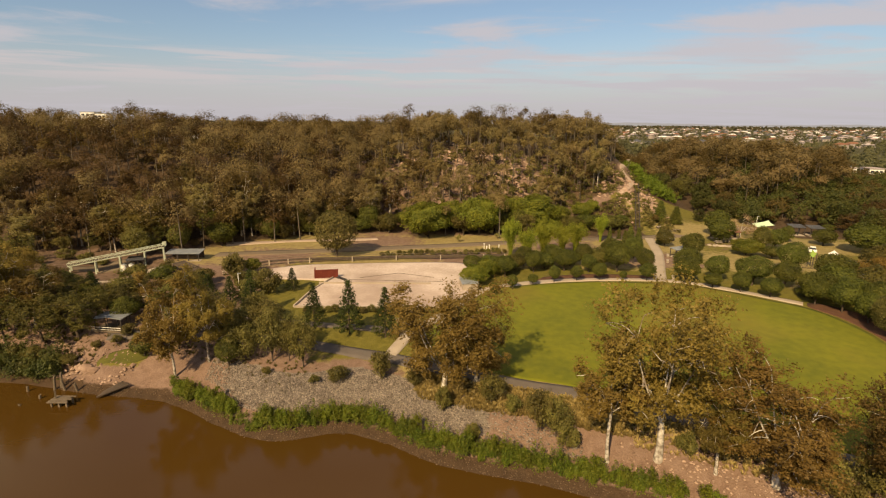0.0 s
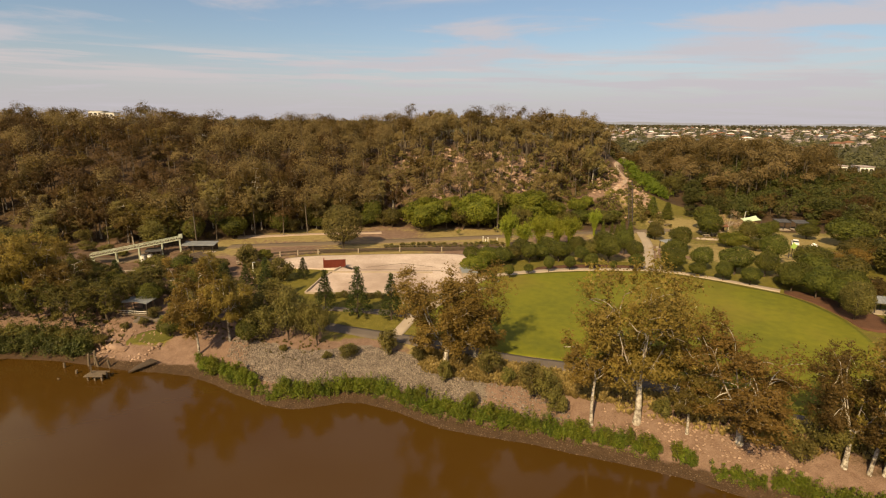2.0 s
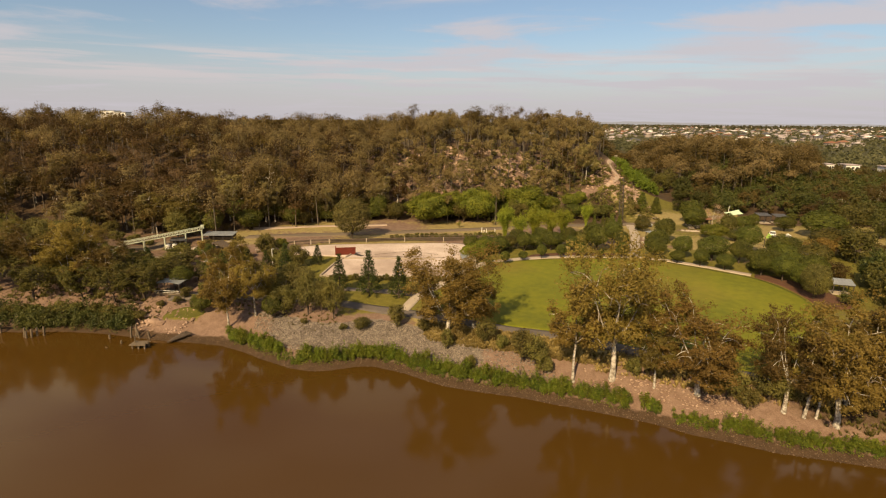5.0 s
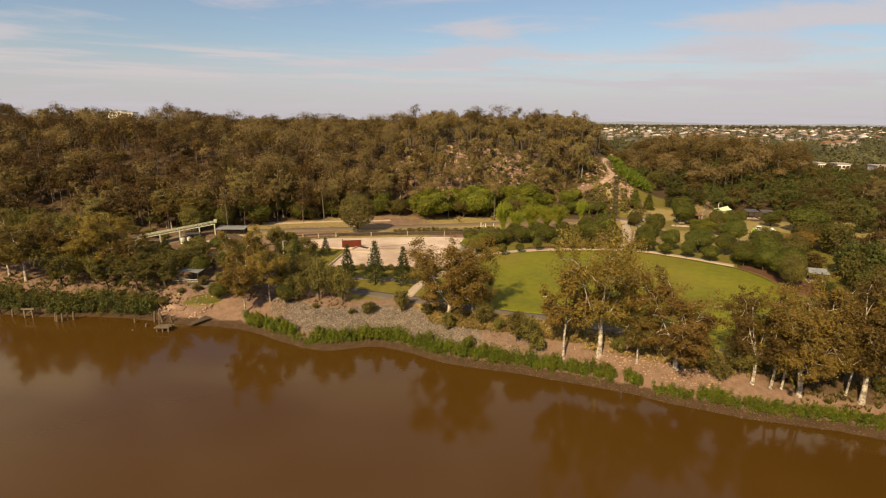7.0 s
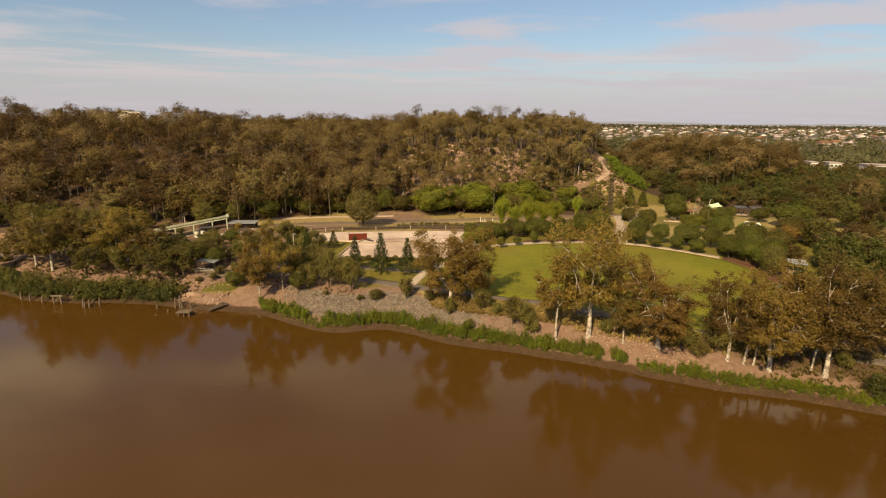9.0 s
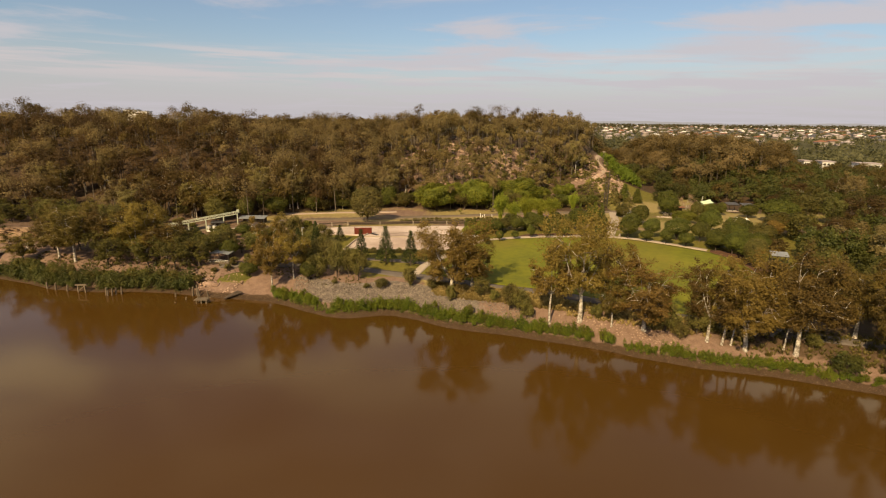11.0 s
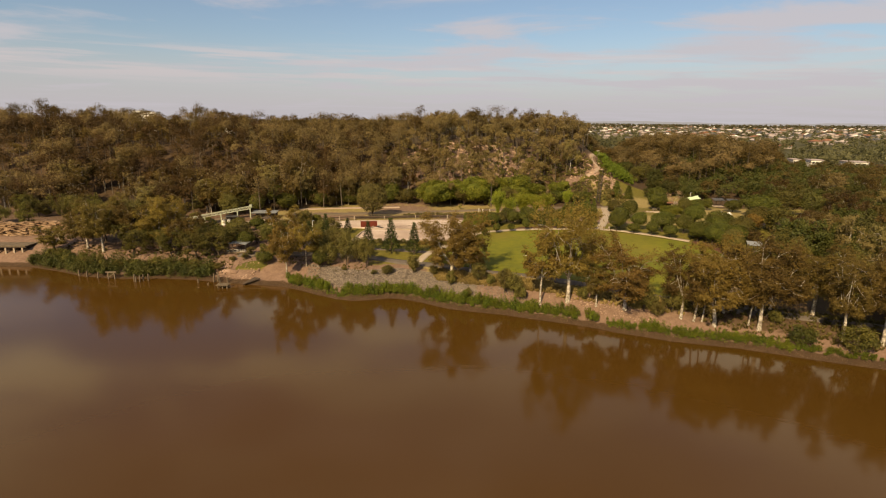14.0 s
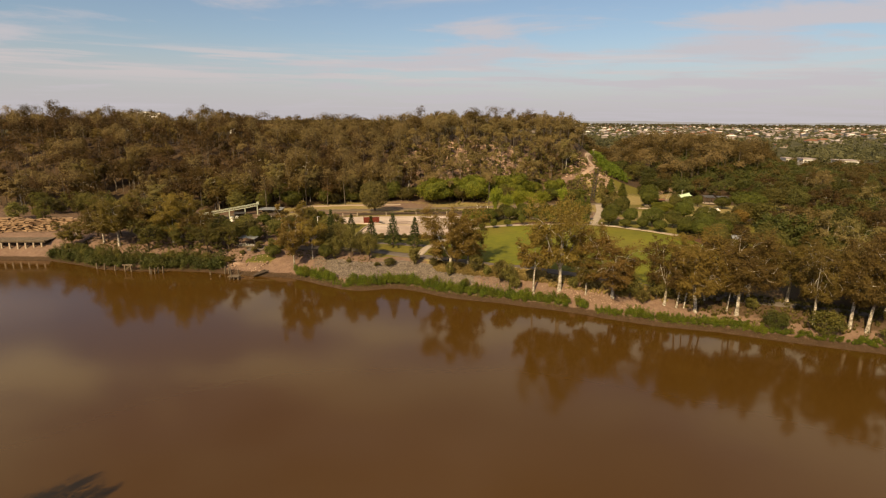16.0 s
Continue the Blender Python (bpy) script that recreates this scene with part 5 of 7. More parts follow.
def woods(name, seed, count, region, h0, h1, leaf, label, clumps=8, per=24, card=0.85, spread=0.15, crown_low=0.5, gap=3.6, stems=True):
    """Many far trees: stems in one slot, leaves in another, all in one mesh."""
    rng = np.random.default_rng(seed)
    pts = region(rng, count * 6)
    cell, keep = {}, []
    for q in pts:
        key = (int(q[0] // gap), int(q[1] // gap))
        if key not in cell:
            cell[key] = 1
            keep.append(q)
        if len(keep) == count:
            break
    p = np.array(keep)
    n = len(p)
    h = rng.uniform(h0, h1, n) * rng.choice([0.75, 1.0, 1.0, 1.12], n)
    base = np.stack([p[:, 0], p[:, 1], land(p[:, 0], p[:, 1]) - 0.2], -1)
    r = h * spread * rng.uniform(0.8, 1.35, n)
    d = unit(rng.normal(size=(n, clumps, 3)))
    d[..., 2] = np.where(d[..., 2] < -0.35, -d[..., 2], d[..., 2])
    d *= rng.uniform(0.45, 1.0, (n, clumps, 1))
    half = h * (1 - crown_low) / 2
    c = np.stack([d[..., 0] * r[:, None], d[..., 1] * r[:, None], d[..., 2] * half[:, None] * 0.85 + (h * (1 + crown_low) / 2)[:, None]], -1) + base[:, None]
    cr = (r * 0.50)[:, None, None] * rng.uniform(0.7, 1.3, (n, clumps, 1)) * np.array([1, 1, 0.75])
    q, out = clump_points(rng, c.reshape(-1, 3), cr.reshape(-1, 3), per, 0.62)
    out = unit(out + 0.5 * np.repeat(unit(d).reshape(-1, 3), per, 0))
    lv, lf = leaf_cards(rng, q, out, card, loose=0.25)
    if not stems:
        return tagged(new(name, raw_mesh(name, lv, lf, [leaf])), label, "woods", kind="stuff")
    s, rings = 5, 3
    lean = rng.normal(0, 0.03, (n, 2)) * h[:, None]
    a = np.linspace(0, 2 * np.pi, s, endpoint=False)
    sv = np.empty((n, rings, s, 3))
    for k, (u, w) in enumerate(((0, 1.0), (0.5, 0.7), (0.85, 0.25))):
        rad = (h * 0.0135 * w)[:, None]
        sv[:, k, :, 0] = base[:, :1] + lean[:, :1] * u + rad * np.cos(a)
        sv[:, k, :, 1] = base[:, 1:2] + lean[:, 1:] * u + rad * np.sin(a)
        sv[:, k, :, 2] = (base[:, 2] + h * u)[:, None]
    t, k, j = np.meshgrid(np.arange(n), np.arange(rings - 1), np.arange(s), indexing="ij")
    o = t * rings * s
    jn = (j + 1) % s
    sf = np.stack([o + k * s + j, o + k * s + jn, o + (k + 1) * s + jn, o + (k + 1) * s + j], -1).reshape(-1, 4)
    sf = np.concatenate([sf[:, [0, 1, 2]], sf[:, [0, 2, 3]]])
    v, f = joined([(sv.reshape(-1, 3), sf), (lv, lf)])
    slots = np.concatenate([np.zeros(len(sf)), np.ones(len(lf))])
    return tagged(new(name, raw_mesh(name, v, f, [M_BARK_GREY, leaf], slots=slots)), label, "woods", kind="stuff")


def hill_region(rng, n):
    x, y = rng.uniform(-250, 66, n), rng.uniform(122, 268, n)
    toe = 150 + 8 * sstep(15, 40, x) - 24 * sstep(30, 80, -x)
    ok = (y > toe + 1 + 3 * np.sin(x * 0.3)) & (near_line(x, y, TRAIL) > 3.5) & (near_line(x, y + 6, TRAIL) > 6.5) & (near_line(x + 3, y + 13, TRAIL) > 6) & (near_line(x + 5, y + 19, TRAIL) > 4) & (near_line(x, y, [(58.5, 160), (66, 195)]) > 4.5)
    ok &= ~((np.abs(x - 14) < 17) & (y > 172) & (y < 203) & (rng.random(n) < 0.72))
    ok &= ~((x > -32) & (x < 66) & (y < 172) & (rng.random(n) < 0.55))
    ok &= ~((x > -24) & (x < 64) & (y < 212) & (rng.random(n) < 0.5))
    ok &= x > -(y * 1.0 + 70)
    return np.stack([x, y], -1)[ok]


def off_trail(p):
    return p[(near_line(p[:, 0], p[:, 1], TRAIL) > 3.0) & (near_line(p[:, 0] + 1.5, p[:, 1] + 6, TRAIL) > 4.5) & (near_line(p[:, 0] + 3, p[:, 1] + 11, TRAIL) > 3.5) & (near_line(p[:, 0], p[:, 1], [(58.5, 160), (66, 195)]) > 2.5)]


def right_region(rng, n):
    x, y = rng.uniform(62, 300, n), rng.uniform(174, 310, n)
    ok = (x < 40 + y * 1.02) & ~((x < 101) & (y < 238)) & (near_line(x, y, TRAIL) > 5) & ((x < 0.62 * (y + 32)) | (y < 276))
    return np.stack([x, y], -1)[ok]


def right_hill(rng, n):
    p = hill_region(rng, n * 2)
    return p[rng.random(len(p)) < 1 - 0.9 * sstep(-30, -100, p[:, 0])]


# share of dark leaves grows leftwards: shade of that side put into colour
def left_hill(rng, n):
    p = hill_region(rng, n * 2)
    return p[rng.random(len(p)) < 0.10 + 0.9 * sstep(-10, -90, p[:, 0])]


def upper_valley(rng, n):
    p = right_region(rng, n * 2)
    return p[(p[:, 1] > 190 + 0.18 * (p[:, 0] - 90)) & (p[:, 0] < 0.64 * (p[:, 1] + 32))]


def low_valley(rng, n):
    p = right_region(rng, n * 2)
    return p[(p[:, 0] > 120) | (p[:, 1] < 215)]


woods("hill_woods", 201, 330, lambda r, n: (lambda p: p[p[:, 0] < -12 + 14 * np.sin(p[:, 1])])(right_hill(r, n)), 11, 15.5, M_WOODS, "open gum woodland covering the hill", clumps=13, per=33, card=0.58, spread=0.26, crown_low=0.30, gap=5.2)
woods("hill_woods_slender", 231, 260, lambda r, n: (lambda p: p[p[:, 0] > -22])(right_hill(r, n * 2)), 10, 14.5, M_WOODS, "slender gums on the open end of the hill", clumps=11, per=32, card=0.52, spread=0.17, crown_low=0.42, gap=4.4)
woods("hill_woods_dark", 221, 580, left_hill, 9.5, 13.5, M_FOREST_DARK_SHADED, "hill gums with leaves darkened for shade on the left", clumps=13, per=30, card=0.60, spread=0.28, crown_low=0.16, gap=5.0)
woods("hill_woods_russet", 222, 120, hill_region, 9, 14.5, M_GUM_RED, "russet gums scattered in the hill woods", clumps=14, per=22, card=0.6, spread=0.24, crown_low=0.35, gap=7.0)
woods("crest_gums", 211, 60, lambda r, n: np.stack([r.uniform(-230, 40, n), r.uniform(200, 232, n)], -1), 13, 16.5, M_FOREST_DARK_SHADED, "taller gums rising over the crest", clumps=9, per=40, card=0.55, spread=0.17, crown_low=0.55, gap=4.0)
woods("crest_crowns", 228, 46, lambda r, n: np.stack([r.uniform(-225, 30, n), r.uniform(196, 226, n)], -1), 12.5, 17.5, M_FOREST_DARK_SHADED, "broad dark gum crowns on the crest", clumps=12, per=40, card=0.5, spread=0.2, crown_low=0.58, gap=5.0)
woods("understorey", 202, 760, hill_region, 2.5, 5.5, M_FOREST_DARK_SHADED, "low brown-green bushes under the hill woods", clumps=5, per=13, card=0.85, spread=0.36, crown_low=0.05, gap=3.8, stems=False)
woods("valley_woods", 203, 210, upper_valley, 10, 15, M_WOODS, "brown-green gum woodland in the valley", clumps=14, per=20, card=0.8, gap=5.2, spread=0.24, crown_low=0.38)
woods("valley_woods_dark_gums", 225, 300, upper_valley, 9, 14, M_FOREST_DARK_SHADED, "dark brown gums in the valley", clumps=14, per=20, card=0.72, gap=5.4, spread=0.24, crown_low=0.35)
woods("valley_woods_dark", 223, 200, low_valley, 5, 8, M_FOREST_DARK_SHADED, "darker green gums in the valley", clumps=12, per=18, card=0.8, gap=6.0, spread=0.34, crown_low=0.15)
woods("valley_scrub", 227, 260, low_valley, 3.0, 6.5, M_FOREST_DARK_SHADED, "brown scrub mixed into the valley thicket", clumps=8, per=16, card=0.75, spread=0.42, crown_low=0.0, gap=5.4, stems=False)
woods("valley_thicket", 204, 460, right_region, 3.5, 7.0, M_WOODS_GREEN, "dense green thicket below the gums", clumps=8, per=18, card=0.8, spread=0.46, crown_low=0.0, gap=5.0, stems=False)
woods("valley_thicket_dark", 226, 170, low_valley, 3.5, 6.0, M_DARKGREEN, "dark green thicket below the gums", clumps=8, per=16, card=0.8, spread=0.46, crown_low=0.0, gap=5.6, stems=False)


def scar_region(rng, n):
    return np.stack([rng.normal(18, 18, n), rng.normal(182, 12, n)], -1)


woods("slope_gums", 209, 110, lambda r, n: off_trail(np.stack([r.uniform(-26, 60, n), r.uniform(170, 214, n)], -1)), 7.5, 11, M_WOODS, "slender gums standing on the bare slope", clumps=7, per=18, card=0.75, spread=0.17, crown_low=0.5, gap=4.0)
woods("slope_scrub", 210, 420, lambda r, n: off_trail(np.stack([r.uniform(-30, 70, n), r.uniform(160, 206, n)], -1)), 1.0, 3.0, M_SHRUB, "dry olive scrub on the bare slope", clumps=4, per=12, card=0.6, spread=0.5, crown_low=0.0, gap=2.4, stems=False)
woods("trail_scrub", 229, 330, lambda r, n: (lambda p: p[near_line(p[:, 0], p[:, 1], TRAIL) > 1.7])(np.stack([r.uniform(28, 70, n), r.uniform(164, 204, n)], -1)), 0.8, 2.2, M_SHRUB, "low dry scrub beside the trail", clumps=5, per=14, card=0.45, spread=0.6, crown_low=0.0, gap=1.9, stems=False)
woods("scar_scrub", 205, 200, scar_region, 1.5, 5.0, M_SHRUB, "thin dry scrub on the rocky scar", clumps=4, per=16, card=0.55, spread=0.3, crown_low=0.15, gap=2.5)


def vine_region(rng, n):
    return np.stack([70 + 13 * rng.random(n) ** 1.4, rng.uniform(194, 218, n)], -1)


woods("green_thicket", 206, 130, vine_region, 2.4, 4.8, M_VINE, "bright green thicket on the valley side", clumps=5, per=26, card=0.6, spread=0.55, crown_low=0.0, gap=2.0, stems=False)


def far_region(rng, n):
    y = 305 + 1700 * rng.random(n) ** 1.6
    x = rng.uniform(-0.35, 1.15, n) * (y + 60)
    return np.stack([x, y], -1)[(x > 20) & ((y > 335) | (x > 0.66 * (y + 32)))]


woods("valley_edge", 224, 260, lambda r, n: np.stack([r.uniform(97, 205, n), r.uniform(174, 222, n)], -1), 4.0, 7.5, M_DARKGREEN, "dense dark scrub at the foot of the valley woods", clumps=8, per=18, card=0.8, spread=0.42, crown_low=0.0, gap=4.0, stems=False)
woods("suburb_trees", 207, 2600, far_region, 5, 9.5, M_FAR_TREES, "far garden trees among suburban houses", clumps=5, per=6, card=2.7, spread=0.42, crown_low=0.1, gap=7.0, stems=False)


def ridge_region(rng, n):
    y = rng.uniform(2000, 4300, n)
    return np.stack([rng.uniform(-0.5, 1.1, n) * y, y], -1)


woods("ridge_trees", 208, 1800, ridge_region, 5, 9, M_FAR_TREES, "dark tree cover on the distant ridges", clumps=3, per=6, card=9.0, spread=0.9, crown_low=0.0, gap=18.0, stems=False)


# dry grass on the bank and under the gums
def tussocks(name, seed, count, place, size, material, label):
    rng = np.random.default_rng(seed)
    x, y = place(rng, count)
    k = 14
    base = np.stack([x, y, land(x, y) - 0.05], -1)
    a = rng.uniform(0, 6.28, (count, k))
    s = (size * rng.uniform(0.5, 1.3, count))[:, None]
    root = base[:, None] + np.stack([np.cos(a), np.sin(a), 0 * a], -1) * (s * 0.25)[..., None]
    lean = rng.uniform(0.3, 1.0, (count, k)) * s
    tip = root + np.stack([np.cos(a) * lean * 0.7, np.sin(a) * lean * 0.7, s * rng.uniform(0.6, 1.1, (count, k))], -1)
    side = np.stack([-np.sin(a), np.cos(a), 0 * a], -1) * (s * 0.16)[..., None]
    v = np.stack([root - side, root + side, tip + side * 0.5, tip - side * 0.5], 2).reshape(-1, 3)
    tagged(new(name, raw_mesh(name, v, np.arange(len(v)).reshape(-1, 4), [material])), label, "grass", kind="stuff")


tussocks("dry_grass", 301, 2200, along_bank(-5, 22, 8, 13), 0.5, M_STRAW, "straw-coloured dry grass tufts on the bank")
tussocks("dry_grass", 302, 1000, along_bank(22, 52, 7, 12), 0.45, M_STRAW, "straw-coloured dry grass under the gums")
tussocks("bank_weeds", 303, 260, along_bank(-60, -20, 8, 13), 0.3, M_SHRUB, "small brown weeds on the bare bank")
tussocks("bank_weeds", 305, 900, along_bank(48, 95, 4, 14), 0.5, M_SHRUB, "brown-green weeds under the gums")
tussocks("bank_weeds", 304, 500, along_bank(-110, -58, 4, 12), 0.45, M_SHRUB, "brown weeds on the eroded bank")

# ---- built things ----


def truss_gantry():
    """The old conveyor: an inclined lattice gantry on steel legs."""
    lo, hi = Vector((-88.0, 113.2, 7.5)), Vector((-69.8, 121.4, 10.35))
    g = thing("conveyor_gantry", Matrix.Translation((lo.x, lo.y, on_land(lo.x, lo.y))), "pale green steel conveyor gantry on legs", "conveyor")
    off = Vector((lo.x, lo.y, on_land(lo.x, lo.y)))
    d = (hi - lo).normalized()
    side = Vector((-d.y, d.x, 0)).normalized() * 0.75
    a, b = lo - off, hi - off
    up = Vector((0, 0, 0.7))
    for s in (side, -side):
        part("chord", bars((a + s, b + s, 0.2)), M_STEEL, g)
        part("rail", bars((a + s + up, b + s + up, 0.13)), M_STEEL, g)
        bm = bmesh.new()
        n = 16
        for k in range(n):
            p, q = a.lerp(b, k / n), a.lerp(b, (k + 1) / n)
            bar(bm, p + s, p + s + up, 0.09), bar(bm, p + s, q + s + up, 0.07)
        part("lattice", bm, M_STEEL, g)
    bm = bmesh.new()
    q = (b - a).to_track_quat("X", "Z").to_matrix().to_4x4()
    bmesh.ops.create_cube(bm, size=1.0, matrix=Matrix.Translation((a + b) / 2 + Vector((0, 0, 0.1))) @ q @ Matrix.Diagonal(((b - a).length, 1.4, 0.14, 1)))
    part("deck", bm, M_DARKWOOD, g, "dark timber deck")
    part("head_frame", blocks(((b.x, b.y, b.z + 0.75), (0.8, 1.3, 0.9), 23)), M_STEEL, g, "pale steel head frame")
    for u in (0.02, 0.27, 0.52, 0.78, 0.985):
        p = a.lerp(b, u)
        foot = on_land(off.x + p.x, off.y + p.y) - off.z - 0.3
        bm = bmesh.new()
        for s in (side * 0.9, -side * 0.9):
            bar(bm, p + s, Vector((p.x + s.x * 1.2, p.y + s.y * 1.2, foot)), 0.3)
        if p.z - foot > 2.2:
            bar(bm, Vector((p.x + side.x, p.y + side.y, (p.z + foot) / 2)), Vector((p.x - side.x, p.y - side.y, (p.z + foot) / 2)), 0.15)
        part("leg", bm, M_STEEL, g)


truss_gantry()


def skillion_shed(name, x, y, rz, w, d, h, roof, label, posts=4, tilt=5.0, wall=True):
    s = thing(name, pose(x, y, on_land(x, y), 0, 0, rz), label, "shelter")
    bm = bmesh.new()
    box(bm, (0, 0, h), (w, d, 0.12), tilt=(tilt, 0, 0))
    ob = part("roof", bm, roof, s)
    bm = bmesh.new()
    n = int(w / 0.6)
    for k in range(n + 1):
        box(bm, (-w / 2 + k * w / n, 0, h + 0.09), (0.06, d, 0.05), tilt=(tilt, 0, 0))
    part("roof_rib", bm, roof, ob)
    for k in range(posts):
        for yy in (-d * 0.42, d * 0.42):
            top = h + yy * math.tan(radians(tilt))
            px = -w * 0.45 + k * w * 0.9 / (posts - 1)
            part("post", blocks(((px, yy, top / 2 - 0.1), (0.16, 0.16, top + 0.2))), M_DARKSTEEL, s)
    part("beam", blocks(((0, -d * 0.42, h - d * 0.42 * math.tan(radians(tilt)) - 0.15), (w * 0.96, 0.14, 0.22))), M_DARKSTEEL, s)
    part("floor_slab", blocks(((0, 0, 0.02), (w, d, 0.2))), M_CONCRETE, s)
    if wall:
        part("back_wall", blocks(((0, d * 0.4, h * 0.5), (w * 0.92, 0.15, h * 0.92))), M_DARKWOOD, s, "dark timber back wall")
        part("bench", blocks(((0, d * 0.1, 0.6), (w * 0.6, 0.7, 0.9))), M_WOOD, s, "timber counter")
    return s


skillion_shed("picnic_shed", -65.2, 122.0, 4, 8.2, 3.8, 2.1, M_ROOF, "open picnic shed with grey skillion roof")
skillion_shed("machine_shed", -75.2, 118.4, 16, 3.8, 3.0, 2.4, M_ROOF_DARK, "small open shed beneath the conveyor")
for i, (x, y) in enumerate(((-77.4, 116.8), (-75.8, 117.2))):
    tank = thing("tank", pose(x, y, on_land(x, y)), "white steel tank under the conveyor", "tank", "white tanks")
    bm = bmesh.new()
    pole(bm, (0, 0, 0), (0, 0, 1.7), 0.6, 0.6, 14)
    part("body", bm, M_WHITE, tank)
    bm = bmesh.new()
    pole(bm, (0, 0, 1.7), (0, 0, 1.95), 0.62, 0.1, 14)
    part("lid", bm, M_ROOF, tank)

pav = thing("river_pavilion", pose(-58.8, 83.6, on_land(-58.8, 83.6), 0, 0, -6) @ Matrix.Diagonal((0.74, 0.8, 0.78, 1)), "river pavilion with two pale tilted roofs", "pavilion")
for cx, tlt, z in ((-1.7, -8, 3.2), (1.9, 7, 3.35)):
    bm = bmesh.new()
    box(bm, (cx, 0, z), (3.9, 3.6, 0.12), tilt=(4, tlt, 0))
    roof = part("roof", bm, M_ROOF, pav, "pale grey roof sheet")
    bm = bmesh.new()
    for k in range(8):
        box(bm, (cx - 1.75 + k * 0.5, 0, z + 0.09 - (k * 0.5 - 1.75) * math.tan(radians(tlt))), (0.05, 3.6, 0.06), tilt=(4, tlt, 0))
    part("roof_rib", bm, M_ROOF, roof)
for cx in (-3.2, 0.1, 3.4):
    for cy in (-1.4, 1.4):
        part("post", blocks(((cx, cy, 1.5), (0.14, 0.14, 3.2))), M_DARKSTEEL, pav)
part("deck", blocks(((0, 0, 0.15), (7.6, 4.2, 0.3))), M_WOOD, pav, "weathered timber deck")
part("railing", bars(((-3.7, -2.0, 1.1), (3.7, -2.0, 1.1), 0.08), ((-3.7, -2.0, 0.6), (3.7, -2.0, 0.6), 0.05)), M_WHITE, pav, "white railing")

canopy = thing("ruined_hopper", pose(-57.3, 109.6, on_land(-57.3, 109.6), 0, 0, -24) @ Matrix.Diagonal((1.3, 1.5, 1.3, 1)), "collapsed dark timber hopper frame", "ruin")
for k in range(6):
    part("timber", bars(((-3.5, -0.9 + k * 0.36, 1.7), (3.2, -0.9 + k * 0.36, 0.5), 0.22)), M_DARKWOOD, canopy)
for px, pz in ((-3.3, 1.7), (0, 1.15), (3.0, 0.55)):
    part("support", bars(((px, -1.0, -0.1), (px, -1.0, pz), 0.25), ((px, 1.0, -0.1), (px, 1.0, pz), 0.25), ((px, -1.1, pz), (px, 1.1, pz), 0.22)), M_WOOD, canopy)

# long low rail on posts behind the terrace
RAIL = [(-46.5, 115.8), (-43.2, 118.1), (-39.2, 119.7), (-34.4, 121.0), (-24.4, 122.6), (-13.9, 124.4), (-3, 125.6), (7.7, 126.6), (13, 127.4)]
ra = thing("old_rail_trestle", pose(0, 0, 0), "long low dark conveyor beam on white posts", "trestle")
for a, b in zip(RAIL[:-1], RAIL[1:]):
    za, zb = on_land(*a, 0.95), on_land(*b, 0.95)
    beam = part("beam", bars(((*a, za), (*b, zb), 0.45, 0.35)), M_DARKWOOD, ra)
    part("handrail", bars(((a[0], a[1] + 0.3, za + 0.6), (b[0], b[1] + 0.3, zb + 0.6), 0.08)), M_WOOD, beam)
for x, y in RAIL:
    part("post", blocks(((x, y - 0.3, on_land(x, y, 0.5)), (0.26, 0.26, 1.5))), M_CONCRETE, ra, "pale concrete post")
wl_ = thing("retaining_wall", pose(0, 0, 0), "dark low timber wall edging the planted bank", "retaining wall", kind="structure")
for a, b in zip(RAIL[3:-1], RAIL[4:]):
    part("wall_board", bars(((a[0], a[1] + 1.6, on_land(a[0], a[1], 0.3)), (b[0], b[1] + 1.6, on_land(b[0], b[1], 0.3)), 0.2, 0.9)), M_DARKWOOD, wl_)
for k in range(34):
    x = -18 + k * 0.95 + 0.4 * math.sin(k * 2.1)
    (green_shrub if k % 3 else shrub).stand(x, 130.6 + 0.013 * (x + 18) + 0.12 * x + 0.9 * math.sin(k * 1.7), 1.0 + 0.5 * math.sin(k * 3.3) ** 2, 0.8, label="low planting behind the trestle")

red = thing("red_container_wall", pose(-27.2, 107.6, 7.1, 0, 0, 12), "rust-red steel wall beside the terrace ramp", "steel wall")
part("panel", blocks(((0, 0, 0.9), (5.0, 0.2, 2.0))), M_RUST, red)
for k in range(11):
    part("rib", blocks(((-2.4 + k * 0.48, -0.13, 0.9), (0.12, 0.1, 1.96))), M_RUST, red)
part("cap_rail", blocks(((0, 0, 1.93), (5.1, 0.3, 0.1))), M_RUST, red)
part("return_wall", blocks(((-2.45, 1.3, 0.9), (0.2, 2.5, 2.0))), M_RUST, red)
steps = thing("ramp_steps", pose(-23.9, 107.0, 7.2, 0, 0, 60), "short dark steel grating steps", "steps")
for k in range(5):
    part("step", blocks(((0, -1.2 + k * 0.55, 0.1 + k * 0.05), (1.0, 0.34, 0.12))), M_DARKSTEEL, steps)

# signs by the planted bank
for x, y, h in ((8.2, 133.4, 2.2), (8.9, 133.6, 1.5), (9.6, 133.9, 1.8), (12.2, 134.8, 1.6)):
    sg = thing("marker_post", pose(x, y, on_land(x, y)), "white painted marker post", "post", "white posts by the planted bank")
    part("shaft", blocks(((0, 0, h / 2), (0.17, 0.15, h))), M_WHITE, sg)
    part("head", blocks(((0, -0.05, h + 0.12), (0.3, 0.2, 0.16))), M_WHITE, sg)


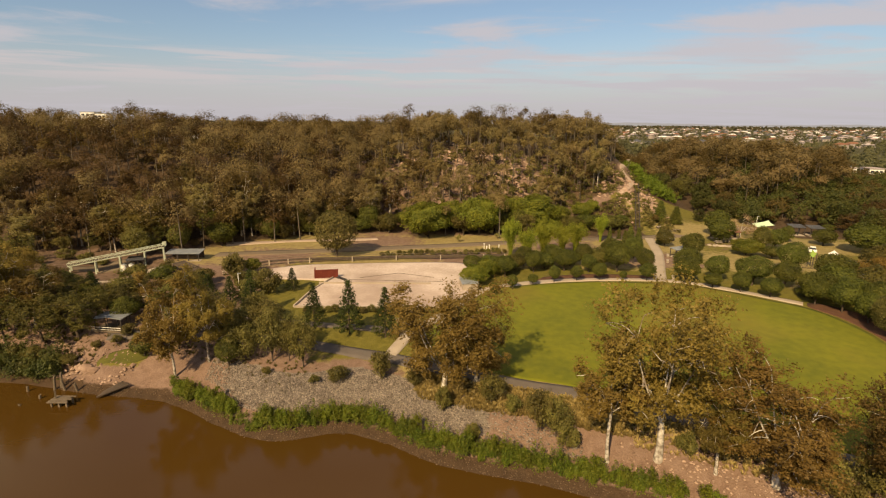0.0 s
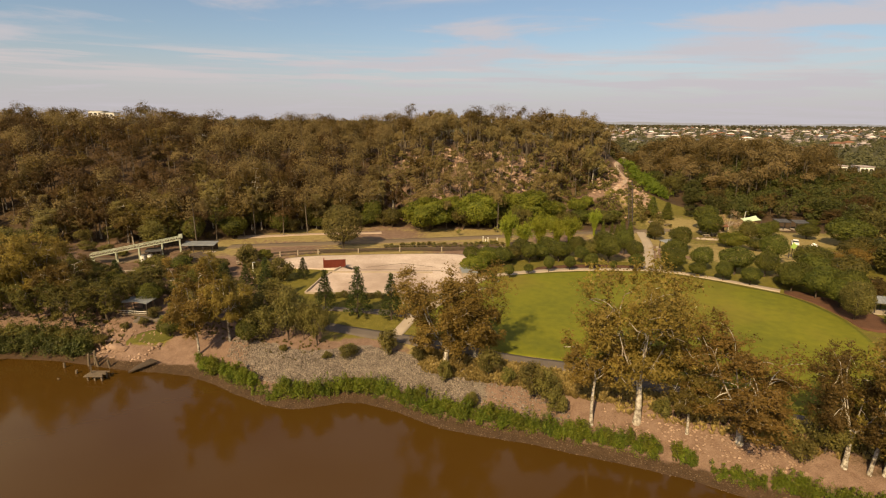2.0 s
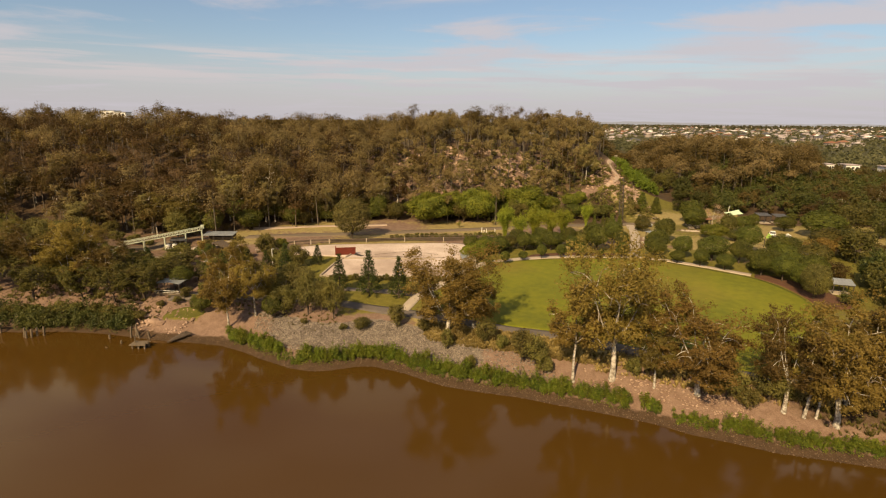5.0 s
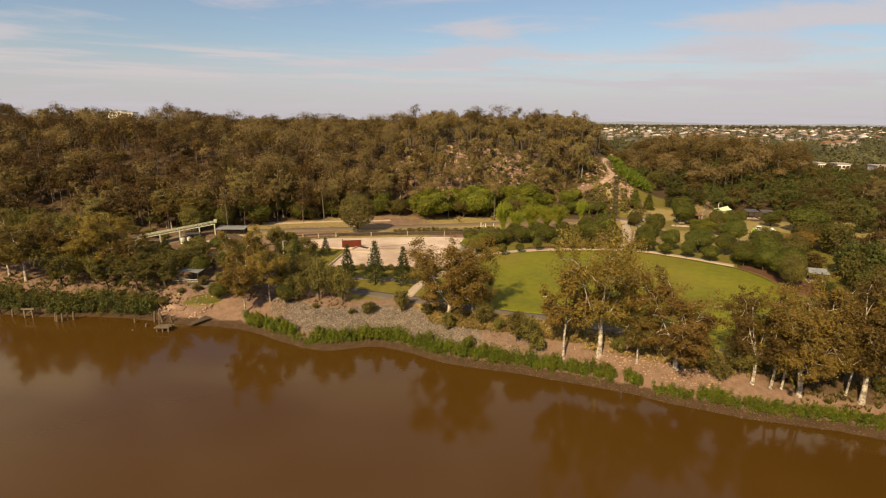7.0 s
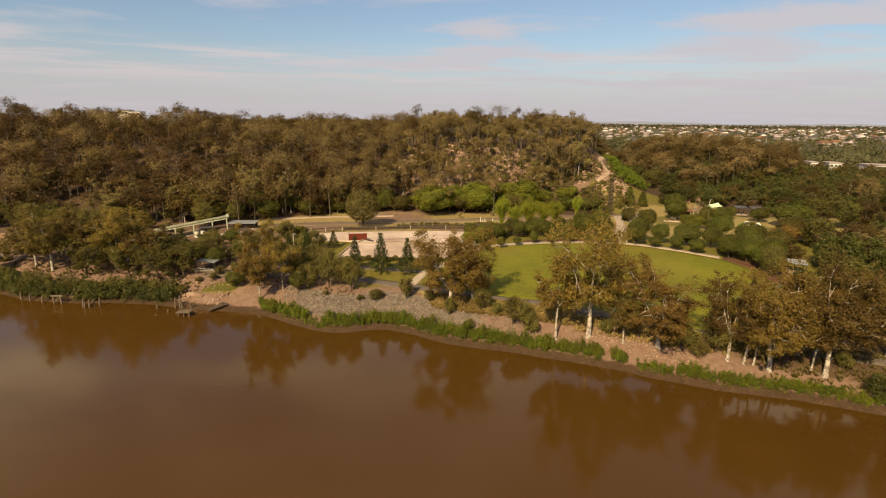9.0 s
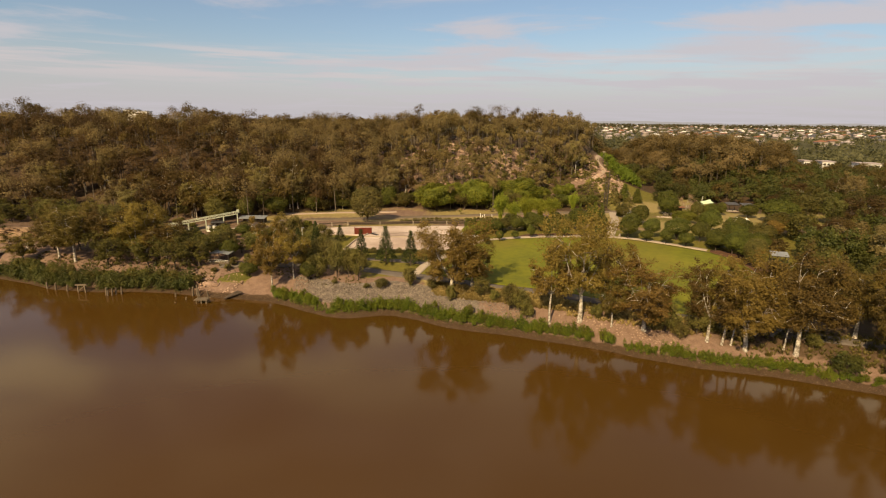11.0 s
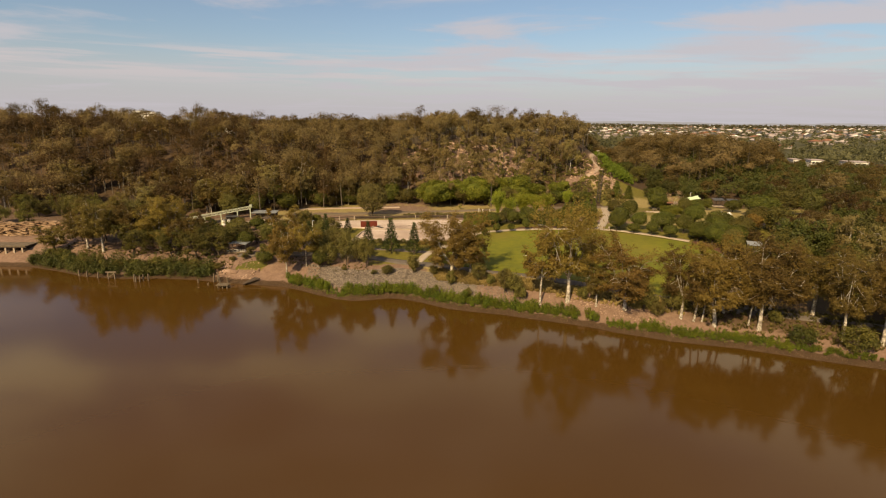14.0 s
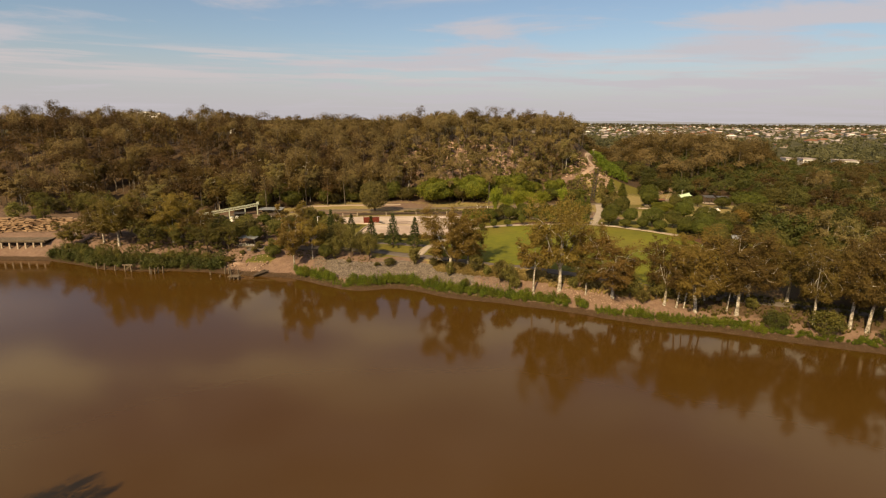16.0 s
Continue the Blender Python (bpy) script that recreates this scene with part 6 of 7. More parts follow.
def stair_tower():
    """The long dark timber stair that climbs the hill."""
    a, b = Vector((58.4, 163.0, on_land(58.4, 163.0))), Vector((67.4, 194.0, on_land(67.4, 194.0, 0.6)))
    s = thing("hill_stair", Matrix.Translation(a), "long dark steel stair climbing the hill", "stair")
    d = b - a
    side = Vector((d.y, -d.x, 0)).normalized() * 0.62
    for o in (side, -side):
        st = part("stringer", bars((o, d + o, 0.2, 0.5)), M_DARKSTEEL, s)
        part("handrail", bars((o + Vector((0, 0, 1.1)), d + o + Vector((0, 0, 1.1)), 0.1)), M_DARKSTEEL, st)
        bm = bmesh.new()
        for k in range(13):
            p = d * (k / 12) + o
            bar(bm, p, p + Vector((0, 0, 1.1)), 0.09)
        part("baluster", bm, M_DARKSTEEL, st)
    n = 44
    for k in range(n):
        p = d * ((k + 0.5) / n)
        bm = bmesh.new()
        box(bm, p, (1.2, 0.42, 0.07), math.degrees(math.atan2(side.y, side.x)))
        part("tread", bm, M_DARKWOOD, s)
    for u in (0.25, 0.5, 0.75, 1.0):
        p = d * u
        z = on_land(a.x + p.x, a.y + p.y) - a.z - 0.5
        part("trestle_leg", bars((p + side, Vector((p.x + side.x, p.y + side.y, z)), 0.2), (p - side, Vector((p.x - side.x, p.y - side.y, z)), 0.2)), M_DARKSTEEL, s)


stair_tower()
head = thing("old_crusher_tower", pose(71.0, 216, on_land(71, 216), 0, 0, 12) @ Matrix.Diagonal((0.55, 0.6, 0.9, 1)), "small pale concrete lookout tower on the hilltop", "tower")
part("base", blocks(((0, 0, 0.6), (3.0, 2.6, 1.6))), M_CONCRETE, head)
part("column", blocks(((-0.7, 0, 2.4), (0.9, 1.6, 2.4)), ((0.9, 0, 2.0), (0.5, 1.4, 1.6))), M_CONCRETE, head)
part("top", blocks(((-0.4, 0, 3.75), (2.0, 2.0, 0.35))), M_CONCRETE, head)

# axis walk: walls and bench
for x, y, w in ((48.6, 111.2, 2.6), (53.2, 126.0, 2.0), (55.4, 131.5, 2.2)):
    bl = thing("park_bench", pose(x, y, on_land(x, y), 0, 0, 70), "pale concrete seat block beside the walk", "bench", "benches by the walk")
    part("seat", blocks(((0, 0, 0.42), (w, 0.55, 0.14))), M_CONCRETE, bl)
    for sx in (-w * 0.38, w * 0.38):
        part("leg", blocks(((sx, 0, 0.17), (0.25, 0.5, 0.42))), M_CONCRETE, bl)
skillion_shed("walk_shelter", 58.2, 131.5, 24, 4.2, 2.4, 2.2, M_ROOF, "small shelter with grey metal roof by the walk", 3, 6, False)

# beyond the lawn
skillion_shed("barbecue_shelter", 106.5, 161.5, -6, 4.2, 3.8, 2.8, M_ROOF_DARK, "barbecue shelter with charcoal skillion roof", 3, 7, False)
skillion_shed("barbecue_shelter", 112.0, 161.0, -6, 4.2, 3.8, 2.6, M_ROOF_DARK, "barbecue shelter with charcoal skillion roof", 3, 7, False)
skillion_shed("lawn_shelter", 80.5, 86.4, -20, 3.8, 3.2, 2.4, M_ROOF, "picnic shelter with pale metal roof", 3, 9, False)
skillion_shed("kiosk", 81.5, 155.0, -8, 8.0, 3.0, 2.3, M_BRICKRED, "low kiosk with reddish roof under trees", 4, 4)


def shade_sail(name, x, y, rz, w, d, h, material, label):
    s = thing(name, pose(x, y, on_land(x, y), 0, 0, rz), label, "shade sail")
    corners = [Vector((-w / 2, -d / 2, h)), Vector((w / 2, -d / 2, h + 0.9)), Vector((w / 2, d / 2, h + 1.6)), Vector((-w / 2, d / 2, h + 0.4))]
    n, v, f = 10, [], []
    for i in range(n + 1):
        for j in range(n + 1):
            u, w_ = i / n, j / n
            p = corners[0] * (1 - u) * (1 - w_) + corners[1] * u * (1 - w_) + corners[2] * u * w_ + corners[3] * (1 - u) * w_
            c = Vector((0, 0, h + 0.5))
            pull = 0.22 * (math.sin(math.pi * u) + math.sin(math.pi * w_)) / 2 * max(abs(2 * u - 1), abs(2 * w_ - 1))
            v.append(p.lerp(c, pull))
    for i in range(n):
        for j in range(n):
            f.append((i * (n + 1) + j, (i + 1) * (n + 1) + j, (i + 1) * (n + 1) + j + 1, i * (n + 1) + j + 1))
    me = raw_mesh("cloth", [p[:] for p in v] + [(p.x, p.y, p.z - 0.03) for p in v], f + [tuple(i + len(v) for i in q[::-1]) for q in f], [material])
    part("cloth", me, None, s)
    for c in corners:
        bm = bmesh.new()
        pole(bm, (c.x * 1.03, c.y * 1.03, -0.1), (c.x * 1.03, c.y * 1.03, c.z + 0.15), 0.09)
        part("mast", bm, M_DARKSTEEL, s)


shade_sail("shade_sail", 96.6, 162.0, -8, 4.8, 4.6, 2.4, M_SAIL, "mint green shade sail on steel masts")
shade_sail("small_shade_sail", 86.4, 123.2, 30, 1.3, 1.1, 2.4, M_LIMESAIL, "small lime green shade sail")
um = thing("playground_umbrella", pose(92.6, 125.0, on_land(92.6, 125.0)), "white peaked umbrella over the playground", "umbrella")
bm = bmesh.new()
bmesh.ops.create_cone(bm, cap_ends=False, segments=6, radius1=1.15, radius2=0.05, depth=0.9, matrix=pose(0, 0, 3.2))
part("canopy", bm, M_WHITE, um)
bm = bmesh.new()
pole(bm, (0, 0, 0), (0, 0, 3.5), 0.07)
part("mast", bm, M_DARKSTEEL, um)
for k in range(9):
    fp = thing("fence_panel", pose(83.5 + k * 1.5, 121.6 - k * 0.55, on_land(83.5 + k * 1.5, 121.6 - k * 0.55), 0, 0, -20), "dark steel playground fence panel", "fence", "playground fence")
    part("top_rail", bars(((-0.75, 0, 1.1), (0.75, 0, 1.1), 0.06)), M_DARKSTEEL, fp)
    part("bottom_rail", bars(((-0.75, 0, 0.2), (0.75, 0, 0.2), 0.06)), M_DARKSTEEL, fp)
    for j in range(6):
        part("picket", bars(((-0.7 + j * 0.28, 0, 0), (-0.7 + j * 0.28, 0, 1.15), 0.04)), M_DARKSTEEL, fp)
for x, y in ((94.0, 116.4), (91.2, 118.2), (89.0, 115.6)):
    pl = thing("play_mound", pose(x, y, on_land(x, y, 0.1)), "pale lilac play boulder", "play equipment", "play boulders")
    bm = bmesh.new()
    bmesh.ops.create_icosphere(bm, subdivisions=2, radius=1.0, matrix=Matrix.Diagonal((1.3, 0.9, 0.6, 1)))
    part("mound", bm, M_BLUEPAVE, pl)


def parked_car(x, y, rz, paint, label):
    c = thing("car", pose(x, y, on_land(x, y), 0, 0, rz), label, "car", "parked cars")
    bm = bmesh.new()
    v = box(bm, (0, 0, 0.72), (4.3, 1.75, 0.72))
    bmesh.ops.bevel(bm, geom=bm.edges[:], offset=0.16, segments=2, affect="EDGES")
    part("body", bm, paint, c)
    bm = bmesh.new()
    v = box(bm, (-0.2, 0, 1.28), (2.4, 1.5, 0.5))
    for q in v:
        if q.co.z > 1.3:
            q.co.x = -0.2 + (q.co.x + 0.2) * 0.72
            q.co.y *= 0.86
    part("cabin", bm, M_GLASS, c, "dark glazed cabin")
    part("roof", blocks(((-0.2, 0, 1.55), (1.75, 1.3, 0.06))), paint, c)
    for wx in (-1.35, 1.35):
        for wy in (-0.82, 0.82):
            bm = bmesh.new()
            pole(bm, (wx, wy - 0.1, 0.32), (wx, wy + 0.1, 0.32), 0.32, 0.32, 14)
            part("wheel", bm, M_DARKSTEEL, c)


parked_car(96.4, 138.0, 60, M_WHITE, "white parked car near the playground")
parked_car(62.6, 150.2, 20, M_ROOF, "silver car on the park road")

# light poles
for x, y, h in ((-42.5, 98.4, 4.2), (98, 168, 4.5)):
    lp = thing("street_lamp", pose(x, y, on_land(x, y)), "slim pale park lamp post", "lamp", "park lamps")
    bm = bmesh.new()
    pole(bm, (0, 0, -0.1), (0, 0, h), 0.11, 0.07)
    part("mast", bm, M_WHITE, lp)
    part("lamp_head", blocks(((0.25, 0, h), (0.7, 0.24, 0.12))), M_ROOF, lp)
for x, y, rz in ((66, 165.5, 8), (70.5, 163.0, 5), (-50, 110, 20), (79, 149, -10), (76, 147.5, 0)):
    tb = thing("picnic_table", pose(x, y, on_land(x, y), 0, 0, rz), "pale park picnic table with benches", "table", "picnic tables")
    part("tabletop", blocks(((0, 0, 0.74), (1.8, 0.75, 0.07))), M_CONCRETE, tb)
    for sy in (-0.65, 0.65):
        part("bench", blocks(((0, sy, 0.44), (1.8, 0.3, 0.06))), M_CONCRETE, tb)
    for sx in (-0.6, 0.6):
        part("leg", blocks(((sx, 0, 0.36), (0.12, 1.3, 0.72))), M_WOOD, tb)

# ---- wharf ruins in the water ----


def stump(x, y, h, lean, r=0.2):
    s = thing("wharf_pile", pose(x, y, min(0.0, on_land(x, y)) - 0.4, lean, lean * 0.6, lean * 30), "broken weathered timber wharf pile", "timber pile", "old wharf piles")
    bm = bmesh.new()
    pole(bm, (0, 0, 0), (0, 0, h + 0.4), r * 1.1, r * 0.85, 9)
    for v in bm.verts:
        if v.co.z > h:
            v.co.z += random.uniform(-0.3, 0.15)
    part("shaft", bm, M_WOOD, s)


for row in ((-61.8, 66.6, 1.5, 10), (-60.6, 68.2, 1.3, 4), (-60.4, 71.0, 2.2, -4), (-59.6, 71.4, 2.5, 3), (-58.6, 70.8, 1.8, 8), (-80.2, 70.2, 2.4, 4), (-79.6, 69.9, 2.1, -3), (-78.8, 70.2, 2.3, 3), (-78.3, 70.9, 2.0, 5), (-77.2, 71.2, 2.2, -4), (-91, 72.6, 1.6, 4), (-94.5, 73.6, 1.7, -5), (-97, 74.2, 1.6, 6), (-64, 70.2, 1.4, 5), (-56.5, 70.6, 1.6, -8)):
    stump(*row)
bent = thing("wharf_bent", pose(-87.0, 72.0, 0), "weathered timber wharf frame with crossbeam", "wharf ruin")
for sx in (-0.8, 0.8):
    part("timber_post", bars(((sx * 1.1, 0, -1.5), (sx, 0, 2.0), 0.28)), M_WOOD, bent)
part("headstock", bars(((-1.4, 0, 1.8), (1.4, 0, 1.9), 0.3)), M_WOOD, bent)
part("brace", bars(((-0.8, 0, 0.4), (0.8, 0, 1.6), 0.16)), M_WOOD, bent)
raft = thing("wharf_platform", pose(-56.0, 66.7, 0), "small broken timber landing platform on piles", "wharf ruin")
for sx in (-1.1, 0, 1.1):
    for sy in (-0.6, 0.6):
        part("timber_post", bars(((sx, sy, -1.6), (sx, sy, 0.75), 0.24)), M_WOOD, raft)
for k in range(7):
    part("plank", bars(((-1.5, -0.9 + k * 0.3, 0.82 + 0.04 * (k % 2)), (1.5 - 0.25 * (k % 3), -0.9 + k * 0.3, 0.86), 0.26, 0.09)), M_WOOD, raft)
part("mooring_post", bars(((-1.0, 0.2, 0.6), (-1.05, 0.25, 2.2), 0.2)), M_WOOD, raft)
slip = thing("slipway_timbers", pose(-50.6, 70.2, on_land(-50.6, 70.2), 0, 0, 35), "fallen dark slipway timbers on the mud", "timbers")
for k in range(6):
    part("timber", bars(((-2.3 + 0.2 * k, -0.7 + k * 0.28, 0.1), (2.0 - 0.15 * k, -0.6 + k * 0.3, 0.95), 0.2)), M_DARKWOOD, slip)
outcrop = thing("rock_outcrop", pose(-57.6, 74.6, on_land(-57.6, 74.6)), "pale eroded sandstone step on the bank", "rock")
for k, (dx, dy, s) in enumerate(((0, 0, 1.2), (1.5, -0.6, 0.9), (-1.4, 0.3, 0.8), (0.6, 0.9, 0.9), (2.0, 0.4, 0.7))):
    bm = bmesh.new()
    bmesh.ops.create_icosphere(bm, subdivisions=2, radius=s, matrix=Matrix.Translation((dx, dy, 0.1)) @ Matrix.Diagonal((1.2, 0.8, 0.55, 1)))
    for v in bm.verts:
        v.co += Vector(noise.noise_vector(v.co * 1.7 + Vector((k * 7, 0, 0)))) * 0.25
    part("boulder", bm, M_PALESTONE, outcrop)

# boardwalk and sandstone wall beside the old wharf
bw = thing("boardwalk", pose(-138, 87.8, 0, 0, 0, 4), "grey timber boardwalk on white piles over the water", "boardwalk")
deck = part("deck", blocks(((0, 0.6, 4.35), (34, 5.0, 0.16))), M_WOOD, bw)
for k in range(56):
    part("plank", blocks(((-16.9 + k * 0.61, 0.6, 4.46), (0.56, 5.2, 0.07))), M_WOOD, deck)
for k in range(15):
    part("pile", blocks(((-16.4 + k * 2.3, -1.6, 1.7), (0.42, 0.42, 5.2))), M_CONCRETE, bw, "pale concrete pile")
part("kerb_beam", blocks(((0, -1.95, 4.5), (34, 0.25, 0.35))), M_WOOD, bw)
part("stringer", blocks(((0, -1.7, 4.15), (34, 0.3, 0.3)), ((0, 2.6, 4.15), (34, 0.3, 0.3))), M_DARKWOOD, bw)


def sandstone_wall():
    """A low cut cliff: courses of uneven blocks with joints between."""
    w = thing("wall_sandstone", pose(-131, 98.0, 0, 0, 0, 5), "pale orange sandstone cutting behind the boardwalk", "rock wall", kind="structure")
    rng = random.Random(8)
    meshes = []
    for k in range(5):
        bm = bmesh.new()
        bmesh.ops.create_cube(bm, size=1.0)
        bmesh.ops.bevel(bm, geom=bm.edges[:], offset=0.07, segments=1, affect="EDGES")
        for v in bm.verts:
            v.co += Vector((rng.uniform(-0.2, 0.2), rng.uniform(-0.2, 0.2), rng.uniform(-0.2, 0.2)))
        me = bpy.data.meshes.new("block")
        bm.to_mesh(me)
        bm.free()
        me.materials.append(M_CUTTING)
        meshes.append(me)
    for row in range(12):
        x = -19.0 + rng.uniform(-1, 1)
        while x < 15.5:
            L = rng.uniform(0.9, 2.4)
            ob = new("block", rng.choice(meshes))
            ob.parent = w
            tall = rng.uniform(0.28, 0.55)
            ob.matrix_basis = pose(x + L / 2, row * 0.26 + rng.uniform(-0.7, 0.5), 4.3 + row * 0.38 + 0.3 * math.sin(x * 0.4), rng.uniform(-7, 7), rng.uniform(-5, 5), rng.uniform(-14, 14)) @ Matrix.Diagonal((L, 1.7, tall, 1))
            x += L * rng.uniform(0.85, 1.15)
    part("backing", blocks(((-2, 2.6, 5.4), (36, 2.0, 5.0))), M_MULCH, w)


sandstone_wall()
rng_w = random.Random(9)
for k in range(16):
    shrub.stand(-150 + k * 2.2 + rng_w.uniform(-0.8, 0.8), 101.5 + rng_w.uniform(-1, 2.5), rng_w.uniform(1.6, 3.4), rng_w.uniform(1.2, 2.2), label="dry brown bush above the sandstone cutting")

# ---- white buildings on the ridge ----
for x, y, w, top in ((-254, 346, 7, 43.6), (-240, 350, 9, 44.8), (-228, 344, 8, 43.8), (-172, 348, 5, 40.6)):
    base = on_land(x, y)
    bl = thing("apartment_block", pose(x, y, base, 0, 0, 8), "white flat-roofed building beyond the wooded ridge", "building", "buildings on the ridge")
    wall = part("wall", blocks(((0, 0, (top - base) / 2), (w, 9, top - base + 1))), M_WHITE, bl)
    part("parapet", blocks(((0, 0, top - base + 0.6), (w + 0.5, 9.5, 0.35))), M_ROOF, bl)
    for k in range(3):
        part("window", blocks(((-w * 0.3 + k * w * 0.3, -4.52, top - base - 1.2), (w * 0.18, 0.1, 1.2))), M_GLASS, wall)

# ---- far hills and houses beyond the hill ----


def far_hills():
    """A low range closing the horizon view, haze put into colour and glow."""
    m = bpy.data.materials.new("haze_glow_hills")
    m.use_nodes = True
    n, l = m.node_tree.nodes, m.node_tree.links
    b = n["Principled BSDF"]
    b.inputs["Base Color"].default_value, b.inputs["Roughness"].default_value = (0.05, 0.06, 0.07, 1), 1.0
    # emission lifts the hills towards the sky's tone in place of real haze
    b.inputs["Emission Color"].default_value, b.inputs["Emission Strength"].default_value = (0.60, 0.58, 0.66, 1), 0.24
    a = np.linspace(radians(-62), radians(62), 420)
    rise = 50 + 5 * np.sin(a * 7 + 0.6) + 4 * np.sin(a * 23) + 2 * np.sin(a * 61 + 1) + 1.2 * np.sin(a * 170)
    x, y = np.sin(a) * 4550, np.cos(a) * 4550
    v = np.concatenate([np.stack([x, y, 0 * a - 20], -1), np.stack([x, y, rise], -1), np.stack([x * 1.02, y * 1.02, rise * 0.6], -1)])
    i, q = np.arange(len(a) - 1), len(a)
    f = np.concatenate([np.stack([i + k * q, i + 1 + k * q, i + 1 + (k + 1) * q, i + (k + 1) * q], -1) for k in (0, 1)])
    tagged(new("backdrop", raw_mesh("backdrop", v, f, [m], smooth=True)), "low blue-grey hills, haze put in by a faint glow", "hills", kind="structure")


far_hills()


def house_meshes(w, d, h, roof_m, pitch):
    bm = bmesh.new()
    box(bm, (0, 0, h / 2 - 0.5), (w, d, h + 1))
    wall = bpy.data.meshes.new("wall")
    bm.to_mesh(wall), bm.free()
    wall.materials.append(M_RENDER)
    e, r = 0.6, pitch
    v = [(-w / 2 - e, -d / 2 - e, h), (w / 2 + e, -d / 2 - e, h), (w / 2 + e, d / 2 + e, h), (-w / 2 - e, d / 2 + e, h), (-w / 2 + d / 2, 0, h + r), (w / 2 - d / 2, 0, h + r)]
    f = [(0, 1, 5, 4), (1, 2, 5, 5), (2, 3, 4, 5), (3, 0, 4, 4), (3, 2, 1, 0)]
    roof = bpy.data.meshes.new("roof")
    roof.from_pydata(v, [], [tuple(dict.fromkeys(q)) for q in f])
    roof.materials.append(roof_m)
    bm = bmesh.new()
    box(bm, (0, 0, 0), (1.6, 0.12, 1.2))
    win = bpy.data.meshes.new("window")
    bm.to_mesh(win), bm.free()
    win.materials.append(M_GLASS)
    return wall, roof, win, w, d, h


HOUSES = [house_meshes(12, 8, 3.0, M_BRICKRED, 2.4), house_meshes(13, 9, 5.2, M_BRICKRED, 2.2), house_meshes(12, 8.5, 3.0, M_ROOF_CREAM, 2.2), house_meshes(14, 9, 3.2, M_ROOF_DARK, 2.2), house_meshes(14, 9, 5.4, M_WHITE, 1.6)]
HOUSE_WORDS = ["cream house with a terracotta roof", "two-storey cream house with terracotta roof", "cream house with a pale roof", "cream house with a charcoal roof", "large white two-storey house with pale roof"]
rng_h = random.Random(12)
placed = []
while len(placed) < 290:
    y = 560 + 1450 * rng_h.random() ** 1.15
    x = (y + 40) * rng_h.uniform(0.16, 0.98)
    if any(abs(x - a) < 18 and abs(y - b) < 16 for a, b in placed) or (y < 500 and x < 0.66 * (y + 32)) or (y < 345 and x < 290):
        continue
    placed.append((x, y))
    k = rng_h.choice([0, 1, 2, 2, 4, 3, 3, 2])
    wall, roof, win, w, d, h = HOUSES[k]
    ob = thing("house", pose(x, y, on_land(x, y, 0.2), 0, 0, rng_h.uniform(-25, 25)), HOUSE_WORDS[k] + " in the far suburb", "house", "houses of the far suburb")
    for nm, me in (("wall", wall), ("roof", roof)):
        part(nm, me, None, ob)
    for wx in (-w * 0.3, 0.0, w * 0.3):
        wo = part("window", win, None, ob)
        wo.location = (wx, -d / 2 - 0.05, 1.7)


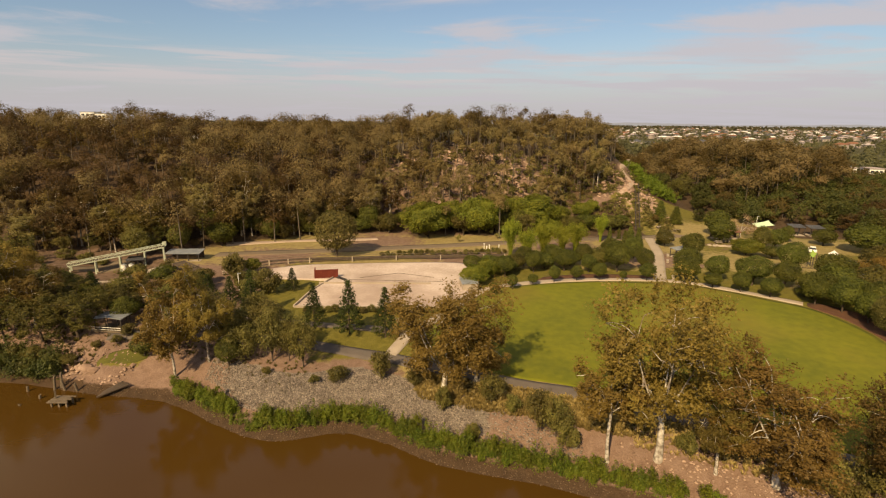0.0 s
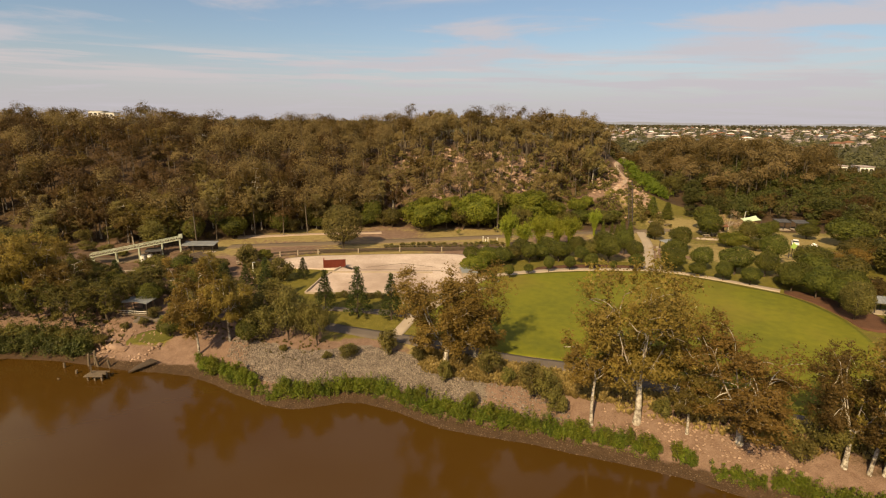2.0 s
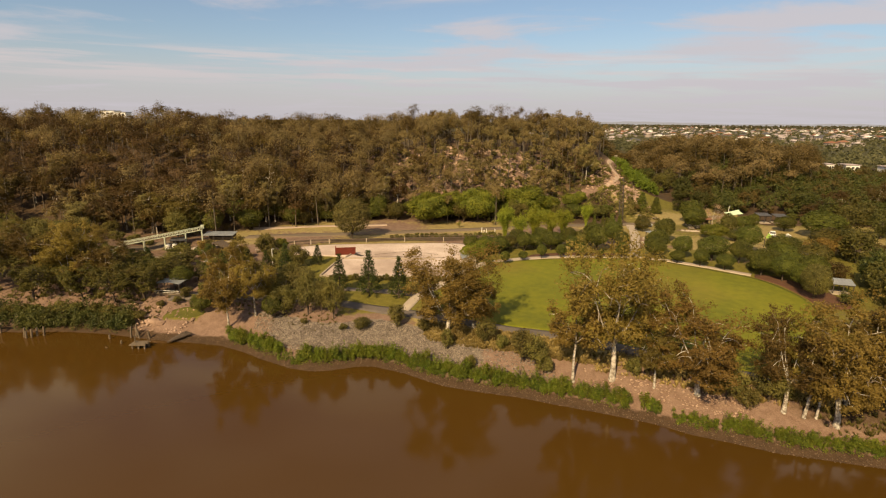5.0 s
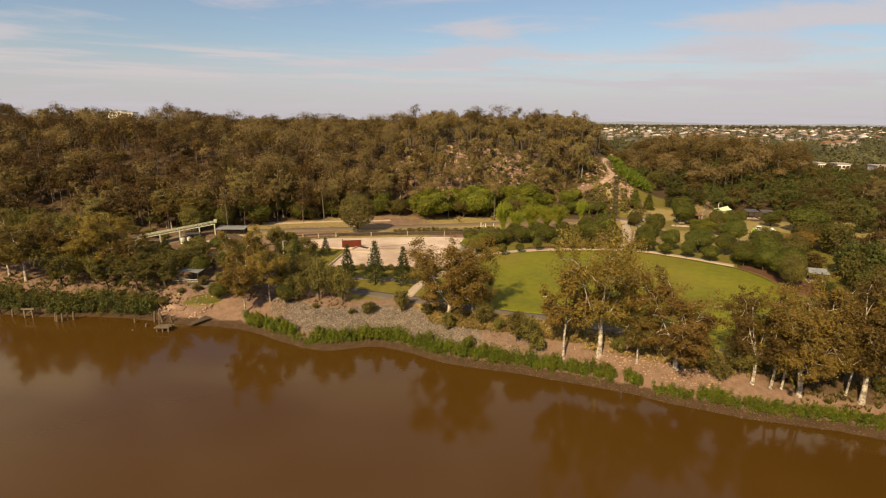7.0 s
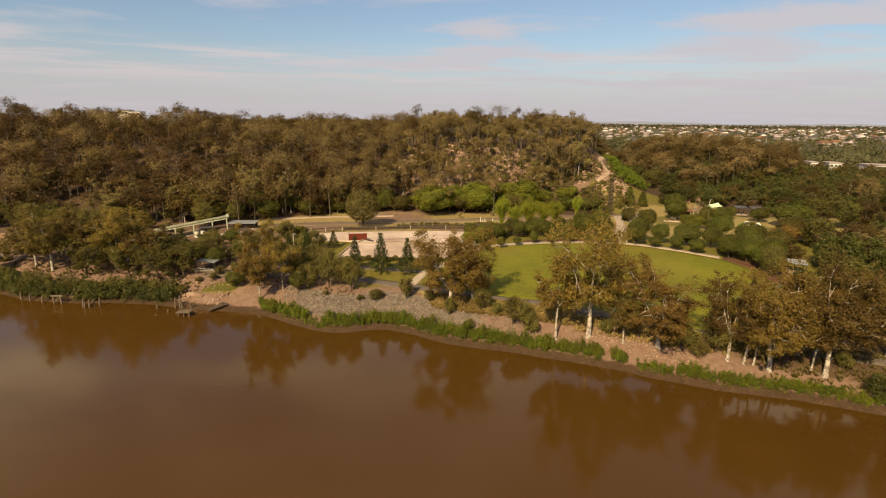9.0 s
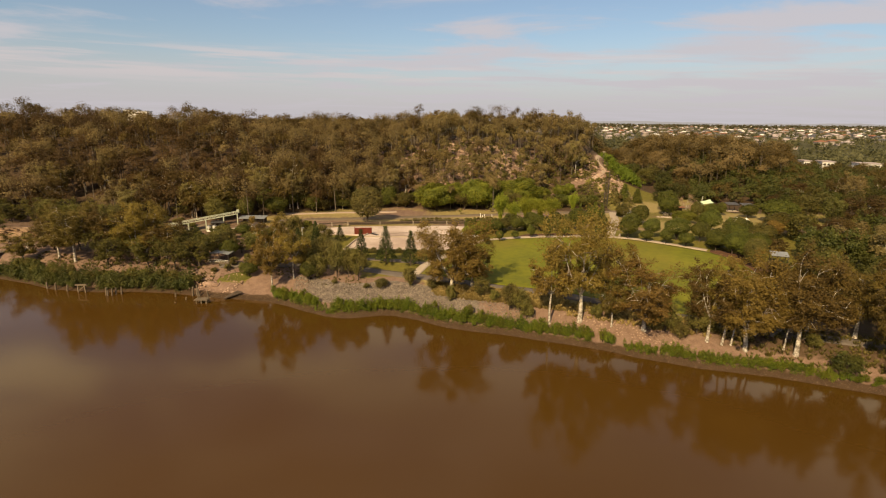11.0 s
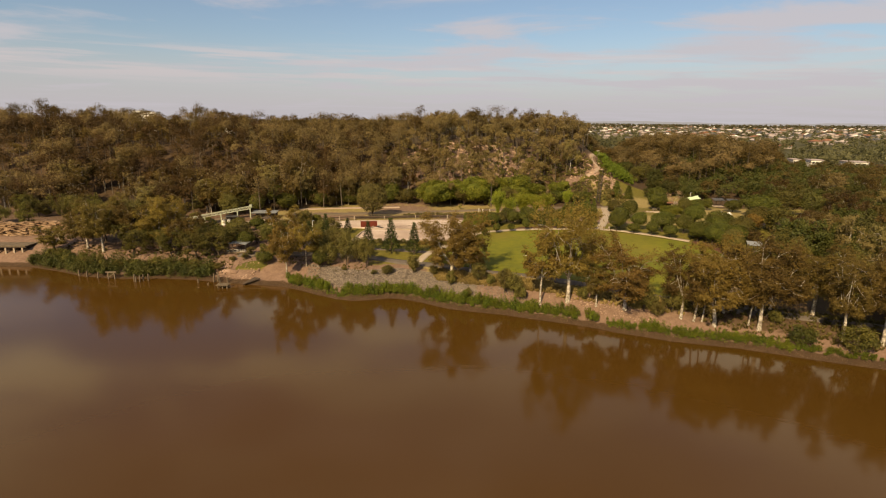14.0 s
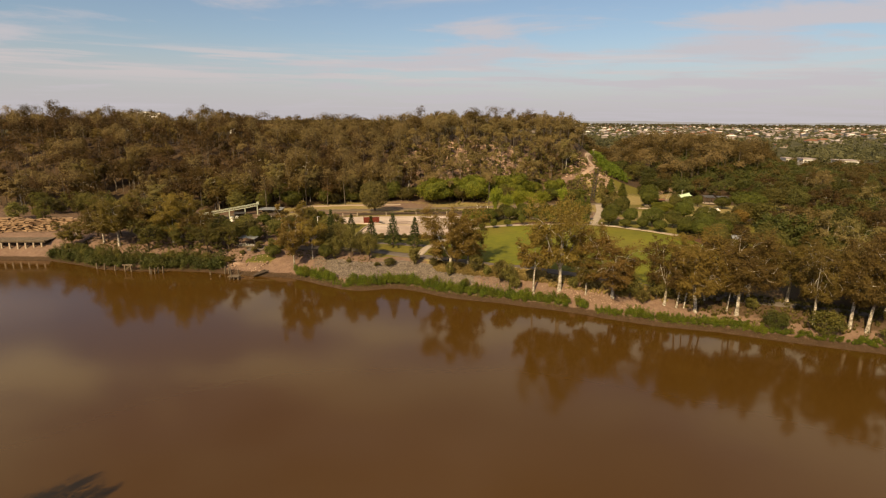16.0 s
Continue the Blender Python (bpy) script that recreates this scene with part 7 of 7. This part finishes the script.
def far_houses(count):
    """Small pale houses too far off to tell apart: walls and hipped roofs in one mesh."""
    rng = np.random.default_rng(33)
    y = 820 + 2700 * rng.random(count) ** 1.25
    x = (y + 40) * rng.uniform(0.10, 1.0, count)
    w, d, h, e = rng.uniform(7, 12, count), rng.uniform(7, 10, count), rng.uniform(3.2, 5.6, count), rng.uniform(1.6, 2.6, count)
    z = land(x, y)
    v = np.empty((count, 16, 3))
    for k, (sx, sy) in enumerate(((-1, -1), (1, -1), (1, 1), (-1, 1))):
        v[:, k] = np.stack([x + sx * w / 2, y + sy * d / 2, z - 1], -1)
        v[:, 4 + k] = np.stack([x + sx * w / 2, y + sy * d / 2, z + h], -1)
        v[:, 8 + k] = np.stack([x + sx * (w / 2 + 0.6), y + sy * (d / 2 + 0.6), z + h], -1)
        v[:, 12 + k] = np.stack([x + sx * w * 0.22, y + sy * 0.3, z + h + e], -1)
    quad = [(k + o, (k + 1) % 4 + o, (k + 1) % 4 + 4 + o, k + 4 + o) for o in (0, 8) for k in range(4)] + [(12, 13, 14, 15), (11, 10, 9, 8)]
    f = (np.array(quad)[None] + np.arange(count)[:, None, None] * 16).reshape(-1, 4)
    roof = rng.choice([1, 2, 4, 4, 3, 2, 4, 2], count)
    slots = np.repeat(roof[:, None], 10, 1)
    slots[:, :4] = 0
    tagged(new("far_houses", raw_mesh("far_houses", v.reshape(-1, 3), f, [M_RENDER, M_BRICKRED, M_ROOF_CREAM, M_WHITE, M_ROOF_DARK], slots=slots.ravel())), "pale houses spread over the distant suburb", "houses", kind="stuff")


far_houses(900)
for x, y, w in ((221, 300, 4.0), (232, 297, 7.0), (251, 288, 11.5)):
    wh = thing("warehouse", pose(x, y, on_land(x, y), 0, 0, -12), "low cream warehouse with a flat grey roof", "warehouse", "warehouses beyond the valley")
    part("wall", blocks(((0, 0, 2.6), (w, 10, 5.8))), M_WHITE, wh)
    part("roof", blocks(((0, 0, 5.7), (w + 0.8, 10.8, 0.4))), M_ROOF_CREAM, wh)
    for k in range(3):
        part("window", blocks(((-w * 0.3 + k * w * 0.3, -5.02, 4.0), (w * 0.2, 0.1, 1.2))), M_GLASS, wh)

# pale boulders edging the garden by the kiosk
rng_b = random.Random(14)
for k in range(12):
    x, y = 72.5 + k * 0.75 + rng_b.uniform(-0.2, 0.2), 144.6 - 0.12 * k + rng_b.uniform(-0.4, 0.4)
    bo = thing("boulder", pose(x, y, on_land(x, y), 0, 0, rng_b.uniform(0, 180)), "pale sandstone boulder edging a garden bed", "boulder", "boulders by the kiosk")
    bm = bmesh.new()
    bmesh.ops.create_icosphere(bm, subdivisions=2, radius=0.55, matrix=Matrix.Diagonal((1.3, 0.9, 0.75, 1)))
    for v in bm.verts:
        v.co += Vector(noise.noise_vector(v.co * 1.9 + Vector((k * 5, 0, 0)))) * 0.16
    part("rock", bm, M_CONCRETE, bo)
